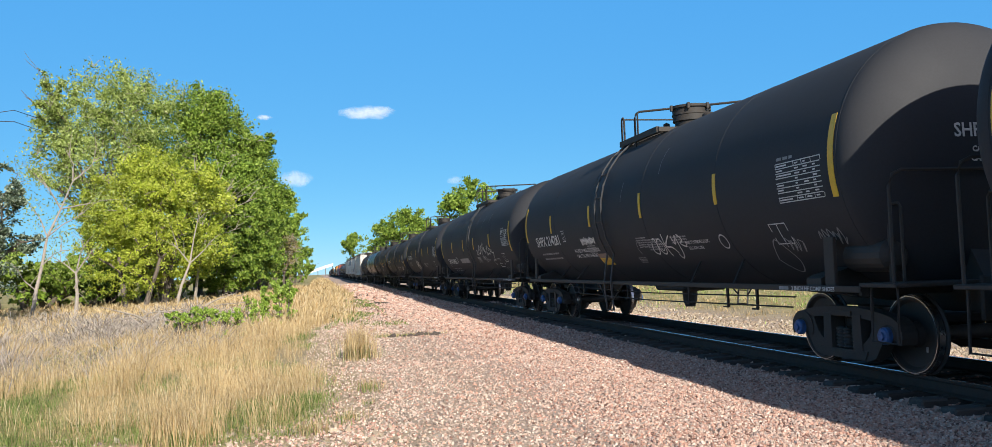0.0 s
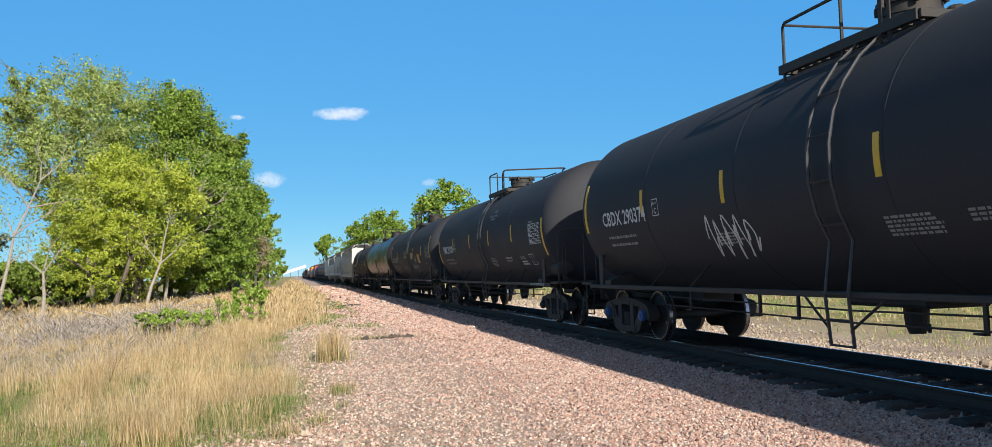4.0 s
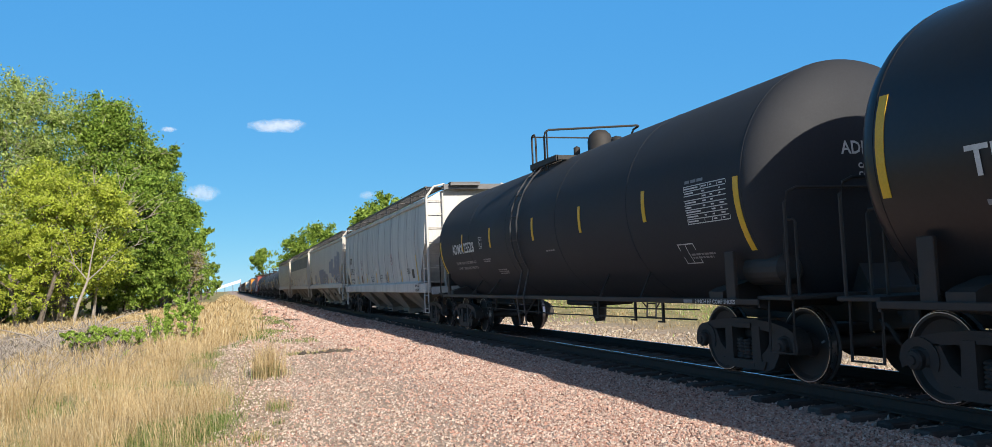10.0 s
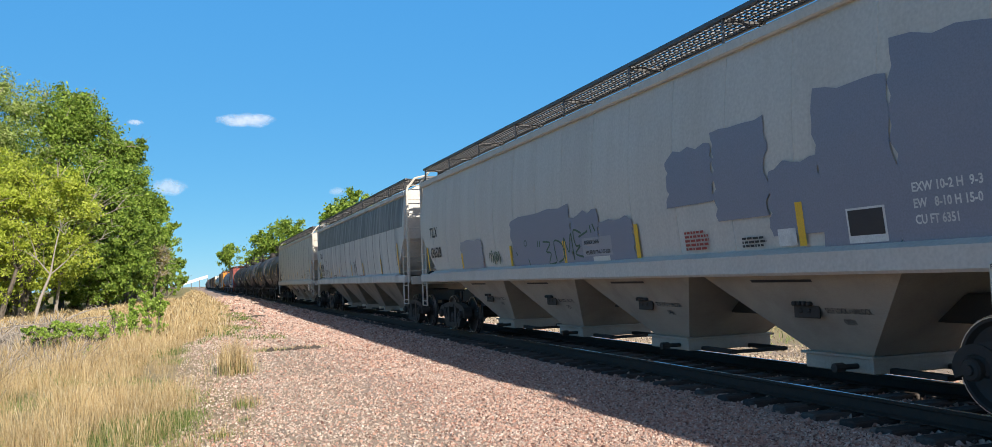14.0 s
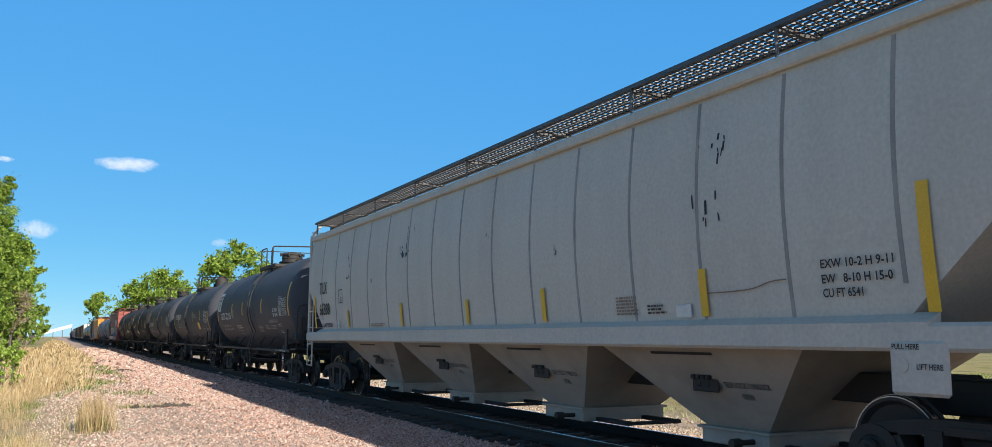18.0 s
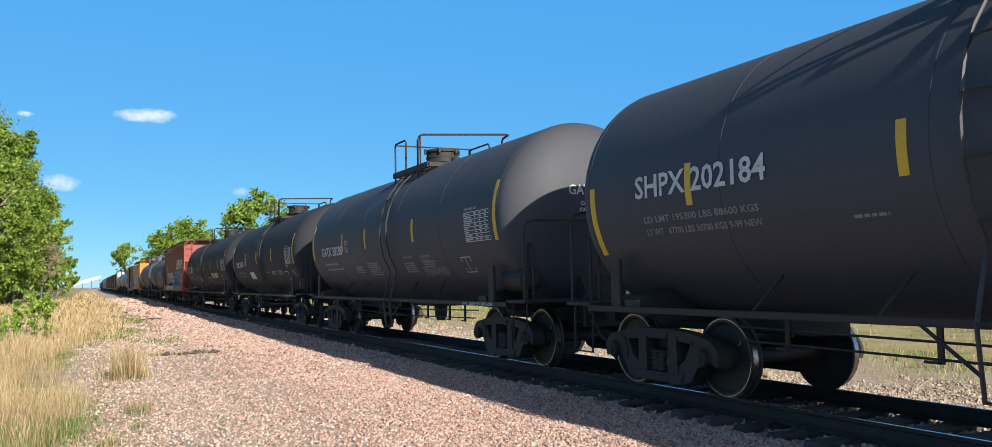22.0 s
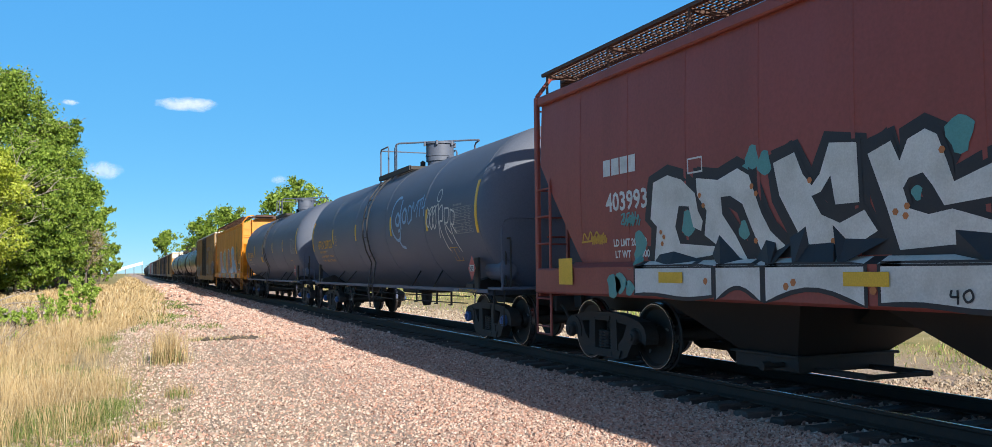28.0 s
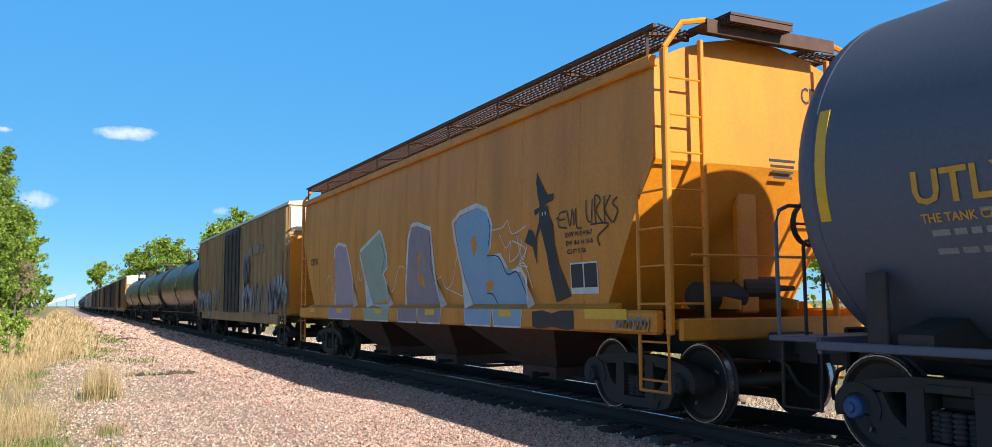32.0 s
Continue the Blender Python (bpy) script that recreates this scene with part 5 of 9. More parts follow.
dress("Z", TANK_LONG, "SHPX 214277", BLACK, seed=3)
dress("Y", TANK_LONG, "SHPX 214270", BLACK, seed=4)
s = dress("A", TANK_LONG, "SHPX 214281", BLACK, seed=5, head="SHPX 214281", width=2.3, mark_z=-0.58, head_z=0.17, stripes=(-4.9, -1.67, 1.43, 4.55))
s.text("IN CASE OF EMERGENCY OR SPILL", -3.4, 1.65, 0.13, WHITE, 1.85, 0.002)
s.text("CALL TOLL FREE 24-HR DAY", -3.45, 1.51, 0.13, WHITE, 1.6, 0.002)
s.tag(-2.6, 1.86, 1.0, 0.15, SILVER, 4, 0.03)
s.block("yellow_notice", -1.9, -1.22, 1.26, 1.46, YELLOW, label="yellow notice plate")
s.block("notice_header", -1.9, -1.22, 1.46, 1.58, BROWNSIGN, label="dirty upper half of the notice plate")
s.bars(-1.84, 1.38, 0.56, 2, 0.04, BROWNSIGN, 71)
# smiling round face between looping letters
s.stroke("graffiti_tag", [[(1.55, 1.72), (1.45, 1.55), (1.62, 1.48), (1.74, 1.62), (1.72, 1.80), (1.62, 1.78)], [(2.12, 1.88), (2.1, 1.6), (2.15, 1.42)], [(2.42, 1.84), (2.12, 1.64), (2.35, 1.6), (2.48, 1.48)],
                          [(2.5, 1.82), (2.55, 1.66), (2.68, 1.82), (2.66, 1.5), (2.5, 1.36), (2.44, 1.46)], [(2.76, 1.84), (2.9, 1.74), (2.78, 1.66), (2.95, 1.6), (3.0, 1.68)]], 0.03, SILVER, 0.008, "looping silver graffiti letter")
s.paint("graffiti_face", [ribbon([(1.9 + 0.14 * math.cos(a * math.pi / 9), 1.63 + 0.16 * math.sin(a * math.pi / 9)) for a in range(19)], 0.028), ribbon([(1.83, 1.59), (1.87, 1.55), (1.93, 1.55), (1.97, 1.6)], 0.02),
                          ribbon([(1.855, 1.70), (1.86, 1.66)], 0.02), ribbon([(1.945, 1.70), (1.95, 1.66)], 0.02)], SILVER, 0.008, "sprayed round smiling face")
s.bars(0.85, 1.83, 0.55, 5, 0.028, DIMWHITE, 74)
s.bars(0.40, 1.40, 0.45, 4, 0.022, DIMWHITE, 75)
s.stroke("stencil_arrow", [[(0.82, 1.80), (0.72, 1.62), (0.76, 1.5)]], 0.018, DIMWHITE)
s.text("PAINT STRATHMORE EE-2020PC", 3.0, 1.64, 0.085, WHITE, 0.88, 0.001)
s.text("BUILT ACAP 12-2014", 3.0, 1.53, 0.085, WHITE, 0.56, 0.001)
s.stroke("scratch", [[(2.35, 3.45), (2.28, 3.2), (2.3, 2.95)], [(0.5, 3.0), (0.45, 2.8), (0.42, 2.6)]], 0.012, DIMWHITE)
s.tag(6.05, 1.42, 0.4, 0.2, DIMWHITE, 5, 0.018)
s.tag(6.9, 1.5, 0.5, 0.2, DIMWHITE, 6, 0.018)
s.stroke("placard_holder", [[(5.55, 1.25), (5.8, 1.6), (6.05, 1.25), (5.8, 0.98), (5.55, 1.25)]], 0.02, DIMWHITE)
s.paint("round_stencil", [ribbon([(4.36 + 0.12 * math.cos(a / 9 * math.pi), 1.63 + 0.12 * math.sin(a / 9 * math.pi)) for a in range(19)], 0.02)], WHITE)
s = dress("B", TANK_BIG, "SHPX 214492", BLACK, seed=6, head="SHPX 214492", width=2.3, mark_z=-0.9, mark_u=0.3, end_z=(-0.6, 0.35), stripes=(-4.38, -1.35, 1.14, 4.35), stripe_z=-0.1, lines=("LD LMT 201800 LB 91500 KG", "LT WT   84600 LB 38400 KG"))
s.stroke("graffiti_tag", [[(1.62, 2.12), (1.72, 2.02), (1.66, 1.94), (1.8, 1.92), (1.78, 2.1)], [(1.95, 1.88), (2.1, 2.05), (2.43, 2.27), (2.3, 2.0), (2.1, 1.92), (2.5, 2.02), (2.75, 2.25), (2.62, 1.9), (2.8, 1.72)],
                          [(2.7, 1.95), (3.11, 2.34), (3.0, 2.05), (3.3, 2.15), (3.24, 1.93)], [(3.2, 2.02), (3.5, 1.98), (3.84, 2.22), (3.7, 2.0), (3.55, 1.82)], [(3.6, 1.88), (3.95, 1.9), (4.13, 1.89), (4.02, 2.05), (4.08, 2.16)],
                          [(4.05, 2.1), (4.3, 2.05), (4.3, 1.95), (4.5, 2.05), (4.45, 1.92), (4.76, 1.94), (4.6, 1.8), (4.45, 1.6)]], 0.032, SILVER, 0.008, "sprayed silver graffiti letters with thin spikes")
s.text("PAINT STRATHMORE TE-2020PC", 2.8, 1.63, 0.075, DIMWHITE, 0.86, 0.001)
s.bars(2.85, 1.57, 0.4, 1, 0.03, DIMWHITE, 77)
s.stroke("diamond_stencil", [[(4.14, 1.55), (4.27, 1.66), (4.38, 1.55), (4.24, 1.43), (4.14, 1.55)]], 0.014, WHITE)
s.border(4.7, 5.26, 1.33, 1.68, 0.02, WHITE)
s.block("stencil_square", 4.76, 5.2, 1.47, 1.485, WHITE)
s.block("stencil_square", 4.98, 4.995, 1.47, 1.66, WHITE)
for i, t in enumerate(("EMPTY LOAD", "1/4 ADJ", "BLOCK")):
    s.text(t, -6.68 + 0.04 * i, 1.52 - 0.085 * i, 0.07, DIMWHITE, (0.32, 0.24, 0.18)[i], 0.001)
s.block("paint_patch", -2.9, -0.8, 1.61, 1.82, DIMWHITE, label="faded grey strip of cover paint")
s.stroke("placard_holder", [[(5.4, 1.15), (5.6, 1.5), (5.8, 1.15), (5.6, 0.85), (5.4, 1.15)]], 0.02, DIMWHITE)
s.stroke("scratch", [[(3.2, 3.4), (3.0, 3.1), (2.9, 2.85)], [(4.3, 3.35), (4.1, 3.0)], [(1.9, 3.4), (1.8, 3.2)]], 0.012, DIMWHITE)
s = dress("C", TANK_LONG, "CBDX 290374", BLACK, seed=7, stripes=(-4.7, -1.85, 1.43, 4.39), head="C")
s.tag(-2.6, 1.5, 1.4, 0.6, WHITE, 23, 0.035)
s = dress("D", TANK_B, "TIMX 291000", BLACK, seed=8, end_z=(-0.7, 0.2), size=0.38, width=2.12, lines=("LD LMT 207100 LB 93900 KG", "LT WT   78900 LB 35800 KG"), small_print=((1.32, -0.72, 0.72, 6),))
s.text("CAUTION", 1.86, 3.14, 0.12, DIMWHITE, 0.52, 0.002)
s.text("NITROGEN BLANKET", 1.55, 3.00, 0.12, DIMWHITE, 1.05, 0.002)
s.bars(1.85, 2.91, 0.48, 1, 0.05, DIMWHITE, 78)
s.text('4" FIBERGLASS INSULATION', 3.24, 1.67, 0.075, WHITE, 0.75, 0.001)
s.text("DO NOT EXCEED 450 F", 3.26, 1.58, 0.075, WHITE, 0.6, 0.001)
s.bars(4.88, 1.68, 0.62, 2, 0.03, DIMWHITE, 79)
s.bars(4.86, 1.53, 0.7, 2, 0.045, WHITE, 80)
s.stroke("scratch", [[(2.9, 3.5), (2.75, 3.2), (2.72, 2.95)], [(4.35, 3.2), (4.2, 2.9), (4.18, 2.7)]], 0.012, DIMWHITE)
s = dress("F", TANK_B, "TILX 293866", BLACK, DIMWHITE, seed=9, stripes=(-4.52, -1.28, 2.09, 4.98), mark_u=-0.35, width=2.2, mark_z=-0.42, plate=0.33, lines=("LD LMT  206500 LB   93200 KG", "LT WT    80300 LB   36500 KG"))
s.stroke("red_scrawl", [[(-6.1, 1.5), (-5.9, 1.42), (-5.6, 1.48), (-5.2, 1.46), (-5.0, 1.5), (-4.62, 1.77), (-4.58, 1.6), (-4.8, 1.5)], [(-4.6, 1.75), (-4.64, 1.5)], [(-4.35, 1.72), (-4.43, 1.42)], [(-4.2, 1.7), (-4.4, 1.56), (-4.25, 1.44)], [(-3.9, 1.68), (-3.66, 1.6), (-3.85, 1.45), (-3.9, 1.39)], [(-3.61, 2.04), (-3.4, 1.9), (-3.3, 1.75)]], 0.03, WINE, 0.007, "faded red scrawl")
for a, b, c, d in ((1.2, 1.88, 2.06, 2.38), (3.6, 4.28, 1.83, 2.26)):
    s.block("yellow_notice", a, b, c, d, GOLD, label="dirty yellow notice plate")
    for k in range(4):
        s.bars(a + 0.06, c + (d - c) * (0.78 - 0.22 * k), (b - a) * 0.8, 1, 0.035, BROWNSIGN, 82 + k)
    s.block("notice_line", a + 0.02, b - 0.02, c + (d - c) * 0.48, c + (d - c) * 0.52, BROWNSIGN, 0.009)
s.text("CAUTION", -0.8, 2.36, 0.09, DIMWHITE, 0.5, 0.002)
s.text("NITROGEN BLANKET", -0.95, 2.25, 0.09, DIMWHITE, 0.85, 0.002)
s.bars(-0.85, 2.17, 0.6, 1, 0.05, DIMWHITE, 86)
s.bars(2.5, 2.14, 0.75, 5, 0.035, DIMWHITE, 87)
s.stroke("hand_smear", [[(2.2, 1.55), (2.3, 1.75), (2.5, 1.8)], [(2.3, 1.5), (2.5, 1.62), (2.75, 1.62)], [(2.35, 1.42), (2.6, 1.45), (2.85, 1.38)], [(2.15, 1.5), (2.1, 1.3)]], 0.03, DIMWHITE, 0.007, "rubbed smear of dust")
s = dress("G", TANK_B, "TILX 251185", GLOSS, seed=10, head="TILX 251185")
s.text("MAXIMUM OPERATING PRESSURE", 1.42, 1.62, 0.085, DIMWHITE, 1.0, 0.001)
s.text("FOR HEATER COILS 150 PSI", 1.48, 1.50, 0.085, DIMWHITE, 0.85, 0.001)
s.text('4" FIBERGLASS INSULATION', 2.9, 1.68, 0.09, WHITE, 0.95, 0.001)
s.text("DO NOT EXCEED 450 F", 2.95, 1.56, 0.09, WHITE, 0.8, 0.001)
s = dress("H", TANK_H, "ADMX 25528", BLACK, seed=11, head="ADMX 25528", capy=("CAPY 25533 GALS", "CAPY 96653 LTRS"), width=2.15, mark_u=0.35, plate=0.45, mark_z=-0.3, stripes=(-5.23, -2.73, 0.25, 2.7, 5.14), end_z=(-0.8, 0.1), small_print=((0.82, -0.53, 0.6, 1), (-2.78, -0.85, 0.7, 3), (-3.57, -0.55, 0.72, 2), (6.1, -0.85, 0.7, 2)), lines=("LD LMT 187000 LBS 84800 KG", "LT WT   76000 LBS 34450 KG"))
SD = TANK_SHORT
s = dress("I", TANK_I, "GATX 221256", FADED, seed=12, width=2.2, mark_z=-0.36, mark_u=-0.2, lines=("LD LMT  217900 LB   98800 KG", "LT WT    68100 LB   30900 KG"), stripes=(-2.9, -0.86, 2.4), small_print=((1.3, -0.72, 0.8, 5), (2.45, -0.72, 0.7, 3), (3.3, -0.72, 0.9, 3)))
s.block("company_sign", -6.08, -5.34, 2.41, 3.17, WHITE, 0.008, "white company sign with a wine-red border")
s.border(-6.08, -5.34, 2.41, 3.17, 0.04, WINE)
for a, b in ((-5.99, -5.81), (-5.78, -5.67), (-5.64, -5.46)):      # emblem as slanted plain blocks
    s.paint("sign_emblem", [([(a, 2.80), (b, 2.80), (b + 0.05, 3.06), (a + 0.05, 3.06)], [(0, 1, 2, 3)])], WINE, 0.012, "slanted wine-red emblem block")
s.text("QUALITY LIQUID", -6.02, 2.64, 0.12, BLACKINK, 0.6, 0.002, lift=0.014)
s.text("FEEDS", -5.86, 2.49, 0.12, BLACKINK, 0.28, 0.002, lift=0.014)
s.text("CONSULT OWNER BEFORE REPAIRING TANK", -2.4, 1.76, 0.07, WHITE, 1.02, 0.001)
s.text("SHARP OBJECTS MUST NOT CONTACT LINING", -2.4, 1.68, 0.07, WHITE, 1.1, 0.001)
s.text("DO NOT STEAM OR CLEAN TANK WITH", -2.4, 1.57, 0.07, DIMWHITE, 0.9, 0.001)
s.text("DO NOT ENTER CAR WITHOUT", -2.38, 1.43, 0.07, DIMWHITE, 0.75, 0.001)
s.stroke("scratch", [[(-4.1, 3.4), (-4.2, 3.1), (-4.22, 2.85)], [(-1.0, 3.45), (-1.1, 3.15), (-1.12, 2.9)]], 0.012, DIMWHITE)
s.text("SR 13450", 4.06, 2.17, 0.15, WHITE, 0.62)
s.text("SR 13449", 4.06, 2.02, 0.15, WHITE, 0.62)
s.text("SR-8754 FRA AIP", 3.28, 1.82, 0.15, DIMWHITE, 1.2)
s = dress("J", TANK_J, "SHPX 202184", FADED, seed=13, head="SHPX 202184", mark_z=-0.115, width=2.19, plate=0, lines=("LD LMT 195300 LBS 88600 KGS", "LT WT   67700 LBS 30700 KGS 9-99 NEW"), end_z=(-0.75, 0.1), head_z=0.42, stripes=(-4.2, -1.47, 1.27, 3.75), small_print=((1.42, 0.02, 1.2, 4), (5.2, -0.7, 0.7, 2), (-2.06, -0.58, 0.48, 1)))
s.block("yellow_notice", 2.87, 3.5, 1.72, 2.06, YELLOW, label="yellow notice plate")
s.stroke("scratch", [[(3.2, 3.6), (3.0, 3.2), (2.95, 2.9)], [(-0.2, 3.3), (-0.3, 3.0)]], 0.012, DIMWHITE)
s = dress("K", SD, "GATX 20238", FADED, seed=14, size=0.32, head="GATX 20238", stripes=(-3.02, -1.04, 2.23))
s.text("VENT TANK WHEN UNLOADING", 1.35, 1.86, 0.06, DIMWHITE, 0.6, 0.001)
s.text("4  FIBERGLASS INSULATION", 2.36, 1.84, 0.075, DIMWHITE, 0.6, 0.001)
s.text("DO NOT EXCEED 450 F", 2.36, 1.75, 0.075, DIMWHITE, 0.5, 0.001)
s.tag(2.3, 1.45, 1.2, 0.2, DIMWHITE, 33, 0.014)
s.bars(-1.25, 1.8, 1.0, 7, 0.03, DIMWHITE, 34)
s = dress("L", SD, "TILX 201187", BLACK, seed=15, head="TILX 201187", head_z=0.40, capy=("CAPY 20390 US GAL", "CAPY 16979 IMP GAL", "CAPY 77 185 L"), spec="DOT 111A100W1",
          rows=(("", "", "QUALIFIED", "DUE"), ("TANK QUALIFICATION", "TXXV", "2016", "2026"), ("THICKNESS TEST", "TXXV", "2016", "2026"), ("SERVICE EQUIPMENT", "ARC", "2022", "2032"), ("PRD VALVE 165 PSI", "ARC", "2022", "2032"), ("LINING", "ARC", "2022", "2027"), ("RULE 88B INSPECTION", "TXXV", "2016", "2026"), ("STUB SILL INSPECTION", "TXXV", "2016", "2026")), width=1.75, size=0.31, stripes=(-2.84, -0.37, 2.57), lines=("LD LMT 197700 LB 89700 KG", "LT WT   65300 LB 29600 KG"), small_print=((3.23, -0.62, 0.9, 4), (4.75, -0.48, 0.5, 2)))
s.text("VENT TANK WHEN UNLOADING", 0.98, 1.78, 0.07, DIMWHITE, 0.8, 0.001)
s.text("4  FIBERGLASS INSULATION", 2.14, 1.78, 0.07, WHITE, 0.75, 0.001)
s.text("DO NOT EXCEED 450 F", 2.18, 1.70, 0.07, WHITE, 0.65, 0.001)
for i, t in enumerate(("EMPTY LOAD", "1/4\" ADJ BLOCK", "NO ADJ BLOCK")):
    s.text(t, 5.5 + 0.03 * i, 1.76 - 0.085 * i, 0.08, DIMWHITE, 0.42, 0.001)
s.block("blank_plate", -2.35, -1.4, 1.55, 1.86, WHITE, label="blank white notice plate")
s = dress("M", TANK_M, "TCIX 50051", BLACK, seed=16, width=2.3, size=0.5, stripes=(-5.58, -2.7, 0.3, 3.2, 6.0), lines=("LD LMT 175400 LB   79600 KG", "LT WT   87600 LB   39700 KG"), tag_car="black tank car with large white mark and scratches")
s.stroke("turquoise_drip", [[(-4.74, 2.29), (-4.66, 2.33), (-4.6, 2.28)], [(-4.5, 2.3), (-4.44, 2.36), (-4.45, 2.22)], [(-4.6, 2.22), (-4.55, 2.05), (-4.6, 2.0)], [(-4.5, 2.05), (-4.46, 1.9), (-4.42, 1.84), (-4.25, 1.76)], [(-4.52, 1.8), (-4.36, 1.74)],
                            [(-2.4, 2.36), (-2.3, 2.36), (-2.24, 2.3)], [(-2.24, 2.36), (-2.2, 2.22), (-2.14, 2.34), (-2.06, 2.36)], [(-1.95, 2.44), (-1.9, 2.52), (-1.86, 2.4)]], 0.035, TURQ, 0.007, "turquoise paint drips")
s.stroke("scratch", [[(-4.44, 1.76), (-4.36, 1.5), (-4.3, 1.29)], [(-3.9, 2.32), (-3.86, 2.36), (-3.84, 2.3)]], 0.014, SILVER)
for k in range(9):
    s.paint("turquoise_drip", [([(-4.7 + 0.06 * (k % 5) + 0.012 * math.cos(i), 2.22 - 0.05 * k + 0.014 * math.sin(i)) for i in range(6)], [tuple(range(6))])], TURQ, 0.007)
s.tag(-2.45, 1.62, 0.9, 0.2, DIMWHITE, 41, 0.012)
s.stroke("placard_holder", [[(-2.5, 1.86), (-2.0, 1.84), (-1.8, 1.6), (-2.25, 1.56), (-2.5, 1.86)]], 0.012, DIMWHITE)
s.bars(-3.95, 1.92, 0.58, 3, 0.03, DIMWHITE, 88)
for i in range(4):
    s.block("yellow_notice" if i % 2 else "blank_plate", 3.2 + 0.62 * i, 3.52 + 0.62 * i, 1.74, 2.0, YELLOW if i % 2 else WHITE)
for key, mark, seed in (("N", "UTLX 207233", 17), ("O", "UTLX 205418", 18)):
    s = dress(key, TANK_N, mark, SLATE, GOLD, mark_z=-0.37, mark_u=-0.1, plate=0.47, lines=("LD LMT  206200 LB   93 500 KG", "LT WT    79800 LB   36 200 KG") if key == "N" else ("", ""), seed=seed, width=2.09, size=0.36, stripes=(-4.42, -1.52, 2.0, 4.75) if key == "N" else (-4.03, -1.37, 1.72, 4.5), small_print=((-6.2, -0.47, 0.8, 1),), tag_car="slate-grey tank car with yellow lettering on dark trucks")
    s.text("THE TANK CAR PEOPLE", -6.68, 2.49 - 0.52, 0.10, GOLD, 1.0, 0.002)
    head_text(cars[key], TANK_N, mark, 2.49 + 0.42, 0.16, GOLD, 0.8)
    PL = 7.25
    coat(cars[key], SLATE, ("manway", "manway_bolt", "valve_housing", "gate_rail", "guard_rail", "back_rail", "far_rail", "rail_post", "air_reservoir", "side_rail", "end_platform", "end_handrail"))
    hz = Side(cars[key], None, lambda z: 1.56)
    hz.paint("hazard_placard", [([(PL - 0.19, 1.42), (PL, 1.66), (PL + 0.19, 1.42), (PL, 1.18)], [(0, 1, 2, 3)])], PINKRED, 0.01, "red diamond hazard placard")
    hz.block("placard_band", PL - 0.11, PL + 0.11, 1.36, 1.48, WHITE, 0.014)
    hz.text("3475", PL - 0.095, 1.37, 0.13, BLACKINK, 0.19, 0.004, lift=0.018)
    if key == "N":
        s.stroke("graffiti_letter", [[(2.7, 3.1), (2.45, 3.12), (2.2, 2.98), (2.1, 2.65), (2.2, 2.3), (2.5, 2.1), (2.75, 2.15), (2.8, 2.32), (2.66, 2.3)], [(2.62, 2.12), (2.75, 1.95), (3.0, 1.9)],
                                     [(2.62, 2.74), (2.48, 2.62), (2.52, 2.48), (2.72, 2.46), (2.78, 2.62), (2.62, 2.74)], [(2.8, 3.05), (2.84, 2.6), (2.9, 2.34)], [(3.1, 2.82), (2.98, 2.66), (3.08, 2.5), (3.26, 2.52), (3.28, 2.72), (3.1, 2.82)]], 0.075, SKYBLUE, 0.008, "light-blue fading graffiti letter")
        s.stroke("graffiti_letter", [[(3.42, 2.86), (3.46, 2.46), (3.7, 2.56), (3.62, 2.8), (3.42, 2.86)], [(3.72, 2.5), (3.72, 2.92), (3.9, 2.7), (4.06, 2.94), (4.1, 2.55)], [(4.1, 2.92), (4.42, 2.98)], [(4.26, 2.95), (4.28, 2.55)], [(4.4, 3.04), (4.42, 2.74), (4.6, 2.78)], [(4.55, 2.95), (4.58, 2.55)]], 0.045, SKYBLUE, 0.008)
        s.stroke("graffiti_tag", [[(4.8, 2.72), (5.0, 2.55), (4.9, 2.3), (4.78, 2.4), (4.95, 2.62), (5.15, 2.7), (5.2, 2.4), (5.05, 2.25), (5.0, 2.5), (5.3, 2.72), (5.4, 2.4), (5.25, 2.25), (5.2, 2.5), (5.5, 2.74), (5.55, 2.3), (5.5, 2.05)],
                                  [(5.55, 2.6), (5.75, 2.7), (5.8, 2.4), (5.6, 2.35), (5.75, 1.9), (5.85, 1.75)], [(5.9, 2.65), (5.92, 2.2), (6.1, 1.9)], [(5.9, 2.62), (6.15, 2.6), (6.1, 2.35), (5.95, 2.32), (6.2, 2.1)], [(6.25, 2.6), (6.25, 2.15), (6.45, 1.72)], [(6.25, 2.58), (6.48, 2.5), (6.4, 2.28), (6.28, 2.3), (6.5, 2.1)]], 0.035, SILVER, 0.008, "looping grey graffiti scrawl")
        s.paint("graffiti_tag", [ribbon([(5.5 + 0.13 * math.cos(a * math.pi / 9), 2.92 + 0.13 * math.sin(a * math.pi / 9)) for a in range(19)], 0.03)], SILVER, 0.008)
    else:
        s.block("yellow_notice", -2.14, -1.6, 1.83, 2.09, GOLD, label="yellow notice plate")


def hop_side(w=1.50, bulge=0.10, z0=1.37, eave=3.95):
    return lambda z: side_x(z, z0, eave, w, bulge)


def hop_text(key, mark, number, u, ink, w0=2.45, size=0.36, width=0.72, lim=()):
    s = Side(cars[key], None, hop_side())
    s.text(mark, u, w0, size, ink, width, 0.008, name="car_mark", label="stencilled reporting mark")
    s.text(number, u - 0.02, w0 - 0.52, size, ink, width * 1.35, 0.008, name="car_number")
    for i, t in enumerate(lim):
        s.text(t, u + 0.1, w0 - 0.82 - 0.17 * i, 0.13, ink, 0.95)
    return s


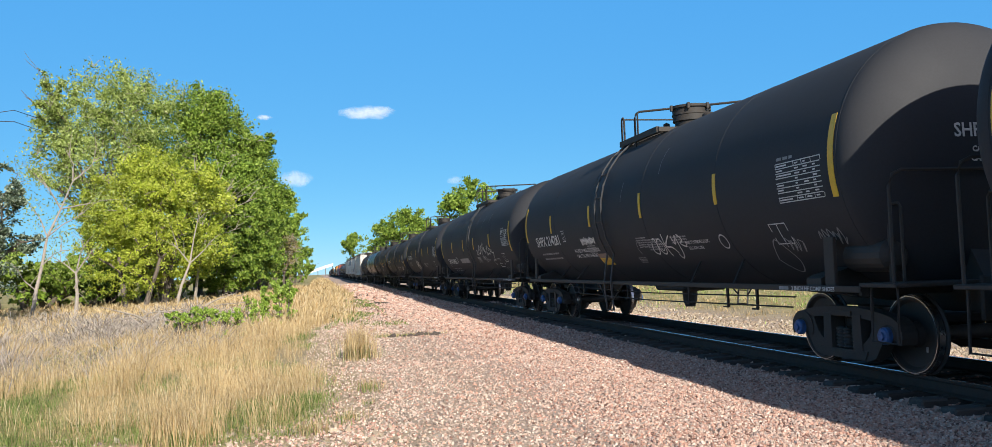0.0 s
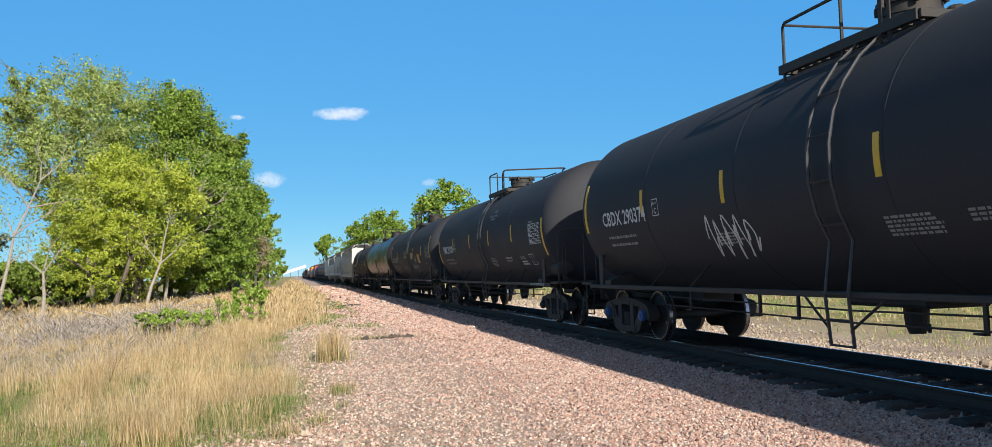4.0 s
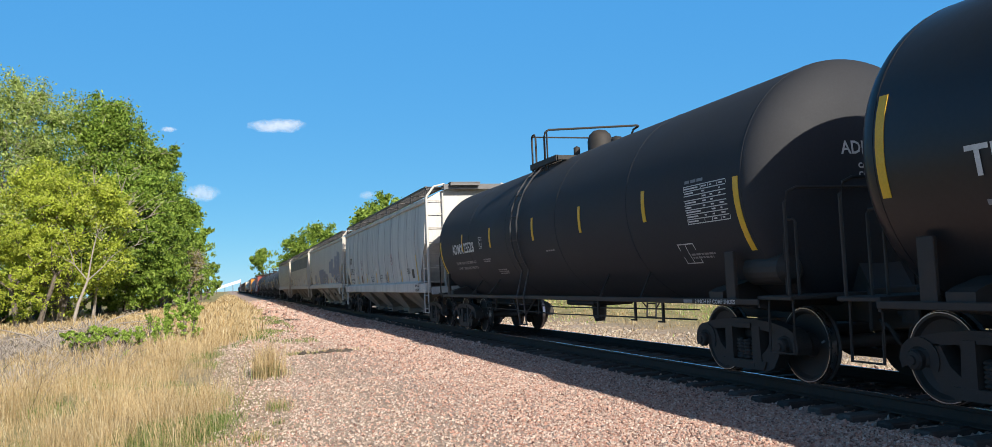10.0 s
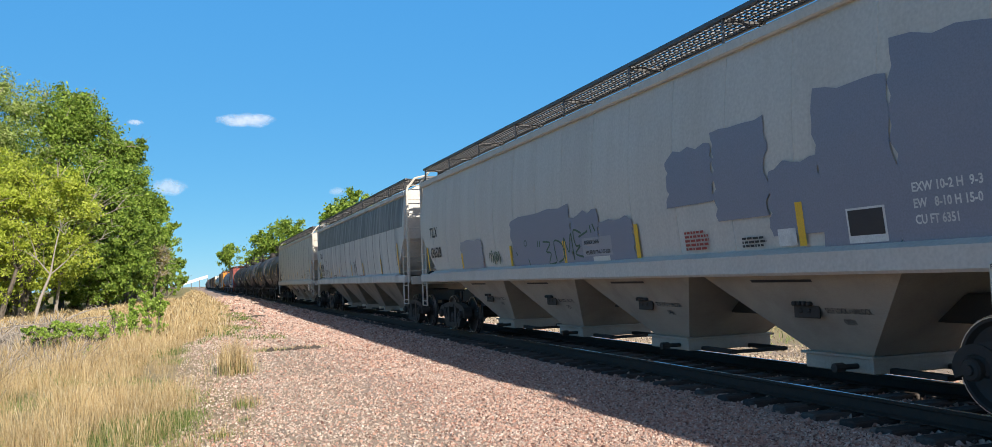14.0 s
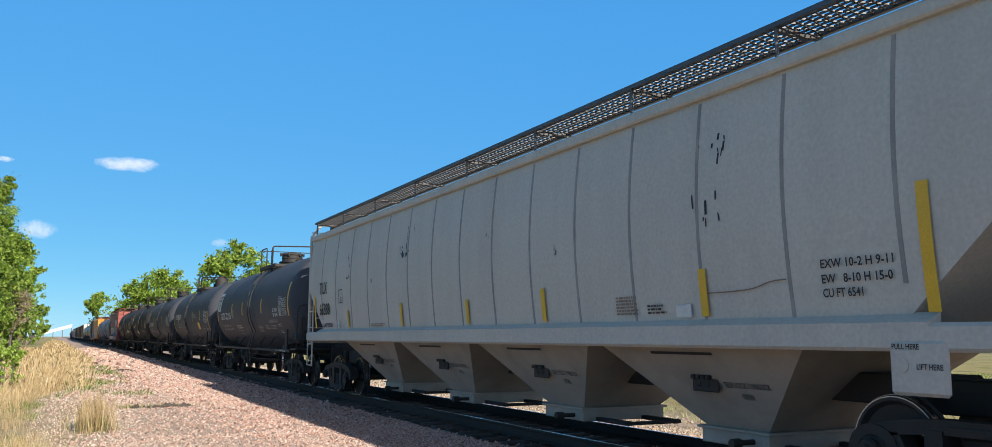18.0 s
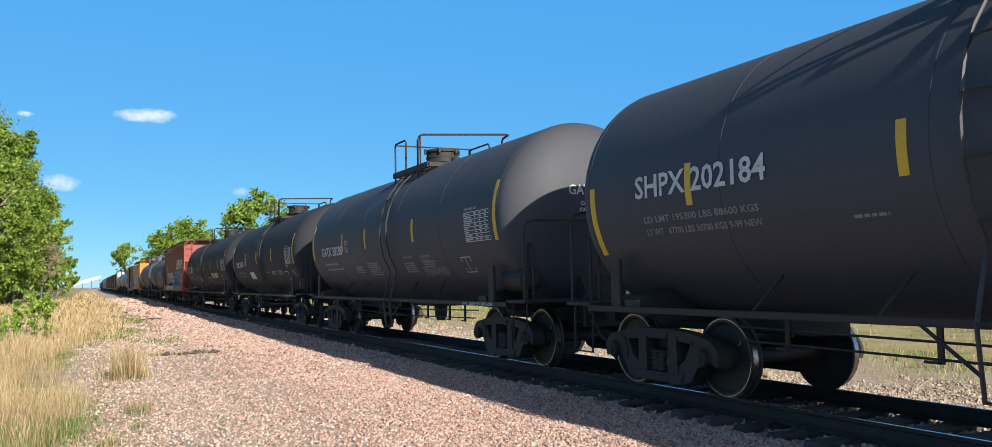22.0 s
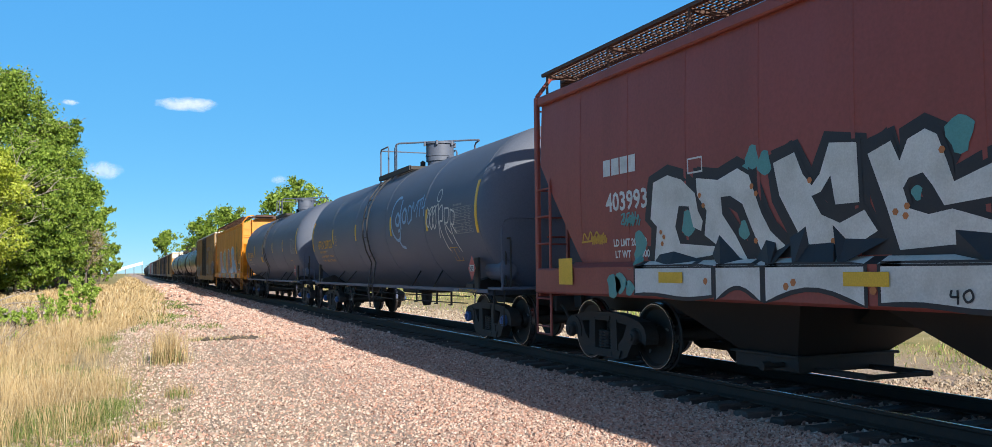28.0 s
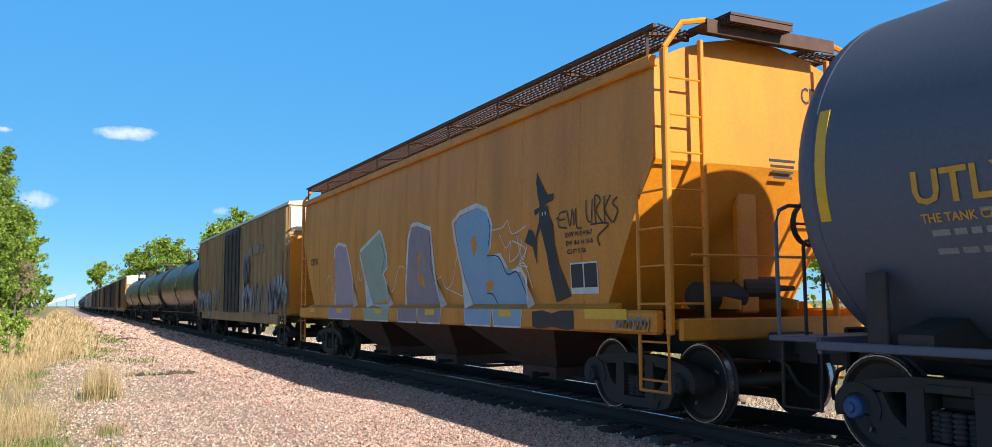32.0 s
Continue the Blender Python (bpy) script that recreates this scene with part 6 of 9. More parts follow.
def yellow_marks(key, spots, flat=None):
    s = Side(cars[key], None, flat or hop_side())
    for u, w0, w1 in spots:
        s.block("reflective_stripe", u - 0.055, u + 0.055, w0, w1, YELLOW, 0.013, "yellow reflective stripe")


# first grey hopper
rnd = random.Random(31)
s = hop_text("h1", "CRDX", "15755", -7.78, BLACKINK, 2.45, 0.40, 0.80, ("LD LMT 219200", "LT WT   66800"))
yellow_marks("h1", ((-8.0, 1.5, 2.2), (8.05, 1.45, 2.3), (-5.3, 1.45, 1.86), (-2.68, 1.42, 1.88), (-0.05, 1.42, 1.88), (2.6, 1.42, 1.88), (5.35, 1.42, 1.88)))
for u in (-3.95, 3.66):
    ring = lambda r, n=28: [(u + r * math.cos(2 * math.pi * i / n), 2.3 + r * math.sin(2 * math.pi * i / n)) for i in range(n)]
    s.paint("round_sign", [(ring(0.2), [tuple(range(28))])], WHITE, 0.006, "white round sign with a red ring")
    s.paint("sign_ring", [ribbon(ring(0.185) + ring(0.185)[:1], 0.035)], REDINK, 0.009)
    s.paint("sign_cross", [ribbon([(u - 0.1, 2.2), (u + 0.1, 2.4)], 0.03), ribbon([(u - 0.1, 2.4), (u + 0.1, 2.2)], 0.03)], BLACKINK, 0.009)
s.block("warning_plate", -4.32, -3.88, 1.5, 1.82, BROWNSIGN, 0.006, "faded brown warning plate")
s.bars(-4.28, 1.74, 0.36, 4, 0.04, BLACKINK, 3)
s.border(-6.55, -6.35, 2.12, 2.42, 0.02, BLACKINK)
s.block("data_plate", 7.15, 7.52, 1.56, 1.86, BLACKINK)
s.bars(6.4, 1.86, 0.6, 3, 0.04, BLACKINK, 8)
for i in range(40):
    a, b = rnd.uniform(-7.5, 7.5), rnd.uniform(1.6, 3.3)
    s.stroke("scuff_mark", [[(a, b), (a + rnd.uniform(-0.06, 0.06), b - rnd.uniform(0.01, 0.07))]], rnd.uniform(0.01, 0.03), BLACKINK)
s.tag(1.95, 1.5, 0.42, 0.34, BLACKINK, 61, 0.022)
s.stroke("graffiti_tag", [[(2.66, 1.7), (2.82, 1.62)], [(2.7, 1.5), (2.76, 1.4)]], 0.015, BLACKINK)
for i, t in enumerate(("DO NOT MOVE CAR", "WITH HATCHES OR", "GATES OPEN")):
    s.text(t, 0.73, 1.72 - 0.105 * i, 0.085, BLACKINK, (0.64, 0.6, 0.42)[i], 0.002)
s.text("EXTERIOR STRATHMORE", -1.56, 1.68, 0.07, BLACKINK, 0.78, 0.001)
s.bars(-1.45, 1.58, 0.6, 2, 0.04, BLACKINK, 62)
s.block("owner_plate", -0.36, 0.13, 1.96, 2.1, WHITE, 0.009, "small white owner plate")
s.block("owner_emblem", -0.32, -0.22, 1.99, 2.07, BLACKINK, 0.011)
s.bars(-0.18, 2.05, 0.26, 3, 0.02, BLACKINK, 63)
coat(cars["h1"], SEAMGRIME, ("side_seam",))
Side(cars["h1"], None, lambda z: 1.635).text("EMPTY LOAD", 8.0, 1.26, 0.11, BLACKINK, 0.6)
Side(cars["h1"], None, lambda z: 1.635).text("0 ADJ BLOCK", 8.0, 1.13, 0.11, BLACKINK, 0.6)
# second, tan-grey with painted-over patches
coat(cars["h2"], HOPTAN, ("hopper_body", "side_seam", "top_chord", "side_sill", "sill_ledge"))
tagged(cars["h2"], "tan-grey covered hopper with blue-grey painted-over patches")
s = hop_text("h2", "TILX", "636528", -8.6, BLACKINK, 2.45, 0.36)
for i, (u0, u1, w0, w1, m, slant) in enumerate(((-5.93, -4.35, 1.58, 2.23, PATCH_B, 0), (-2.5, 0.32, 1.5, 2.52, PATCH, 0.1), (0.32, 1.33, 1.5, 2.36, PATCH, 0.06), (1.33, 2.42, 1.5, 2.18, PATCH, 0), (3.44, 4.5, 2.2, 2.88, PATCH, 0), (4.5, 5.5, 1.95, 3.02, PATCH, 0.1),
                                                (5.5, 6.35, 1.72, 2.46, PATCH, 0), (6.3, 7.3, 1.56, 3.12, PATCH, 0), (7.3, 8.7, 1.56, 3.3, PATCH, -0.25))):
    s.ragged("paint_patch", u0, u1, w0, w1, m, 0.010 + 0.0005 * (i % 2), i, slant)
s.tag(-3.95, 1.7, 0.7, 0.26, DARKGREEN, 71, 0.025)
s.tag(-5.7, 1.6, 1.4, 0.16, PINKRED, 74, 0.012)
s.tag(-2.1, 1.72, 0.85, 0.24, DARKGREEN, 72, 0.025)
s.paint("graffiti_tag", [ribbon([(-1.77 + 0.07 * math.cos(a * math.pi / 6), 1.99 + 0.05 * math.sin(a * math.pi / 6)) for a in range(13)], 0.02)], DARKGREEN, 0.014)
s.stroke("graffiti_tag", [[(-1.7, 1.7), (-1.64, 1.55), (-1.63, 1.42)], [(-2.3, 1.84), (-2.24, 1.78)], [(-1.16, 2.0), (-1.2, 1.9)], [(-1.06, 2.0), (-1.1, 1.9)],
                          [(-0.92, 1.98), (-0.6, 1.94), (-0.8, 1.8), (-0.6, 1.76), (-0.72, 1.58), (-0.4, 1.6)], [(-0.38, 1.62), (-0.42, 1.96), (-0.1, 1.9), (-0.06, 1.68), (-0.3, 1.6)], [(-0.02, 1.6), (0.0, 2.0), (0.16, 1.75), (0.3, 2.06), (0.34, 1.62)],
                          [(0.7, 2.04), (0.42, 2.1), (0.45, 1.86), (0.62, 1.84), (0.42, 1.72), (0.7, 1.66)], [(0.6, 1.98), (0.95, 2.06)], [(1.04, 2.14), (1.08, 2.02)], [(1.14, 2.16), (1.22, 2.04)]], 0.032, DARKGREEN, 0.014, "dark green marker letters")
s.block("lining_panel", 0.7, 1.72, 1.66, 1.95, PATCH_B, 0.0125, "paler panel behind the lining notice")
s.text("INTERIOR LINING", 0.78, 1.85, 0.085, BLACKINK, 0.53, 0.002, lift=0.015)
s.bars(0.79, 1.78, 0.5, 1, 0.05, BLACKINK, 75)
s.text("APPLIED BY TRA-O 07-2020", 0.79, 1.69, 0.085, BLACKINK, 0.86, 0.002, lift=0.015)
s.block("notice_plate", 1.05, 1.62, 1.51, 1.65, BOXWHITE, 0.0135)
for w, t, k in ((2.0, "EXW 10-2 H  9-3", 0.72), (1.86, "EW   8-10 H 15-0", 0.70), (1.72, "CU FT 6351", 0.45)):
    s.text(t, 7.45, w, 0.11, WHITE, k, 0.003, lift=0.014)
s.block("data_plate", 6.63, 7.12, 1.59, 1.92, WHITE, 0.014)
s.block("data_plate", 6.655, 7.095, 1.66, 1.90, BLACKINK, 0.017)
s.block("data_plate", 5.59, 5.88, 1.61, 1.79, WHITE, 0.014)
s.bars(3.74, 1.84, 0.55, 5, 0.03, REDINK, 4)
s.bars(4.93, 1.71, 0.45, 3, 0.025, BLACKINK, 5)
yellow_marks("h2", ((-8.9, 1.6, 2.2), (-5.87, 1.6, 1.95), (-2.61, 1.58, 1.98), (-0.02, 1.58, 1.95), (2.51, 1.58, 2.06), (5.97, 1.6, 2.05), (8.6, 1.6, 2.5)))
# third, pale with a dark streaked upper band
coat(cars["h3"], HOPGREY, ("hopper_body", "side_seam", "top_chord", "side_sill", "sill_ledge"))
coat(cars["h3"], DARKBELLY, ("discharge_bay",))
coat(cars["h3"], SEAMGRIME, ("side_seam",))
coat(cars["h4"], SEAMGRIME, ("side_seam",))
tagged(cars["h3"], "pale grey covered hopper with a dark streaked upper band")
s = hop_text("h3", "TILX", "648338", -8.45, BLACKINK, 2.53, 0.34, 0.76, ("LD LMT 215900", "LT WT   70100"))
s.block("weathered_band", -9.3, 9.3, 2.96, 3.86, SOOT, 0.0095, "dark streaked band of weathered paint", n=12)
for u in (-6.23, -2.6, 1.6):
    s.text("DO NOT HAMMER, USE VIBRATORS", u, 1.57, 0.085, REDINK, 1.2, 0.001)
s.bars(-4.5, 1.66, 0.9, 3, 0.022, BLACKINK, 84)
s.tag(0.7, 1.75, 0.6, 0.45, BLACKINK, 81, 0.02)
s.tag(-6.85, 1.72, 1.0, 0.3, BLACKINK, 82, 0.014)
s.tag(-8.3, 1.9, 0.85, 0.1, BLACKINK, 83, 0.012)
s.border(-6.7, -6.44, 2.14, 2.38, 0.02, BLACKINK)
s.text("C", -6.62, 2.17, 0.13, BLACKINK, 0.09, 0.004)
yellow_marks("h3", ((-8.5, 1.58, 2.4), (-5.2, 1.58, 2.02), (-2.84, 1.58, 2.01), (0.25, 1.6, 2.05), (2.7, 1.6, 2.06), (5.97, 1.6, 2.1), (8.6, 1.58, 2.5)))
# fourth, cream
s = hop_text("h4", "TILX", "66388", -8.50, BLACKINK, 2.46, 0.40, 0.66, ("LD LMT 215300", "LT  WT   70700"))
s.border(-6.85, -6.55, 2.18, 2.5, 0.02, BLACKINK)
yellow_marks("h4", ((-8.9, 1.62, 2.4), (-6.15, 1.62, 2.0), (-2.75, 1.62, 2.05), (0.25, 1.62, 2.0), (2.7, 1.62, 2.06), (5.97, 1.62, 2.1), (8.55, 1.6, 2.6)))
s.bars(-4.6, 1.66, 0.9, 2, 0.022, BROWNSIGN, 6)
rnd = random.Random(12)
for u0, w0 in ((-6.1, 3.0), (-6.15, 2.75), (-2.8, 3.05), (-2.5, 3.1), (1.0, 2.9), (3.0, 2.5), (-4.5, 2.6)):
    for i in range(3):
        a, b = u0 + rnd.uniform(0, 0.12), w0 + rnd.uniform(0, 0.12)
        s.stroke("scuff_mark", [[(a, b), (a + rnd.uniform(-0.05, 0.05), b - rnd.uniform(0.01, 0.08))]], rnd.uniform(0.01, 0.025), BLACKINK)
for w, t, k in ((2.0, "EXW 10-2 H 9-11", 0.74), (1.87, "EW   8-10 H 15-0", 0.72), (1.75, "CU FT 6541", 0.42)):
    s.text(t, 7.5, w, 0.105, BLACKINK, k, 0.002)
for i in range(14):
    a = 5.75 + rnd.uniform(0, 0.75)
    b = rnd.choice((2.75, 3.3)) + rnd.uniform(-0.15, 0.2)
    s.stroke("scuff_mark", [[(a, b), (a + rnd.uniform(-0.02, 0.02), b - rnd.uniform(0.03, 0.16))]], rnd.uniform(0.012, 0.035), BLACKINK)
s.stroke("rust_crack", [[(6.0, 1.85), (6.6, 1.86), (6.9, 1.92), (7.1, 1.93)]], 0.012, BROWNSIGN)
s.block("notice_plate", 5.5, 5.75, 1.62, 1.75, WHITE, 0.01)
s.block("notice_plate", -7.02, -6.86, 1.6, 1.76, WHITE, 0.01)
s.text("C", -6.74, 2.22, 0.15, BLACKINK, 0.1, 0.004)
for u, w, r in ((-2.66, 2.99, 0.05), (-2.63, 2.96, 0.06), (-2.46, 2.96, 0.04), (-2.4, 2.98, 0.025), (-2.32, 3.02, 0.02), (-2.68, 3.12, 0.025), (-6.16, 3.2, 0.03), (-6.22, 2.74, 0.03), (-6.15, 2.72, 0.025)):
    s.paint("scuff_mark", [([(u + r * (0.7 + 0.5 * rnd.random()) * math.cos(i * math.pi / 5), w + r * (0.7 + 0.6 * rnd.random()) * math.sin(i * math.pi / 5)) for i in range(10)], [tuple(range(10))])], BLACKINK, 0.007)
s.stroke("scuff_mark", [[(-2.8, 3.0), (-2.66, 2.99)], [(-2.46, 3.1), (-2.45, 2.94)], [(-6.17, 3.32), (-6.15, 3.1)], [(-2.45, 3.5), (-2.44, 3.15)], [(-2.13, 3.5), (-2.12, 3.35)]], 0.014, BLACKINK)
s.bars(4.4, 1.85, 0.45, 6, 0.022, BROWNSIGN, 44)
s.bars(5.0, 1.74, 0.35, 3, 0.022, BLACKINK, 45)
for key in ("h2", "h4"):
    pad = part("jacking_pad", Mesher().box((-1.62, -8.45, 1.18), (0.06, 0.5, 0.42), 0.03).lathe([(-1.66, 0), (-1.66, 0.06), (-1.645, 0.06), (-1.645, 0)], "x", 14, (0, -8.32, 1.2)), HOPCREAM, cars[key], "pale jacking plate below the sill")
    Side(cars[key], None, lambda z: 1.653).text("PULL HERE", 8.24, 1.32, 0.06, BLACKINK, 0.24, 0.001)
    Side(cars[key], None, lambda z: 1.653).text("LIFT HERE", 8.45, 1.17, 0.06, BLACKINK, 0.22, 0.001)
for o in list(cars["h4"].children) + list(cars["h2"].children):
    if o.name.split(".")[0] == "discharge_bay":
        yc = sum(v.co.y for v in o.data.vertices) / len(o.data.vertices)
        n = Vector((-(1.42 - 0.62), 0, 0)).normalized()
        lean = math.atan2(1.42 - 0.62, 1.30 + 0.12 - 0.36)

        def on_bay(u, w, lift=0.01):
            k = (1.30 + 0.12 - w) / (1.42 - 0.36)
            return (-(1.42 - 0.80 * k) - lift, yc - u, w)
        mb = Mesher()
        for a, b in ((-0.16, 0.98), (-0.08, 0.98), (0.0, 0.98), (0.08, 0.98), (-0.12, 0.9), (0.02, 0.9)):
            mb.box(on_bay(a, b, 0.03), (0.06, 0.06, 0.05), 0.01)
        mb.box(on_bay(-0.03, 0.94, 0.0), (0.03, 0.42, 0.24), 0.01)
        part("gear_box", mb, FRAME, o, "gate gear on the bay")
        pts, fs = glyphs("SELF LOCK / UNLOCK", 0.085, 0.001, 0.8)
        part("bay_lettering", Mesher().add([on_bay(0.25 + a, 0.88 + b) for a, b in pts], fs), BLACKINK, o)
        pts, fs = glyphs("OPEN", 0.085, 0.001, 0.8)
        part("bay_lettering", Mesher().add([on_bay(0.42 + a, 0.76 + b) for a, b in pts], fs), BLACKINK, o)
        part("bay_lettering", Mesher().add([on_bay(u, w) for u, w in ((-0.7, 1.22), (0.35, 1.22), (0.35, 1.25), (-0.7, 1.25))], [(0, 1, 2, 3)]), BLACKINK, o)

# ---- red hopper ----
RED_SIDE = lambda z: side_x(z, 1.40, 4.0, 1.50, 0.04) if z > 1.40 else 1.632
s = Side(cars["b"], None, RED_SIDE)
for a, b in ((-5.62, -5.44), (-5.41, -5.22), (-5.19, -5.01), (-4.98, -4.82)):      # small emblem, as plain blocks
    s.block("emblem_bar", a, b, 2.62, 2.84, WHITE)
s.text("403993", -5.57, 2.15, 0.34, WHITE, 1.0, 0.008, name="car_number")
s.text("LD LMT 200200", -5.42, 1.68, 0.13, WHITE, 0.80)
s.text("LT WT   62800", -5.39, 1.53, 0.13, WHITE, 0.82)
s.border(-3.72, -3.44, 2.46, 2.64, 0.02, WHITE)
for k in range(4):      # slanted company emblem, as plain blocks
    u = 2.28 + 1.02 * k
    s.paint("emblem_block", [([(u, 2.81), (u + 0.86, 2.80), (u + 1.06, 3.21), (u + 0.22, 3.22)], [(0, 1, 2, 3)])], WHITE, 0.006, "slanted white emblem block")
s.paint("emblem_sweep", [([(2.1, 2.53), (6.1, 2.66), (6.15, 2.72), (2.2, 2.74)], [(0, 1, 2, 3)])], WHITE, 0.006, "white sweep below the emblem")
for u, wd, h in ((-6.55, 0.42, 0.3), (-3.95, 0.48, 0.1), (-1.07, 0.5, 0.1), (1.1, 0.5, 0.1), (4.47, 0.6, 0.12), (6.3, 0.45, 0.12)):
    Side(cars["b"], None, lambda z: 1.634).block("reflective_stripe", u - wd / 2, u + wd / 2, 1.24 - h / 4, 1.24 + h, YELLOW, 0.018, "yellow reflective block", 1)


def sprayed(side, outline, fill, edge, width, lift=0.0, name="graffiti_letter", label=""):
    """A filled letter with a thick line round it."""
    loop = outline + outline[:2]
    side.paint("graffiti_outline", [ribbon(loop, width)], edge, 0.005 + lift)
    return side.paint(name, [(outline, [tuple(range(len(outline)))])], fill, 0.0075 + lift, label)


# silver piece with dark outline
SILVER_PIECE = (
    [(-4.51, 1.99), (-4.42, 2.43), (-4.12, 2.49), (-3.84, 2.41), (-3.59, 2.23), (-3.55, 2.03), (-3.47, 1.91), (-3.51, 1.8), (-3.65, 1.85), (-3.72, 2.09), (-3.91, 2.11), (-4.0, 1.87), (-3.92, 1.67), (-3.27, 1.62), (-3.17, 1.54), (-4.05, 1.46), (-4.47, 1.48), (-4.38, 1.89)],
    [(-3.56, 2.4), (-3.17, 2.34), (-2.84, 2.43), (-2.66, 2.34), (-2.57, 2.11), (-2.5, 1.94), (-2.38, 1.75), (-2.18, 1.6), (-2.3, 1.51), (-2.54, 1.57), (-2.66, 1.8), (-2.78, 2.05), (-2.97, 2.15), (-3.13, 2.15), (-3.12, 1.96), (-2.92, 1.73), (-2.74, 1.46), (-3.0, 1.45), (-3.27, 1.65), (-3.45, 1.75), (-3.39, 2.02), (-3.55, 2.2)],
    [(-2.29, 2.42), (-1.99, 2.49), (-1.89, 2.27), (-1.78, 2.15), (-1.67, 2.25), (-1.54, 2.52), (-1.22, 2.48), (-1.22, 1.95), (-1.50, 1.95), (-1.54, 2.22), (-1.67, 2.08), (-1.79, 2.05), (-1.68, 1.87), (-1.46, 1.78), (-1.17, 1.88), (-1.04, 1.69), (-1.40, 1.52), (-1.53, 1.66), (-1.50, 1.5), (-1.91, 1.49), (-2.0, 1.73), (-2.22, 2.09)],
    [(-1.10, 2.36), (-0.85, 2.44), (-0.77, 2.26), (-0.68, 2.43), (-0.51, 2.49), (-0.4, 2.43), (-0.32, 2.2), (-0.27, 2.04), (0.04, 2.14), (0.3, 2.22), (0.38, 2.1), (0.3, 1.92), (-0.37, 1.86), (-0.46, 2.02), (-0.55, 2.14), (-0.69, 2.11), (-0.75, 2.03), (-0.7, 1.86), (-0.52, 1.80), (-0.3, 1.83), (0.1, 1.7), (0.5, 1.56), (0.1, 1.5), (-0.31, 1.55), (-0.82, 1.52), (-0.93, 1.89)])
red_sill = Side(cars["b"], None, lambda z: 1.633)
s.block("graffiti_shade", -4.62, 0.6, 1.485, 1.66, BLACKINK, 0.0038, "black graffiti shadow")
ledge = Side(cars["b"], None, lambda z: 1.638 - (z - 1.405) / 0.08 * 0.155)
for a, b in ((-4.6, -3.62), (-3.5, -2.6), (-2.5, -1.1), (-0.95, 0.5)):
    ledge.block("graffiti_letter", a, b, 1.405, 1.485, SILVER, 0.004, "silver graffiti foot on the ledge", 1)
for a, b in ((-4.72, -4.6), (-3.62, -3.5), (-2.6, -2.5), (-1.1, -0.95), (0.5, 0.62)):
    ledge.block("graffiti_shade", a, b, 1.405, 1.485, BLACKINK, 0.004, "", 1)
for k, outline in enumerate(SILVER_PIECE):
    s.paint("graffiti_shade", [ribbon(outline + outline[:2], 0.26)], BLACKINK, 0.0042, "black graffiti shadow")
for k, outline in enumerate(SILVER_PIECE):
    sprayed(s, outline, SILVER, BLACKINK, 0.10, 0.0008 * k + 0.001, label="silver graffiti letter with a black line")
for a, b, lo in ((-4.72, -3.2, 1.08), (-3.12, -2.42, 1.05), (-2.34, -1.1, 1.05), (-0.92, 0.55, 1.08)):
    n = 7
    top = [(a + (b - a) * i / n, 1.385) for i in range(n + 1)]
    low = [(a + (b - a) * i / n, lo + (0.15 * math.sin(math.pi * i / n) if lo < 1.07 else 0.02 * math.sin(7 * i / n))) for i in range(n, -1, -1)]
    sprayed(red_sill, top + low, SILVER, BLACKINK, 0.09, label="silver graffiti foot on the sill")
for u, w, r in ((-5.25, 1.16, 0.16), (-5.08, 1.2, 0.14), (-4.86, 1.14, 0.1)):
    red_sill.paint("graffiti_splash", [([(u + r * math.cos(k) * (1 + 0.3 * math.sin(3 * k + u)), w + r * math.sin(k)) for k in [i * math.pi / 6 for i in range(12)]], [tuple(range(12))])], TEAL, 0.006, "teal graffiti splash")
for u, w, r in ((-4.78, 1.7, 0.13), (-4.84, 1.5, 0.1), (-2.6, 2.52, 0.1), (-2.42, 2.44, 0.1), (-2.72, 2.36, 0.08), (-1.95, 2.05, 0.07), (-0.2, 2.4, 0.12), (-1.4, 2.05, 0.06), (-3.75, 1.9, 0.12), (-2.78, 1.78, 0.08), (-0.62, 1.98, 0.05), (0.2, 1.8, 0.1)):
    s.paint("graffiti_splash", [([(u + r * math.cos(k) * (1 + 0.3 * math.sin(3 * k + u)), w + r * 1.3 * math.sin(k)) for k in [i * math.pi / 6 for i in range(12)]], [tuple(range(12))])], TEAL, 0.0062, "teal graffiti splash")
for u, w in ((-4.3, 1.82), (-4.24, 1.76), (-4.28, 1.68), (-3.5, 2.2), (-3.44, 2.08), (-2.62, 2.22), (-2.56, 2.14), (-2.6, 1.66), (-1.55, 1.62), (-1.48, 1.66), (-1.42, 1.58), (-1.8, 2.2), (-0.36, 2.3), (-0.84, 1.84), (-0.74, 1.8), (-0.72, 1.88)):
    s.paint("graffiti_dot", [([(u + 0.032 * math.cos(i), w + 0.032 * math.sin(i)) for i in range(6)], [tuple(range(6))])], ORANGE, 0.0135, "orange sprayed dot")
for u, w in ((-3.3, 1.24), (-2.05, 1.2), (-1.95, 1.24), (-1.0, 1.18), (0.2, 1.28), (0.26, 1.18)):
    red_sill.paint("graffiti_dot", [([(u + 0.04 * math.cos(i), w + 0.04 * math.sin(i)) for i in range(6)], [tuple(range(6))])], ORANGE, 0.010, "orange sprayed dot")
red_sill.border(-4.5, -3.3, 1.09, 1.2, 0.012, DIMWHITE, "sill_plate")
s.stroke("graffiti_tag", [[(-6.25, 1.78), (-6.2, 1.88), (-6.1, 1.8), (-6.02, 1.9), (-5.95, 1.8), (-5.85, 1.89), (-5.75, 1.8), (-5.66, 1.87)], [(-6.28, 1.76), (-5.64, 1.79)]], 0.028, GOLD, 0.007, "small gold graffiti scrawl")
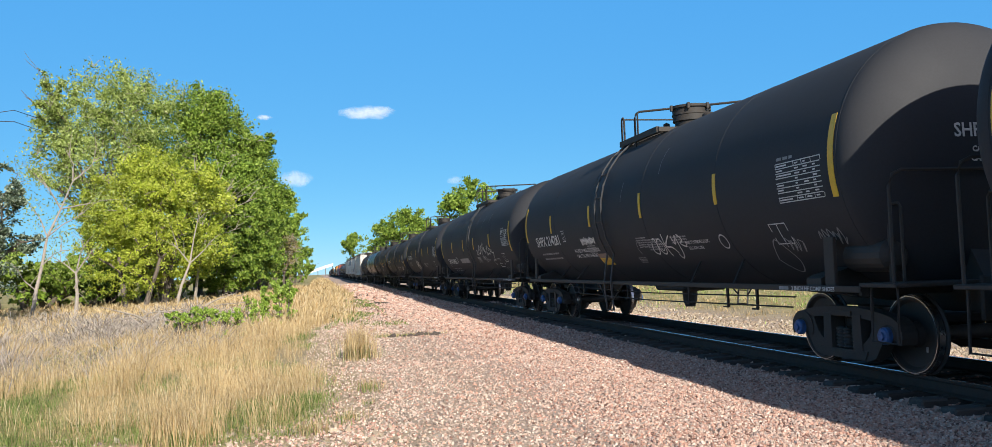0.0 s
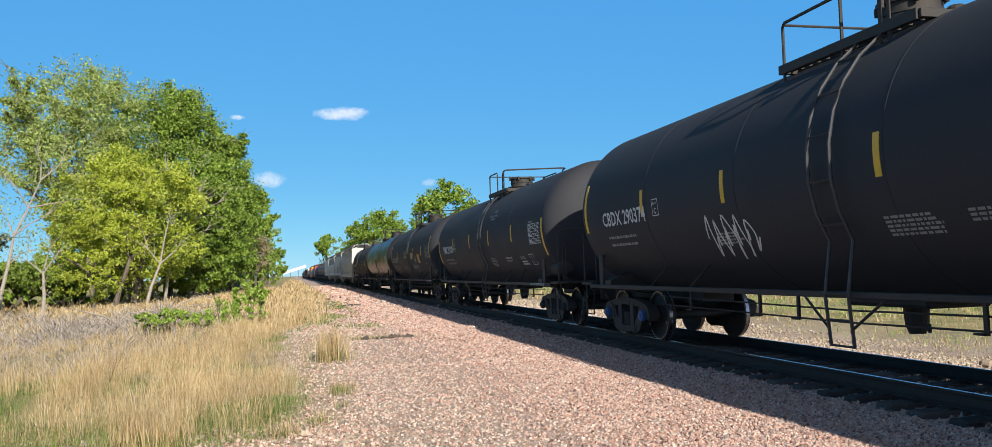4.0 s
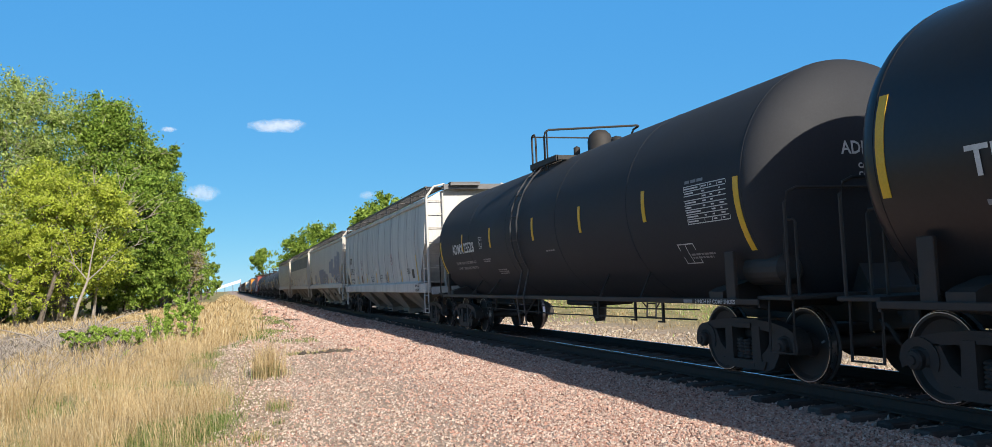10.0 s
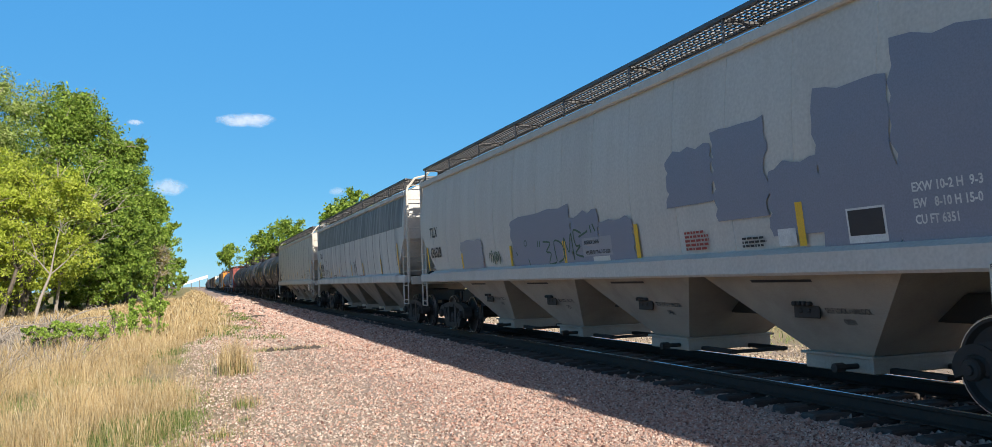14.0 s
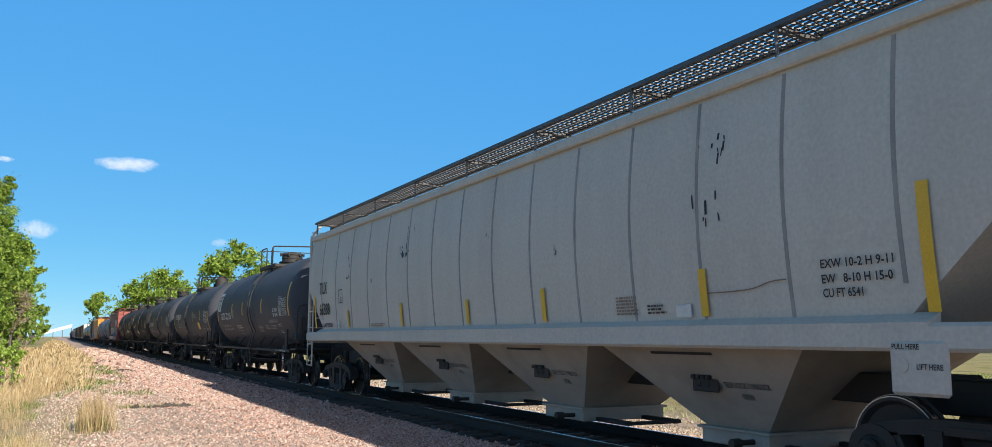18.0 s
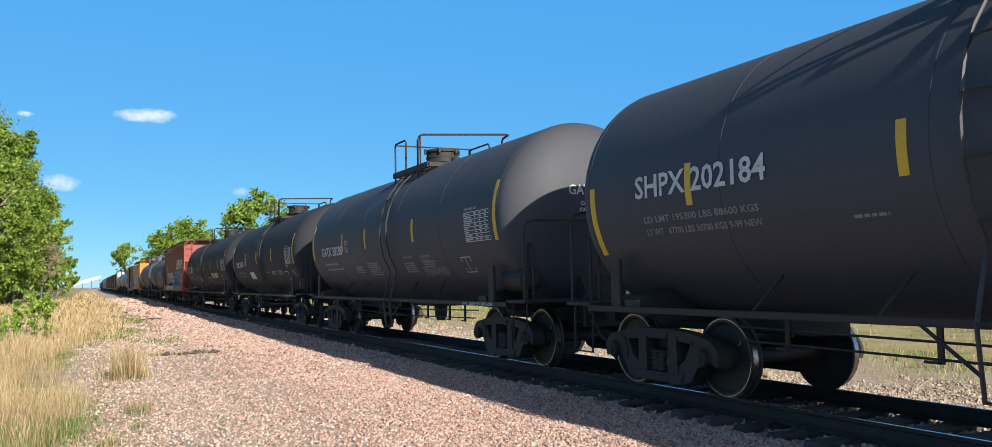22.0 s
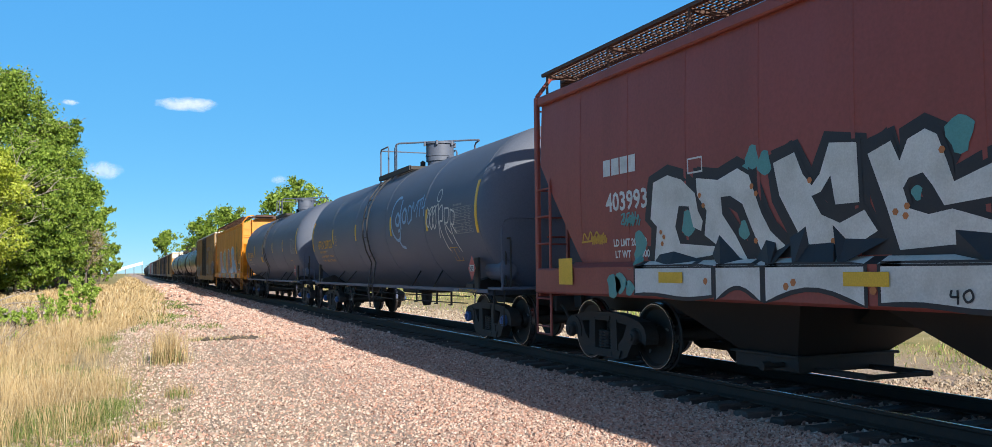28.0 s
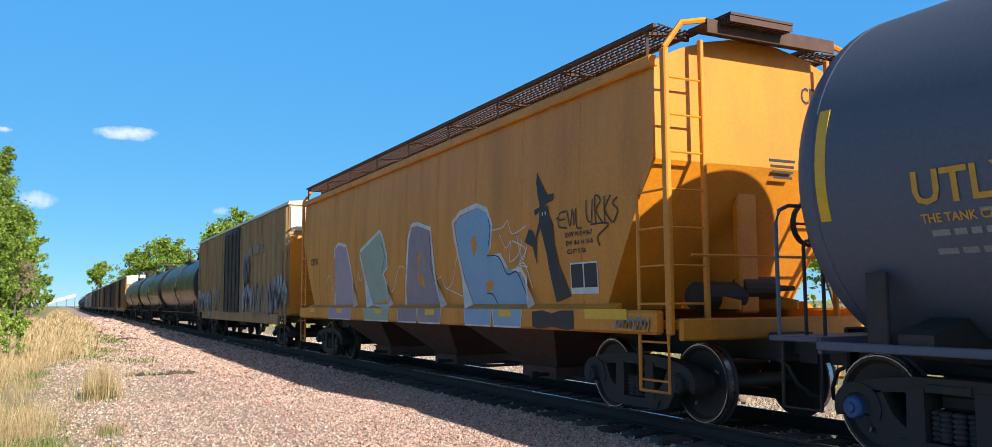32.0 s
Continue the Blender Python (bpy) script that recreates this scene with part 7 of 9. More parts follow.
s.stroke("graffiti_tag", [[(-5.2, 2.08), (-5.1, 2.09), (-5.2, 1.97), (-5.09, 1.97)], [(-4.98, 2.1), (-5.06, 2.08), (-5.05, 1.98), (-4.97, 1.99)], [(-4.93, 1.98), (-4.92, 2.1), (-4.87, 2.0), (-4.85, 2.11)]], 0.022, TEAL, 0.007, "small teal graffiti letters")
red_sill.stroke("graffiti_tag", [[(-0.24, 1.2), (-0.25, 1.15), (-0.18, 1.15)], [(-0.19, 1.2), (-0.19, 1.09)], [(-0.13, 1.18), (-0.08, 1.2), (-0.06, 1.14), (-0.11, 1.11), (-0.14, 1.15), (-0.13, 1.18)]], 0.02, BLACKINK, 0.014, "small black sprayed figures")
red_sill.border(-0.4, 0.5, 1.09, 1.2, 0.012, DIMWHITE, "sill_plate")
red_sill.tag(-0.05, 1.1, 0.3, 0.1, BLACKINK, 96, 0.025)
# navy piece with white edges
NAVY_PIECE = (([(0.6, 2.31), (1.35, 2.37), (1.85, 2.36), (1.87, 2.02), (1.84, 1.80), (1.96, 1.82), (1.98, 1.49), (1.2, 1.47), (0.73, 1.75)], [(1.01, 2.05), (1.66, 2.07), (1.64, 1.82), (1.21, 1.80)]),
              ([(1.93, 2.35), (2.86, 2.35), (3.0, 1.9), (3.14, 1.49), (2.08, 1.48), (1.99, 1.79)], [(2.14, 1.97), (2.68, 1.98), (2.72, 1.69), (2.26, 1.69)]),
              ([(2.94, 2.3), (3.15, 2.3), (3.24, 2.0), (3.46, 2.26), (3.56, 1.68), (3.64, 1.47), (3.22, 1.47)], None),
              ([(3.62, 2.34), (3.88, 2.34), (4.12, 1.95), (4.27, 2.38), (4.68, 2.37), (4.72, 2.0), (4.92, 2.33), (4.96, 1.49), (4.65, 1.49), (4.53, 1.66), (4.4, 1.5), (3.95, 1.48), (3.78, 1.85)], None),
              ([(5.02, 2.34), (5.6, 2.34), (5.86, 2.1), (5.8, 1.62), (5.6, 1.48), (5.05, 1.49)], [(5.2, 2.1), (5.58, 2.08), (5.58, 1.9), (5.2, 1.9)]))
for outline, hole in NAVY_PIECE:
    s.paint("graffiti_shade", [ribbon(outline + outline[:2], 0.24)], NAVY, 0.0042, "dark navy graffiti shadow")
for outline, hole in NAVY_PIECE:
    sprayed(s, outline, NAVY, WHITE, 0.05, 0.002, label="navy graffiti letter with white edges")
    if hole:
        s.paint("graffiti_outline", [ribbon(hole + hole[:2], 0.05)], WHITE, 0.011)
        s.paint("letter_hole", [(hole, [tuple(range(len(hole)))])], HOPRED, 0.0125)
for a, b in ((0.62, 1.28), (1.32, 1.94), (2.02, 2.6), (2.72, 3.2), (3.3, 3.72), (3.86, 4.95), (5.06, 5.5)):
    sprayed(red_sill, [(a, 1.37), (b, 1.37), (b + 0.02, 1.06), (a + 0.03, 1.06)], NAVY, DIMWHITE, 0.04, label="navy graffiti foot on the sill")
s.block("data_plate", 5.2, 5.7, 1.72, 2.1, WHITE, 0.011)
s.block("data_plate", 5.24, 5.66, 1.82, 2.06, BLACKINK, 0.013)
s.tag(6.0, 2.0, 0.6, 0.25, GOLD, 91, 0.03)
s.tag(6.1, 1.7, 0.4, 0.2, GOLD, 92, 0.03)
Side(cars["b"], None, lambda z: 1.634).tag(5.5, 1.14, 1.3, 0.22, DIMWHITE, 93, 0.03)
s.tag(-6.0, 1.75, 0.4, 0.1, GOLD, 94, 0.03)
for u in (-5.15, -5.0):
    s.tag(u, 1.95, 0.25, 0.12, TEAL, 95, 0.02)

# ---- yellow hopper ----
YEL_SIDE = lambda z: side_x(z, 1.30, 4.12, 1.50, 0.05) if z > 1.31 else 1.632
s = Side(cars["y"], None, YEL_SIDE)


def sliced(outline, n=14):
    """The outline's area in level strips, so that it follows the bulge of the side."""
    lo, hi = min(p[1] for p in outline) + 1e-4, max(p[1] for p in outline) - 1e-4
    pts = []
    for k in range(n + 1):
        w = lo + (hi - lo) * k / n
        cut = [a[0] + (b[0] - a[0]) * (w - a[1]) / (b[1] - a[1]) for a, b in zip(outline, outline[1:] + outline[:1]) if (a[1] - w) * (b[1] - w) < 0]
        pts += [(min(cut), w), (max(cut), w)]
    return pts, [(2 * k, 2 * k + 1, 2 * k + 3, 2 * k + 2) for k in range(n)]


def block_letter(outline, hole, fill, feet):
    us = [p[0] for p in outline]
    c = (sum(us) / len(us), sum(p[1] for p in outline) / len(outline))
    grown = [(c[0] + (u - c[0]) * 1.08, c[1] + (w - c[1]) * 1.05) for u, w in outline]
    s.paint("graffiti_edge", [ribbon(grown + grown[:1], 0.08)], WHITE, 0.006)
    s.paint("graffiti_letter", [sliced(outline)], fill, 0.0075, "pale painted block letter")
    if hole:
        s.paint("letter_hole", [(hole, [tuple(range(len(hole)))])], HOPYEL, 0.009)
    base = Side(cars["y"], None, lambda z: 1.632)
    for a, b in feet:
        base.paint("graffiti_edge", [ribbon([(a, 1.3), (a + 0.03, 1.06), (b - 0.03, 1.06), (b, 1.3)], 0.05)], WHITE, 0.0055)
        base.paint("graffiti_foot", [([(a, 1.3), (a + 0.03, 1.06), (b - 0.03, 1.06), (b, 1.3)], [(0, 1, 2, 3)])], fill, 0.007)


block_letter([(-4.82, 1.37), (-4.74, 2.68), (-4.48, 2.79), (-3.88, 2.71), (-3.68, 2.41), (-3.43, 1.91), (-3.12, 1.37)], None, LAVENDER, ((-5.03, -3.2),))
block_letter([(-2.01, 1.37), (-2.44, 1.95), (-2.73, 2.43), (-2.73, 2.53), (-1.5, 2.86), (-1.35, 2.74), (-1.12, 2.35), (-1.1, 2.13), (-1.34, 2.01), (-1.15, 1.79), (-0.81, 1.38)], None, MINT, ((-2.27, -0.71),))
block_letter([(0.0, 1.37), (0.07, 1.94), (0.2, 2.58), (0.36, 2.83), (0.58, 2.84), (1.23, 2.7), (1.3, 2.28), (1.37, 1.9), (1.85, 1.37)], [(0.63, 2.26), (0.77, 2.37), (0.95, 1.69), (0.63, 1.75)], PLUM, ((-0.2, 0.81), (0.86, 1.92)))
block_letter([(2.99, 1.37), (2.68, 1.85), (2.44, 2.43), (2.35, 2.72), (2.63, 2.85), (3.22, 2.91), (3.55, 2.81), (3.71, 2.58), (3.65, 2.25), (3.54, 2.09), (3.96, 2.11), (4.21, 1.85), (4.54, 1.89), (4.68, 1.75), (4.9, 1.37)], [(2.96, 2.39), (3.1, 2.49), (3.21, 2.32), (3.09, 2.11)], SKYBLUE, ((2.89, 3.86), (3.92, 4.82)))
s.paint("letter_hole", [([(3.45, 1.71), (3.69, 1.74), (3.74, 1.61), (3.53, 1.56)], [(0, 1, 2, 3)])], HOPYEL, 0.009)
s.stroke("letter_shade", [[(3.56, 2.12), (3.95, 2.08), (4.2, 1.82), (4.5, 1.84), (4.66, 1.66), (4.84, 1.38)], [(3.62, 2.7), (3.68, 2.5), (3.6, 2.26)], [(1.22, 2.6), (1.28, 2.3), (1.24, 2.2), (1.34, 1.9), (1.76, 1.4)], [(-1.4, 2.66), (-1.2, 2.36), (-1.4, 2.02)], [(3.5, 1.54), (3.7, 1.52), (3.85, 1.38)]], 0.022, BLACKINK, 0.009, "thin black shading line")
s.stroke("graffiti_spark", [[(-3.2, 1.6), (-2.95, 2.1), (-2.85, 1.9), (-2.6, 2.0)], [(-5.6, 1.9), (-5.2, 2.1), (-5.0, 1.7), (-4.85, 1.9)], [(-1.15, 1.95), (-0.9, 1.65), (-0.7, 1.7), (-0.35, 2.1), (0.0, 2.05)], [(1.4, 1.75), (1.7, 1.85), (1.9, 1.65), (2.2, 1.75), (2.4, 2.15), (2.5, 2.2)], [(1.9, 1.65), (2.6, 1.5)],
                            [(3.75, 2.5), (4.1, 2.52), (4.27, 2.6), (4.41, 2.4), (4.83, 2.48)], [(4.0, 2.42), (4.2, 2.2), (4.36, 2.3), (4.3, 2.0), (4.6, 2.1), (4.7, 2.3)], [(4.4, 2.3), (4.8, 2.15), (4.6, 1.95), (4.85, 1.9)], [(4.55, 2.36), (4.7, 2.0), (4.85, 2.2)], [(4.5, 1.9), (4.75, 1.95), (4.95, 1.6)]], 0.018, WHITE, 0.008, "thin white painted lightning")
# tall dark painted shape with a pointed top
s.paint("graffiti_figure", [([(5.24, 2.71), (5.45, 2.71), (5.48, 2.58), (5.59, 2.44), (5.61, 2.17), (5.71, 1.88), (5.98, 1.47), (5.78, 1.43), (5.59, 1.39), (5.5, 1.64), (5.43, 1.89), (5.39, 2.06), (5.25, 2.41), (5.14, 2.29), (5.11, 1.92), (5.01, 2.17), (4.78, 2.25), (4.92, 2.43), (5.01, 2.4), (5.1, 2.29), (5.21, 2.52)], [tuple(range(21))]),
                            ([(5.16, 3.22), (5.24, 3.09), (5.45, 2.85), (5.61, 2.86), (5.6, 2.77), (5.45, 2.75), (5.32, 2.68), (5.1, 2.6), (5.08, 2.68), (5.24, 2.71), (5.18, 2.88), (5.14, 3.06)], [tuple(range(12))])], BLACKINK, 0.008, "tall black painted shape with a pointed top")
s.paint("figure_eye", [([(u, 2.63), (u + 0.03, 2.63), (u + 0.025, 2.58), (u + 0.005, 2.58)], [(0, 1, 2, 3)]) for u in (5.3, 5.38)], WHITE, 0.011)
Side(cars["y"], None, lambda z: 1.632).paint("graffiti_foot", [([(5.12, 1.27), (5.42, 1.29), (5.66, 1.25), (5.9, 1.29), (6.2, 1.29), (6.21, 1.06), (6.04, 1.04), (5.66, 1.07), (5.33, 1.04), (5.14, 1.06)], [tuple(range(10))])], BLACKINK, 0.006, "black painted feet of the shape")
s.stroke("marker_tag", [[(5.95, 2.58), (5.76, 2.56), (5.74, 2.4), (5.94, 2.36)], [(5.75, 2.48), (5.9, 2.48)], [(5.96, 2.56), (6.02, 2.38), (6.08, 2.6)], [(6.12, 2.56), (6.11, 2.38)], [(6.17, 2.6), (6.18, 2.36), (6.3, 2.34)], [(5.68, 2.5), (5.72, 2.52)],
                        [(6.42, 2.68), (6.42, 2.46), (6.52, 2.4), (6.56, 2.68)], [(6.62, 2.36), (6.62, 2.7), (6.74, 2.64), (6.64, 2.52), (6.78, 2.36)], [(6.82, 2.68), (6.82, 2.36)], [(6.96, 2.68), (6.83, 2.52), (6.98, 2.34)], [(7.1, 2.64), (7.0, 2.58), (7.1, 2.48), (7.0, 2.34)], [(6.5, 2.36), (6.9, 2.34), (6.66, 2.2), (6.7, 2.08)]], 0.022, BLACKINK, 0.009, "black marker tag")
s.text("EXW 10-8 H 8-7", 5.89, 2.24, 0.085, BLACKINK, 0.64, 0.002)
s.text("CU FT 5150", 5.92, 2.02, 0.085, BLACKINK, 0.45, 0.002)
s.text("EW  8-6 H 15-0", 5.9, 2.13, 0.085, BLACKINK, 0.64, 0.002)
s.block("data_plate", 5.98, 6.62, 1.5, 1.9, WHITE, 0.008)
s.block("data_plate", 6.0, 6.28, 1.58, 1.88, BLACKINK, 0.010)
s.block("data_plate", 6.31, 6.6, 1.58, 1.88, BLACKINK, 0.010)
s.text("CEFX", -7.05, 2.4, 0.24, BLACKINK, 0.75)
ys = Side(cars["y"], None, lambda z: 1.632)
for u in (-6.5, -4.1, -1.33, 1.43, 4.31):
    ys.block("reflective_stripe", u - 0.21, u + 0.21, 1.19, 1.29, YELLOW, 0.009, "yellow reflective block", 1)
ys.block("reflective_stripe", 6.47, 7.36, 1.19, 1.31, YELLOW, 0.009, "yellow reflective block", 1)
ys.tag(7.1, 1.1, 0.7, 0.14, DIMWHITE, 103, 0.02)
pts, fs = glyphs("CEFX", 0.3, 0.004, 0.85)
part("end_lettering", Mesher().add([(0.75 + a * 0.8, -7.806, 3.85 + b) for a, b in pts], fs), BLACKINK, cars["y"])
for i in range(4):
    part("end_stencil", Mesher().box((0.1 + 0.3, -7.806, 3.1 - 0.07 * i), (0.42 - 0.04 * i, 0.004, 0.03)), BLACKINK, cars["y"])

# ---- boxcar graffiti ----
s = Side(cars["x"], None, lambda z: 1.55)
for k, (u, w, m) in enumerate(((-8.6, 1.2, SKYBLUE), (-6.6, 1.15, SKYBLUE), (-4.4, 1.3, DIMWHITE), (2.4, 1.3, SKYBLUE), (4.2, 1.2, DIMWHITE), (6.4, 1.25, NAVY), (7.6, 1.4, SKYBLUE))):
    s.tag(u, w, 1.7, 0.9, m, 110 + k, 0.10)
s.tag(2.5, 2.3, 1.0, 0.9, NAVY, 121, 0.12)
s.bars(3.0, 3.1, 3.2, 1, 0.32, BROWNSIGN, 5)
for k in range(6):
    c = cars["far_box", k]
    if k not in (0, 3):
        coat(c, BOXBROWN, ("boxcar_body", "side_rib", "side_sill"))
        tagged(c, "brown ribbed boxcar far down the track")
    else:
        tagged(c, "tan ribbed boxcar with a white roof far down the track")
for k in range(3):
    coat(cars["far_tank", k], GLOSS)
    for u in (-4.4, -1.35, 1.6, 4.5):
        part("reflective_stripe", arc_strip(1.585, 2.42, -u - 0.05, -u + 0.05, 2.13, 2.59), YELLOW, cars["far_tank", k], "short yellow reflective stripe")
for k in range(3):
    if k != 1:
        coat(cars["far_hop", k], HOPDARK, ("hopper_body", "side_seam", "top_chord", "side_sill"))
        tagged(cars["far_hop", k], "dark grey covered hopper far down the track")


# ---- trees ----
def polar(az, dist):
    """A place on the ground by its bearing (degrees to the right of the track's direction) and distance."""
    return dist * math.sin(radians(az)), dist * math.cos(radians(az))


BARK = paint("grey_bark", (0.16, 0.13, 0.10), 0.9, amount=0.6, dirt=(0.07, 0.055, 0.045), scale=3, stretch=(3, 3, 0.5), bump=0.4)
DEADWOOD = paint("bleached_dead_wood", (0.38, 0.33, 0.28), 0.9, amount=0.4, dirt=(0.2, 0.17, 0.15), scale=4, bump=0.2)
LEAF_DEEP = island_mat("deep_green_leaves", [(0.08, 0.145, 0.018), (0.15, 0.24, 0.03), (0.23, 0.33, 0.045), (0.33, 0.43, 0.09)], 0.6, 0.3, 0.3, 0.45)
LEAF_LIME = island_mat("yellow_green_leaves", [(0.25, 0.31, 0.03), (0.35, 0.42, 0.04), (0.43, 0.49, 0.06), (0.52, 0.55, 0.12)], 0.6, 0.3, 0.35, 0.5)
LEAF_SAGE = island_mat("olive_grey_leaves", [(0.15, 0.21, 0.04), (0.24, 0.31, 0.065), (0.33, 0.41, 0.11), (0.45, 0.50, 0.20)], 0.6, 0.3, 0.32, 0.5)
LEAF_OLIVE = island_mat("budding_tan_leaves", [(0.20, 0.17, 0.06), (0.30, 0.25, 0.11), (0.27, 0.28, 0.09)], 0.7, 0.3, 0.3)
LEAF_SILVER = island_mat("silver_green_leaves", [(0.03, 0.05, 0.025), (0.10, 0.14, 0.08), (0.34, 0.40, 0.30)], 0.65, 0.3, 0.2)
LEAF_BUSH = island_mat("fresh_bush_leaves", [(0.15, 0.25, 0.03), (0.29, 0.42, 0.06), (0.46, 0.58, 0.14)], 0.5, 0.4, 0.4)


def flat_mesh(name, V, F, material):
    me = bpy.data.meshes.new(name)
    me.from_pydata(V.tolist() if hasattr(V, "tolist") else V, [], F.tolist() if hasattr(F, "tolist") else F)
    me.materials.append(material)
    return me


def leaf_mesh(name, centres, size, rng, material, droop=0.0):
    """Small pointed leaves, one quad each, turned at random."""
    n = len(centres)
    a = rng.normal(size=(n, 3))
    a[:, 2] -= droop
    a /= np.linalg.norm(a, axis=1)[:, None]
    b = rng.normal(size=(n, 3))
    b -= (b * a).sum(1)[:, None] * a
    b /= np.linalg.norm(b, axis=1)[:, None]
    s = size * rng.uniform(0.6, 1.35, (n, 1))
    V = np.empty((n, 4, 3))
    V[:, 0] = centres - a * s
    V[:, 1] = centres + b * s * 0.5 - a * s * 0.1
    V[:, 2] = centres + a * s
    V[:, 3] = centres - b * s * 0.5 - a * s * 0.1
    F = np.arange(4 * n).reshape(n, 4)
    return flat_mesh(name, V.reshape(-1, 3), F, material)


def grow(rnd, mb, tips, p, d, length, r, depth, spread, up):
    """One limb and what branches from it."""
    pts, rad = [p], [r]
    q, e = p.copy(), d.copy()
    for i in range(4):
        e = (e + Vector((rnd.gauss(0, 0.13), rnd.gauss(0, 0.13), rnd.gauss(0, 0.08) + up * 0.08))).normalized()
        q = q + e * length / 4
        pts.append(q)
        rad.append(r * (1 - 0.45 * (i + 1) / 4))
        if depth <= 2 and i >= 1:
            tips.append((q.copy(), length * 0.30))
    mb.tube(pts, rad, 7 if r > 0.1 else 5, False)
    if depth == 0:
        tips.append((q.copy(), length * 0.5))
        return
    for k in range(rnd.randint(3, 4)):
        at = rnd.choice((2, 3, 4, 4))
        ang = rnd.uniform(0, 2 * math.pi)
        side = Vector((math.cos(ang), math.sin(ang), 0))
        nd = (e * (1 - spread * 0.5) + side * spread + Vector((0, 0, up * 0.25))).normalized()
        grow(rnd, mb, tips, pts[at], nd, length * rnd.uniform(0.58, 0.78), rad[at] * 0.68, depth - 1, spread, up)


def tree(seed, x, y, height, width, leaf, material, label, leaves=9000, spread=0.75, up=0.5, trunks=1, bark=None, low=0.12, name="tree", category="tree", bare=0, fill=True, depth=3, group="", clump=150, puff=0.72):
    rnd, rng = random.Random(seed), np.random.default_rng(seed)
    z = ground_z(x, y) - 0.1
    t = thing(name, label, category, group, Matrix.Translation((x, y, z)))
    mb, tips = Mesher(), []
    for k in range(trunks):
        lean = Vector((rnd.gauss(0, 0.12), rnd.gauss(0, 0.12), 1)).normalized()
        if trunks > 1:
            lean = Vector((math.cos(2.4 * k) * 0.35, math.sin(2.4 * k) * 0.35, 1)).normalized()
        base = Vector((rnd.gauss(0, 0.25 * (trunks > 1)), rnd.gauss(0, 0.25 * (trunks > 1)), 0))
        grow(rnd, mb, tips, base, lean, height * 0.36, height * 0.018 + 0.04, depth, spread, up)
    P = np.array([p for p, s in tips])
    S = np.array([s for p, s in tips])
    # bring the limbs to the tree's true height and breadth
    kz = height * 0.97 / max(P[:, 2].max(), 1e-3)
    kx = width * 0.5 / max(np.percentile(np.hypot(P[:, 0], P[:, 1]), 92), 1e-3)
    mb.v = [(a * kx, b * kx, c * kz) for a, b, c in mb.v]
    P = P * np.array([kx, kx, kz])
    keep = P[:, 2] > height * low
    P, S = P[keep], S[keep]
    inside = np.hypot(P[:, 0], P[:, 1]) / (width * 0.55)
    lift_ = (P[:, 2] - height * 0.5) / (height * 0.52)
    keep = inside ** 2 + np.maximum(lift_, 0) ** 2 < 1.1
    P, S = P[keep], S[keep]
    # clumps that fill the crown's outline down to its skirt
    k = max(12, int(leaves / clump)) if fill else 0
    q = rng.normal(size=(k, 3))
    q /= np.linalg.norm(q, axis=1)[:, None]
    q *= rng.uniform(0.45, 1.0, (k, 1)) ** 0.5
    mid_z, half_z = height * (0.5 + low * 0.5), height * (0.47 - low * 0.45)
    E = np.stack([q[:, 0] * width * 0.47, q[:, 1] * width * 0.47, mid_z + q[:, 2] * half_z], 1)
    P = np.concatenate([P, E])
    S = np.concatenate([S, np.full(k, height * 0.075)])
    part("trunk", mb, bark or BARK, t, "forked grey trunk and limbs")
    if bare:
        tw = Mesher()
        pick = [i for i in range(len(P)) if rnd.random() < bare]
        for i in pick:
            p = Vector(P[i])
            for j in range(3):
                d = Vector((rnd.gauss(0, 1), rnd.gauss(0, 1), rnd.gauss(0.5, 0.6))).normalized() * rnd.uniform(0.5, 1.6)
                tw.tube([p, p + d * 0.5 + Vector((0, 0, 0.1)), p + d], [0.03, 0.02, 0.008], 4, False)
        tagged(part("bare_twig", tw, DEADWOOD, t, "bleached leafless twigs"), kind="stuff")
    i = rng.integers(0, len(P), leaves)
    rad = np.minimum(S[i], height * 0.08) * min(1.2, kx * 0.5 + 0.5)
    g = rng.normal(size=(leaves, 3)) * (rad[:, None] * np.array([0.40, 0.40, 0.30]) * puff)
    C = P[i] + g
    C[:, 2] = np.maximum(C[:, 2], height * low * 0.8)
    part("crown", leaf_mesh("crown", C, leaf, rng, material, 0.4), material, t, "loose crown of small leaves")
    return t


def put_tree(seed, az, dist, height, width, leaf, material, label, **k):
    x, y = polar(az, dist)
    return tree(seed, x, y, height, width, leaf, material, label, **k)


BELT = "tree belt beside the track"
DEEP = "tall deep-green cottonwood in full leaf behind dry grass"
put_tree(11, -13.3, 84, 22.5, 12, 0.13, LEAF_SAGE, "tall olive-green cottonwood with bare twigs in its top", low=0.30, leaves=26000, bare=0.2, group=BELT)
put_tree(12, -10.8, 90, 23.5, 13, 0.13, LEAF_SAGE, "tall olive-green cottonwood with bare twigs in its top", leaves=36000, bare=0.16, group=BELT)
put_tree(13, -7.7, 92, 22.5, 13, 0.15, LEAF_DEEP, DEEP, leaves=52000, bare=0.16, group=BELT)
put_tree(14, -4.9, 100, 19.0, 11, 0.15, LEAF_DEEP, DEEP, leaves=52000, low=0.03, group=BELT)
put_tree(15, -6.0, 84, 14.0, 10, 0.15, LEAF_DEEP, DEEP, leaves=52000, bare=0.14, low=0.03, group=BELT)
put_tree(16, -3.6, 118, 17.0, 10, 0.24, LEAF_DEEP, DEEP, leaves=16000, low=0.03, group=BELT)
put_tree(17, -2.9, 150, 18.0, 10, 0.28, LEAF_DEEP, DEEP, leaves=13000, low=0.03, group=BELT)
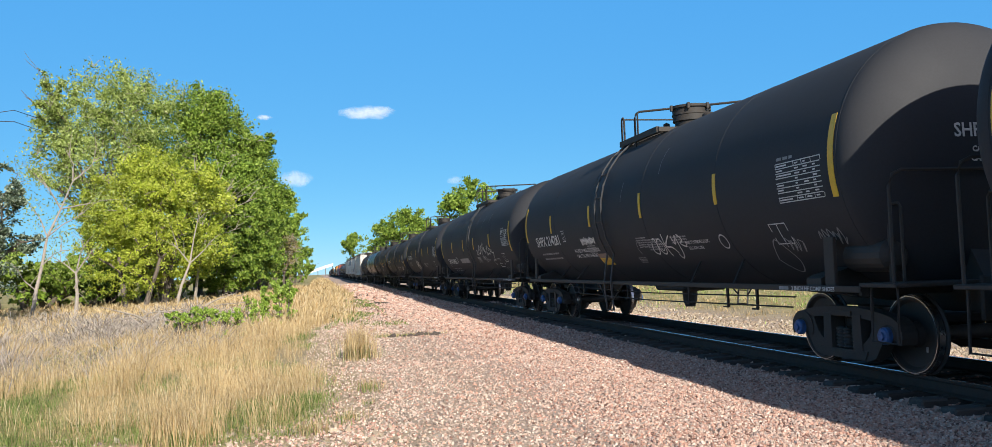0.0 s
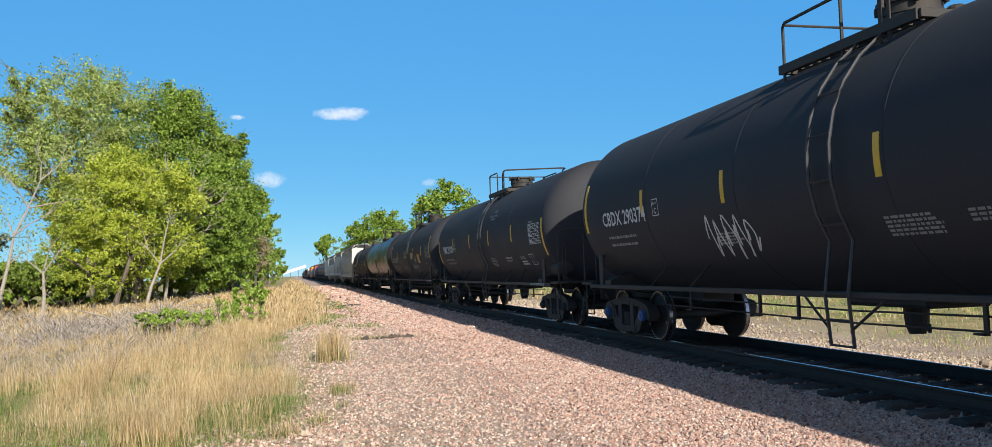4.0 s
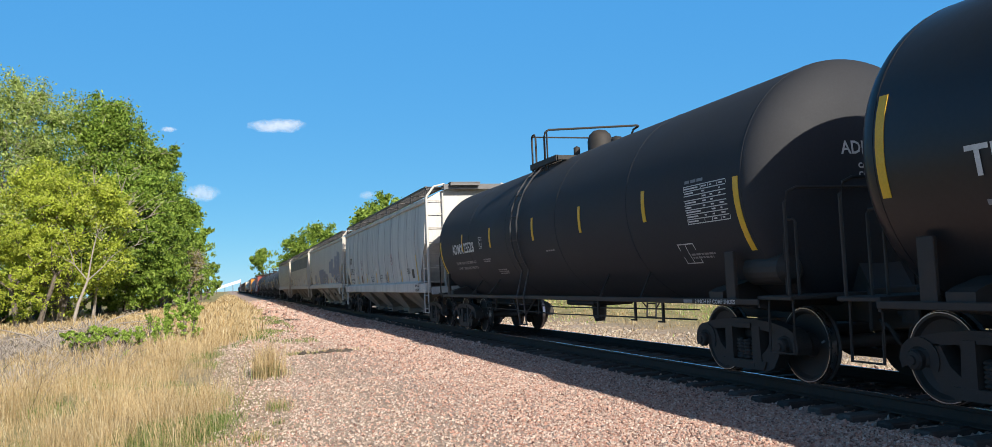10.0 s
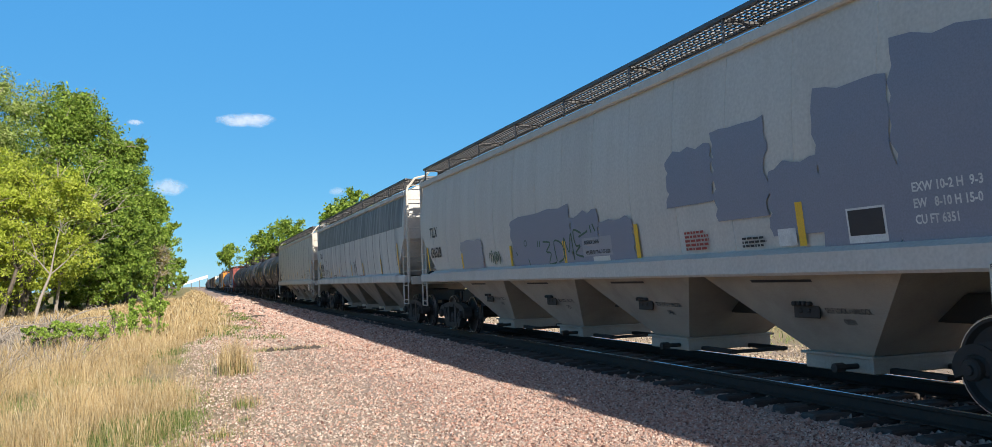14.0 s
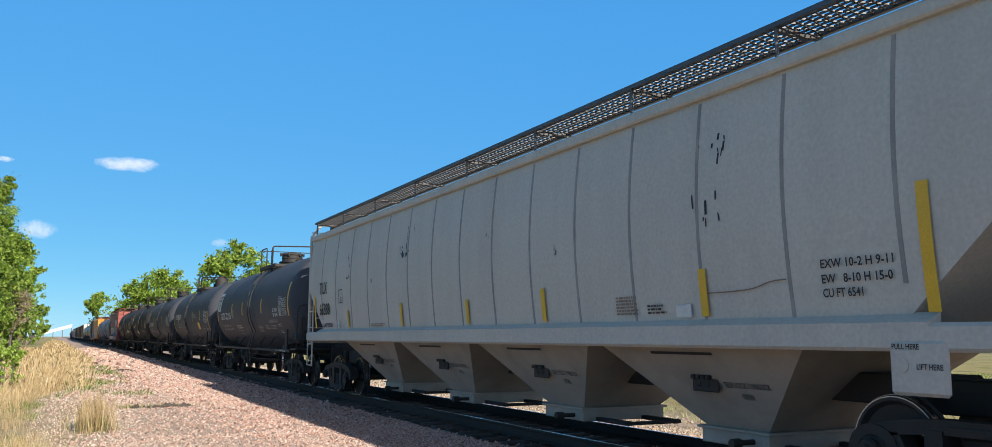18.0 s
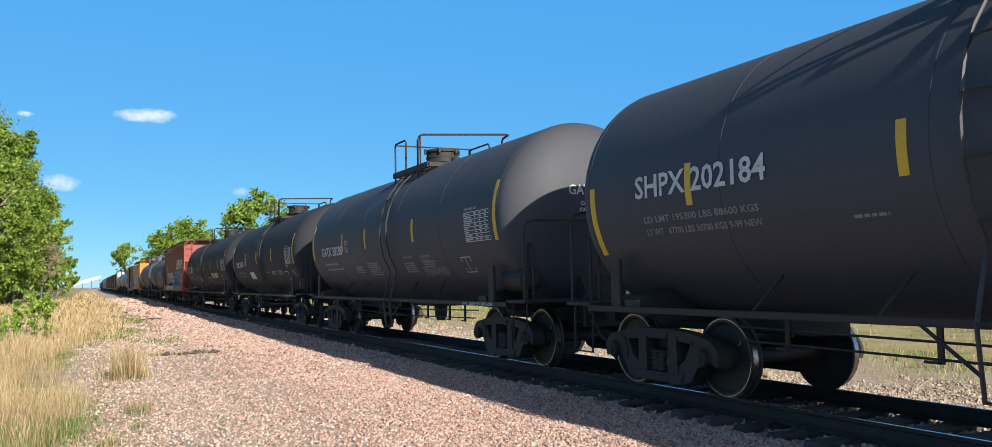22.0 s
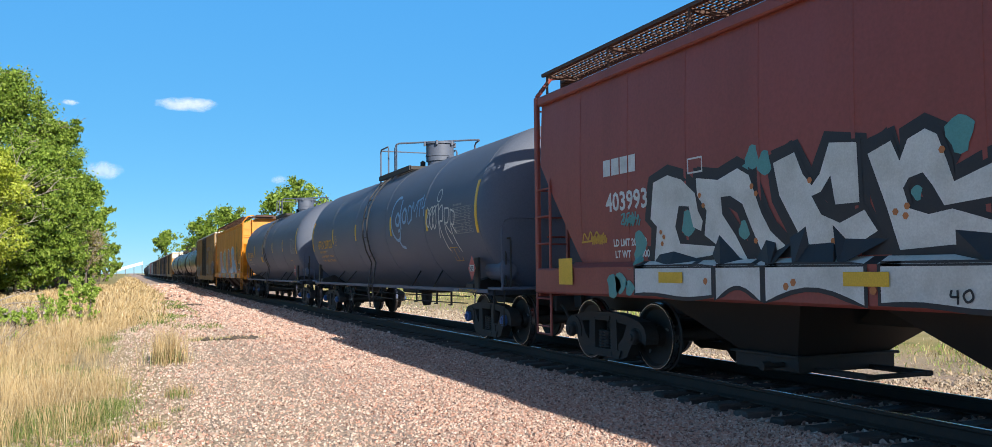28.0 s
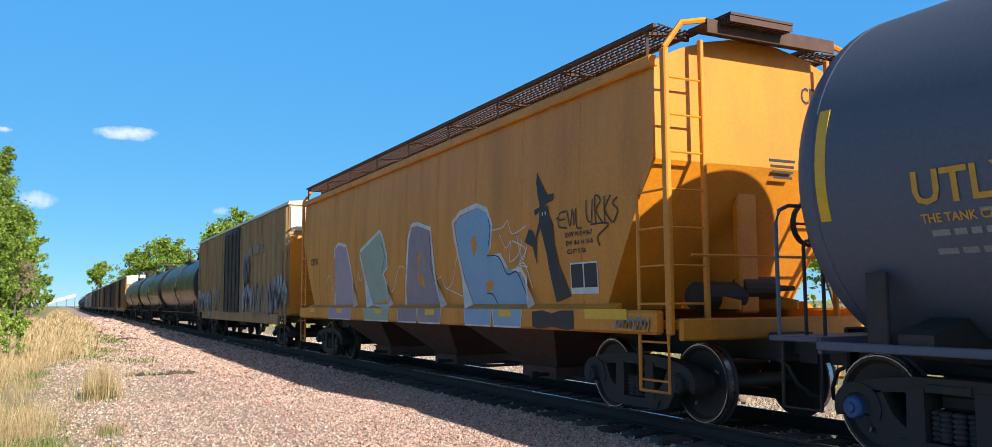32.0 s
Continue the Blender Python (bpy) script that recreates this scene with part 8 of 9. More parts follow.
put_tree(18, -2.0, 190, 15.0, 10, 0.30, LEAF_DEEP, DEEP, leaves=9000, low=0.03, group=BELT)
put_tree(19, -1.25, 250, 10.0, 9, 0.32, LEAF_DEEP, DEEP, leaves=6000, low=0.03, group=BELT)
put_tree(21, -9.6, 71, 12.6, 11.5, 0.11, LEAF_LIME, "broad yellow-green elm with fine drooping twigs", leaves=60000, spread=0.95, up=0.2, trunks=3, low=0.05, bare=0.05, group=BELT)
put_tree(22, -11.8, 66, 7.5, 7.0, 0.09, LEAF_LIME, "small yellow-green elm at the belt's edge", leaves=16000, spread=0.9, up=0.3, trunks=2, low=0.08, group=BELT)
put_tree(23, -2.45, 108, 7.6, 3.6, 0.13, LEAF_OLIVE, "young tan budding tree among dry grass", leaves=3500, bare=0.25, low=0.05, group=BELT)
put_tree(24, -20.3, 50, 9.0, 6.0, 0.09, LEAF_SILVER, "dark silvery juniper-like tree with drooping boughs", leaves=24000, spread=0.9, up=0.05, trunks=2, low=0.0, group=BELT)


def dead_tree(seed, az, dist, line, limbs, label, leaves=0):
    """A bleached trunk along a line of (side, up), with crooked limbs that fork once."""
    rnd, rng = random.Random(seed), np.random.default_rng(seed)
    x, y = polar(az, dist)
    t = thing("dead_tree", label, "tree", BELT, Matrix.Translation((x, y, ground_z(x, y) - 0.1)))
    c, q = math.cos(radians(az)), -math.sin(radians(az))
    at = lambda a, b, d=0.0: Vector((a * c + d * -q, a * q + d * c, b))
    pts = [at(a, b) for a, b in line]
    mb, tips = Mesher(), []
    mb.tube(pts, [0.14 * (1 - 0.75 * i / (len(pts) - 1)) for i in range(len(pts))], 7)
    for k, (i, a, b) in enumerate(limbs):
        p = pts[i]
        d = Vector((a * c, a * q, b)) + Vector((rnd.gauss(0, 0.3), rnd.gauss(0, 0.5), 0))
        m = p + d * 0.5 + Vector((rnd.gauss(0, 0.2), rnd.gauss(0, 0.2), rnd.gauss(0.1, 0.15)))
        mb.tube([p, m, p + d], [0.05, 0.035, 0.012], 5, False)
        for j in range(4):
            e = d * rnd.uniform(0.25, 0.5) + Vector((rnd.gauss(0, 0.5), rnd.gauss(0, 0.5), rnd.gauss(0.15, 0.45)))
            o = p.lerp(m, 0.5) if j < 1 else m.lerp(p + d, rnd.uniform(0, 0.8))
            mb.tube([o, o + e * 0.5 + Vector((0, 0, 0.1)), o + e], [0.024, 0.016, 0.006], 4, False)
            tips.append(o + e)
    part("trunk", mb, DEADWOOD, t, "bleached crooked trunk and limbs")
    if leaves:
        P = np.array([tuple(v) for v in tips])
        C = P[rng.integers(0, len(P), leaves)] + rng.normal(size=(leaves, 3)) * 0.5
        part("crown", leaf_mesh("crown", C, 0.085, rng, LEAF_SAGE, 0.4), LEAF_SAGE, t, "sparse pale leaves")
    return t


dead_tree(25, -16.9, 62, [(0, 0), (0.25, 1.8), (0.6, 3.4), (0.9, 5.2), (1.7, 7.0), (2.4, 8.8)], [(2, 1.6, 1.0), (3, -1.6, 2.0), (3, 2.2, 1.6), (4, -1.4, 2.4), (4, 2.0, 0.6), (5, -0.6, 2.2), (5, 1.4, 1.6), (1, -1.2, 1.6)], "leaning bleached half-bare tree at the belt's edge", 2600)
dead_tree(26, -14.6, 60, [(0, 0), (0.1, 1.4), (0.05, 2.8), (0.3, 4.0)], [(2, 0.8, 0.9), (2, -0.7, 1.1), (3, 0.5, 1.2), (1, 0.7, 0.9)], "short broken bleached snag", 300)
dead_tree(27, -7.9, 73, [(0, 0), (0.3, 2.5), (0.8, 5.0), (1.4, 7.2)], [(2, 2.6, 2.4), (3, 2.8, 2.2), (3, 2.0, 3.2), (3, 3.4, 1.4), (2, 3.0, 1.2), (3, 1.0, 3.6)], "bleached bare limbs fanning out of green trees")
dead_tree(28, -9.0, 65, [(0, 0), (0.4, 1.6), (1.0, 3.2), (1.3, 5.0)], [(2, -1.4, 1.6), (3, 0.8, 2.0), (2, 1.2, 1.6)], "pale leaning trunk below a yellow-green elm", 300)
for k, (az, dist, h, w) in enumerate(((-4.2, 96, 6, 8), (-5.6, 86, 5, 7), (-3.2, 125, 6, 8), (-7.2, 88, 6, 8), (-2.4, 160, 6, 8), (-14.0, 78, 3.5, 6), (-12.2, 80, 5, 7), (-1.7, 210, 6, 9), (-9.0, 82, 6, 9), (-10.8, 84, 6, 9), (-15.6, 76, 4, 7), (-17.4, 72, 4, 7), (-19.2, 70, 5, 8), (-13.4, 86, 5, 8))):
    put_tree(60 + k, az, dist, h, w, 0.2, LEAF_DEEP, "leafy undergrowth at the foot of the tree belt", leaves=5000, low=0.0, trunks=3, name="shrub", category="shrub", depth=2, group="undergrowth")
FAR = "rounded green cottonwood far beyond the train"
GROVE = "cottonwoods beyond the train"
put_tree(31, 10.0, 165, 19.5, 14, 0.34, LEAF_DEEP, FAR, leaves=14000, group=GROVE, clump=100, puff=1.05)
put_tree(32, 5.5, 268, 21.0, 20, 0.45, LEAF_DEEP, FAR, leaves=12000, group=GROVE, clump=100, puff=1.05)
put_tree(33, 2.6, 360, 19.0, 16, 0.5, LEAF_DEEP, FAR, leaves=4500, low=0.03, group=GROVE, clump=100, puff=1.05)
put_tree(34, 4.2, 340, 17.0, 16, 0.5, LEAF_DEEP, FAR, leaves=4000, low=0.03, group=GROVE, clump=100, puff=1.05)
put_tree(35, 48.5, 60, 15.5, 9, 0.2, LEAF_DEEP, "green cottonwood seen over the tank cars", leaves=12000, group=GROVE, clump=100, puff=1.05)
put_tree(36, 49.5, 75, 9.0, 12, 0.22, LEAF_LIME, "low green elm seen between the cars", leaves=5000, low=0.03, group=GROVE, clump=100, puff=1.05)
put_tree(37, 42.0, 110, 10.0, 14, 0.25, LEAF_DEEP, "low green elm seen between the cars", leaves=4000, low=0.03, group=GROVE, clump=100, puff=1.05)
# saplings on the verge
BUSHES = "leafy saplings in the dry grass"
put_tree(41, -2.75, 29.8, 1.9, 1.3, 0.055, LEAF_BUSH, "bright green leafy sapling in dry grass", leaves=3600, trunks=3, spread=0.45, up=0.9, low=0.03, name="shrub", category="shrub", depth=2, group=BUSHES)
put_tree(42, -3.9, 29.0, 1.05, 0.6, 0.05, LEAF_BUSH, "thin green sapling in dry grass", leaves=600, trunks=2, spread=0.4, up=1.0, low=0.05, name="shrub", category="shrub", depth=2, group=BUSHES)
put_tree(43, -7.3, 26.0, 1.1, 2.2, 0.055, LEAF_BUSH, "low spreading green shrub in dry grass", leaves=3000, trunks=4, spread=0.9, up=0.3, low=0.03, name="shrub", category="shrub", depth=2, group=BUSHES)
put_tree(44, -5.6, 28.5, 0.95, 0.9, 0.05, LEAF_BUSH, "low green shrub in dry grass", leaves=800, trunks=3, spread=0.6, up=0.6, low=0.03, name="shrub", category="shrub", depth=2, group=BUSHES)
put_tree(45, -4.6, 33.0, 1.3, 0.9, 0.05, LEAF_BUSH, "thin green sapling in dry grass", leaves=500, trunks=3, spread=0.5, up=0.8, low=0.05, name="shrub", category="shrub", depth=2, group=BUSHES)

# ---- fallen boughs and grey brush ----
rnd = random.Random(5)
for k, (az, dist) in enumerate(((-10.4, 31), (-13.0, 36), (-8.2, 44), (-5.5, 78))):
    x, y = polar(az, dist)
    z = ground_z(x, y)
    mb = Mesher()
    for i in range(5):
        d = Vector((rnd.gauss(0, 1.6), rnd.gauss(0, 1.0), rnd.uniform(0.2, 1.0)))
        a = Vector((rnd.gauss(0, 0.4), rnd.gauss(0, 0.4), 0.05))
        mb.tube([a, a + d * 0.5 + Vector((0, 0, 0.25)), a + d + Vector((0, 0, rnd.uniform(-0.2, 0.2)))], [0.04, 0.03, 0.01], 5)
    ob = tagged(new("fallen_bough", mb.mesh("fallen_bough")), "bleached fallen bough lying in dry brush", "dead branch", "fallen boughs")
    ob.data.materials.append(DEADWOOD)
    ob.matrix_basis = Matrix.Translation((x, y, z))


# ---- grass, as loose stuff ----
def blade_mesh(name, X, Y, hgt, wid, bend_, rng, material):
    n = len(X)
    Z = np.array([ground_z(a, b) for a, b in zip(X, Y)]) - 0.02
    base = np.stack([X, Y, Z], 1)
    ang = rng.uniform(0, 2 * np.pi, n)
    side = np.stack([np.cos(ang), np.sin(ang), np.zeros(n)], 1) * (wid * 0.5)[:, None]
    lean = rng.normal(size=(n, 2)) * bend_
    mid_ = base + np.stack([lean[:, 0] * hgt * 0.3, lean[:, 1] * hgt * 0.3, hgt * 0.6], 1)
    tip = base + np.stack([lean[:, 0] * hgt, lean[:, 1] * hgt, hgt * (1 - 0.3 * np.hypot(lean[:, 0], lean[:, 1]))], 1)
    V = np.stack([base - side, base + side, mid_ + side * 0.8, mid_ - side * 0.8, tip], 1).reshape(-1, 3)
    k = 5 * np.arange(n)
    F = np.stack([k, k + 1, k + 2, k + 3], 1).tolist() + np.stack([k + 3, k + 2, k + 4], 1).tolist()
    return flat_mesh(name, V, F, material)


def scatter(rng, n, x0, x1, y0, y1, keep, near=1.0):
    """Random places, denser near the camera, kept by a chance that depends on the place."""
    out = []
    while len(out) < n:
        x = rng.uniform(x0, x1)
        y = y0 * (y1 / y0) ** (rng.uniform() ** near)
        if rng.uniform() < keep(x, y):
            out.append((x, y))
    a = np.array(out)
    return a[:, 0], a[:, 1]


EDGE = ((0, -0.3), (9.5, -0.25), (12, 0.05), (14, 0.15), (15.6, -0.2), (17.5, -0.5), (20, -0.4), (25, -0.25), (30, 0.1), (36, 0.5), (45, 1.5), (60, 1.9), (400, 2.2))


def verge_edge(y):
    """Where the grass gives way to the stones."""
    for (a, u), (b, v) in zip(EDGE, EDGE[1:]):
        if y < b:
            return u + (v - u) * (y - a) / (b - a)
    return EDGE[-1][1]


def near_edge(x):
    return 9.55 + 0.42 * max(0.0, -0.2 - x) + 0.35 * noise.noise(Vector((x * 0.9, 5.5, 1.0)))


def bare(x, y):
    """1 on the scuffed patch of bare soil in the grass."""
    return smooth(1.0, 0.45, math.hypot((x + 2.65) / 1.1, (y - 12.8) / 0.9) + 0.35 * noise.noise(Vector((x * 1.5, y * 1.5, 3.0))))


def verge(x, y):
    """How dense the grass stands: 1 well inside it, 0 on the bare strip."""
    edge = verge_edge(y) + 0.30 * noise.noise(Vector((y * 0.7, 3.1, 0.0)))
    tufty = smooth(0.40, 0.60, 0.5 + 0.75 * noise.noise(Vector((x * 0.85, y * 0.6, 7.7))) + 0.35 * noise.noise(Vector((x * 2.6, y * 1.8, 1.7))))
    front = near_edge(x)
    return smooth(edge, edge - 0.55, x) * (0.06 + 0.94 * tufty) * smooth(front, front + 0.5, y) * (1 - 0.95 * bare(x, y))


def green_base(x, y):
    """Where fresh grass grows: along the edges, and in drifts between the tufts."""
    edge, front = verge_edge(y), near_edge(x)
    rim = smooth(edge - 1.1, edge - 0.2, x) * smooth(16, 13, y) + smooth(front + 2.0, front + 0.5, y)
    drift = smooth(0.45, 0.62, 0.5 + 0.8 * noise.noise(Vector((x * 0.6, y * 0.4, 30.0))))
    return smooth(edge + 0.25, edge - 0.3, x) * smooth(front - 0.15, front + 0.25, y) * min(1.0, 0.75 * rim + 0.6 * drift) * (1 - 0.9 * bare(x, y))


TAN = island_mat("dry_tan_grass", [(0.20, 0.14, 0.07), (0.50, 0.37, 0.19), (0.62, 0.49, 0.28), (0.42, 0.28, 0.12), (0.70, 0.60, 0.40)], 0.8, 0.2, 0.3, 0.9)
GREY = island_mat("grey_dead_weeds", [(0.16, 0.13, 0.11), (0.34, 0.295, 0.25), (0.46, 0.41, 0.355), (0.12, 0.095, 0.08)], 0.9, 0.2, 0.15, 1.2)
# greens darkened to carry the shadow in the gaps between dry tufts
GREEN = island_mat("short_green_grass", [(0.06, 0.10, 0.02), (0.12, 0.19, 0.04), (0.22, 0.28, 0.08), (0.38, 0.36, 0.17)], 0.7, 0.3, 0.3, 1.5)

FRESH = island_mat("fresh_green_grass", [(0.14, 0.22, 0.04), (0.24, 0.36, 0.07), (0.36, 0.45, 0.13), (0.48, 0.47, 0.22)], 0.7, 0.3, 0.3, 1.5)


def brushy(x, y):
    return smooth(-1.8, -4.0, x) * smooth(15, 20, y) * smooth(50, 38, y) * smooth(0.32, 0.55, 0.5 + 0.7 * noise.noise(Vector((x * 0.35, y * 0.2, 61.0))) + 0.4 * noise.noise(Vector((x * 1.1, y * 0.7, 13.0))))


def stalk_mesh(name, X, Y, hgt, wid, lean, rng, material):
    """Thin dry stems, each with a wider seed head."""
    n = len(X)
    Z = np.array([ground_z(a, b) for a, b in zip(X, Y)]) - 0.02
    base = np.stack([X, Y, Z], 1)
    ang = rng.uniform(-0.9, 0.9, n)
    side = np.stack([np.cos(ang), np.sin(ang), np.zeros(n)], 1) * (wid * 0.5)[:, None]
    up = np.array([0, 0, 1.0])

    def at(k):
        out = np.concatenate([lean * (hgt * k * k)[:, None], np.zeros((n, 1))], 1)
        return base + out + up * (hgt * k * (1 - 0.25 * k * np.hypot(lean[:, 0], lean[:, 1])))[:, None]
    lo, hd, tip = at(np.full(n, 0.68)), at(np.full(n, 0.84)), at(np.ones(n))
    V = np.stack([base - side * 0.8, base + side * 0.8, lo + side * 0.6, lo - side * 0.6, hd + side * 1.5, hd - side * 1.5, tip], 1).reshape(-1, 3)
    k = 7 * np.arange(n)
    F = np.stack([k, k + 1, k + 2, k + 3], 1).tolist() + np.stack([k + 3, k + 2, k + 4, k + 5], 1).tolist() + np.stack([k + 5, k + 4, k + 6], 1).tolist()
    return flat_mesh(name, V, F, material)


def tussocks(seed, n, per, x0, x1, y0, y1, hmin, hmax, w, keep, label, material=TAN, spread=0.13, splay=0.19, near=1.0):
    """Tufts of stems that lean away from their middles."""
    g = np.random.default_rng(seed)
    X, Y = scatter(g, n, x0, x1, y0, y1, keep, near)
    size = g.uniform(0.55, 1.2, n)
    big_ = np.array([0.8 + 0.55 * noise.noise(Vector((a * 0.5, b * 0.4, 2.0))) for a, b in zip(X, Y)])
    i = np.repeat(np.arange(n), per)
    off = g.normal(size=(n * per, 2)) * (spread * (0.5 + size[i]))[:, None]
    lean = off * (splay / spread) + g.normal(size=(n * per, 2)) * 0.08
    H = g.uniform(hmin, hmax, n * per) * g.uniform(0.75, 1.25, n)[i] * np.clip(big_[i] * (0.55 + 0.45 * size[i]), 0.3, 1.4)
    Wd = w * g.uniform(0.6, 1.4, n * per) * np.maximum(1.0, np.hypot(X[i], Y[i]) / 15)
    ob = new("grass", stalk_mesh("grass", X[i] + off[:, 0], Y[i] + off[:, 1], H, Wd, lean, g, material))
    return tagged(ob, label, "grass", kind="stuff")


def tan_grass(seed, n, x0, x1, y0, y1, hmin, hmax, w, keep, label, material=TAN, lean=0.42, near=1.0):
    g = np.random.default_rng(seed)
    X, Y = scatter(g, n, x0, x1, y0, y1, keep, near)
    clump = np.array([0.66 + 0.75 * noise.noise(Vector((a * 0.8, b * 0.8, 2.0))) for a, b in zip(X, Y)])
    H = g.uniform(hmin, hmax, n) * np.maximum(clump, 0.25)
    Wd = w * g.uniform(0.6, 1.4, n) * np.maximum(1.0, np.hypot(X, Y) / 16)
    ob = new("grass", blade_mesh("grass", X, Y, H, Wd, lean, g, material))
    return tagged(ob, label, "grass", kind="stuff")


dry = lambda x, y: verge(x, y) * (1 - 0.92 * brushy(x, y))
tussocks(1, 2300, 10, -9, 1.0, 9.4, 30, 0.30, 0.66, 0.0032, lambda x, y: dry(x, y) * (0.30 + 0.70 * smooth(0.6, 2.4, y - near_edge(x))), "dry tan grass in tufts on the verge", spread=0.06, splay=0.10)
tussocks(11, 130, 30, -8, 0.4, 11, 26, 0.5, 0.85, 0.0038, lambda x, y: dry(x, y) * smooth(0.5, 0.7, 0.5 + 0.9 * noise.noise(Vector((x * 0.9, y * 0.7, 51.0)))), "tall dense clumps of dry tan grass", spread=0.10, splay=0.12)
tussocks(2, 2600, 13, -24, 1.8, 27, 120, 0.3, 0.75, 0.009, dry, "dry tan grass in tufts on the verge", spread=0.1)
tussocks(3, 500, 18, -1.5, 2.5, 30, 260, 0.4, 0.9, 0.010, lambda x, y: smooth(1.6 + 0.7 * noise.noise(Vector((y * 0.1, 0, 5))), -0.6, x), "tall dry tan grass along the stones")
tussocks(4, 620, 24, -16, -1.5, 15, 60, 0.4, 1.05, 0.007, brushy, "tangled grey dead weeds below the trees", GREY, 0.22, 0.42)
tan_grass(9, 6000, -9, 1.2, 9, 40, 0.05, 0.2, 0.007, lambda x, y: min(1.0, verge(x, y) + 0.10 * green_base(x, y)), "short dry litter between the tufts", TAN, 0.9)
tan_grass(5, 44000, -8, 1.2, 9, 28, 0.06, 0.30, 0.0055, green_base, "short green grass between dry tufts", GREEN, 0.5)
tan_grass(6, 5000, 0.0, 2.6, 27, 75, 0.08, 0.3, 0.012, lambda x, y: smooth(0.45, 0.7, 0.5 + 0.8 * noise.noise(Vector((x * 0.5, y * 0.12, 40.0)))), "green grass creeping over the stones", GREEN, 0.5)
tan_grass(7, 14000, 12.0, 40, 9, 120, 0.1, 0.38, 0.012, lambda x, y: smooth(12.0, 14.5, x) * (0.35 + noise.noise(Vector((x * 0.25, y * 0.15, 9.0)))), "dry tan grass beyond the track", TAN, 0.6)
tan_grass(8, 22000, 11, 45, 8, 120, 0.06, 0.28, 0.014, lambda x, y: smooth(11, 15, x) * smooth(0.36, 0.6, 0.5 + 0.7 * noise.noise(Vector((x * 0.16, y * 0.09, 19.0)))), "fresh green grass beyond the track", FRESH, 0.6)
tan_grass(10, 12000, 10.6, 17, 8, 45, 0.03, 0.12, 0.010, lambda x, y: smooth(10.6, 12.5, x), "short dry litter beyond the track", TAN, 0.9)
# single tufts that stand on the stones
# single tufts: place, size across, stems, height, and whether they are green at the foot
for k, (x, y, wide, deep, n, h, green) in enumerate(((0.68, 17.6, 0.17, 0.35, 520, 0.82, 160), (0.62, 12.75, 0.10, 0.22, 90, 0.26, 160), (0.24, 10.35, 0.09, 0.14, 60, 0.20, 120), (2.3, 22.7, 0.42, 0.14, 160, 0.16, 260), (1.65, 22.7, 0.18, 0.12, 60, 0.2, 160),
                                                     (-1.58, 10.15, 0.17, 0.16, 560, 0.60, 160), (-2.75, 10.7, 0.10, 0.1, 60, 0.2, 120), (-0.15, 9.75, 0.12, 0.12, 110, 0.26, 40), (0.85, 33.5, 0.4, 2.2, 60, 0.2, 700), (2.1, 50.0, 0.5, 2.5, 60, 0.2, 700), (0.55, 11.3, 0.05, 0.06, 10, 0.14, 40))):
    g = np.random.default_rng(50 + k)
    for m, count, tall, kind_ in ((TAN, n, h, "dry tan"), (GREEN, green, h * 0.45 + 0.05, "fresh green")):
        X, Y = x + g.normal(size=count) * wide, y + g.normal(size=count) * deep
        ob = new("grass_tuft", blade_mesh("grass_tuft", X, Y, tall * g.uniform(0.5, 1.1, count), 0.0055 * g.uniform(0.7, 1.4, count) * max(1, y / 15), 0.25, g, m))
        tagged(ob, "tuft of " + kind_ + " grass growing through the stones", "grass tuft", kind="stuff")


# ---- loose stones ----
STONE = island_mat("pink_granite_ballast", [(0.10, 0.06, 0.05), (0.42, 0.235, 0.175), (0.56, 0.35, 0.27), (0.50, 0.40, 0.33), (0.31, 0.18, 0.145), (0.70, 0.57, 0.48), (0.14, 0.11, 0.10)], 0.85, 0.3, 0.0, 40)
PALESTONE = island_mat("pale_gravel", [(0.30, 0.24, 0.18), (0.42, 0.35, 0.26), (0.26, 0.20, 0.15), (0.50, 0.44, 0.36)], 0.9, 0.2, 0.0, 40)
SPLINTER = np.array([(-1.3, 0, 0), (1.3, 0, 0), (0, -1.3, 0), (0, 1.3, 0), (0, 0, -1.3), (0, 0, 1.3)], float)
SPLINTER_F = np.array([(0, 4, 3), (3, 4, 1), (1, 4, 2), (2, 4, 0), (0, 3, 5), (3, 1, 5), (1, 2, 5), (2, 0, 5)])


def stones(name, label, material, seed, n, x0, x1, y0, y1, r, keep, near=1.0, sink=0.35):
    g = np.random.default_rng(seed)
    X, Y = scatter(g, n, x0, x1, y0, y1, keep, near)
    Z = np.array([ground_z(a, b) for a, b in zip(X, Y)])
    S = r * g.uniform(0.55, 1.35, (n, 1)) * g.uniform(0.6, 1.2, (n, 3)) * np.maximum(1.0, np.hypot(X, Y) / 19)[:, None]
    V = (SPLINTER[None] + g.uniform(-0.45, 0.45, (n, 6, 3))) * S[:, None, :]
    q = g.normal(size=(n, 4))
    q /= np.linalg.norm(q, axis=1)[:, None]
    w, a, b, c = q.T
    R = np.stack([1 - 2 * (b * b + c * c), 2 * (a * b - c * w), 2 * (a * c + b * w), 2 * (a * b + c * w), 1 - 2 * (a * a + c * c), 2 * (b * c - a * w),
                  2 * (a * c - b * w), 2 * (b * c + a * w), 1 - 2 * (a * a + b * b)], 1).reshape(n, 3, 3)
    V = np.einsum("nij,nkj->nki", R, V)
    V += np.stack([X, Y, Z + S.mean(1) * (1 - sink) * 0.6], 1)[:, None, :]
    F = (SPLINTER_F[None] + 6 * np.arange(n)[:, None, None]).reshape(-1, 3)
    return tagged(new(name, flat_mesh(name, V.reshape(-1, 3), F, material)), label, "gravel", kind="stuff")


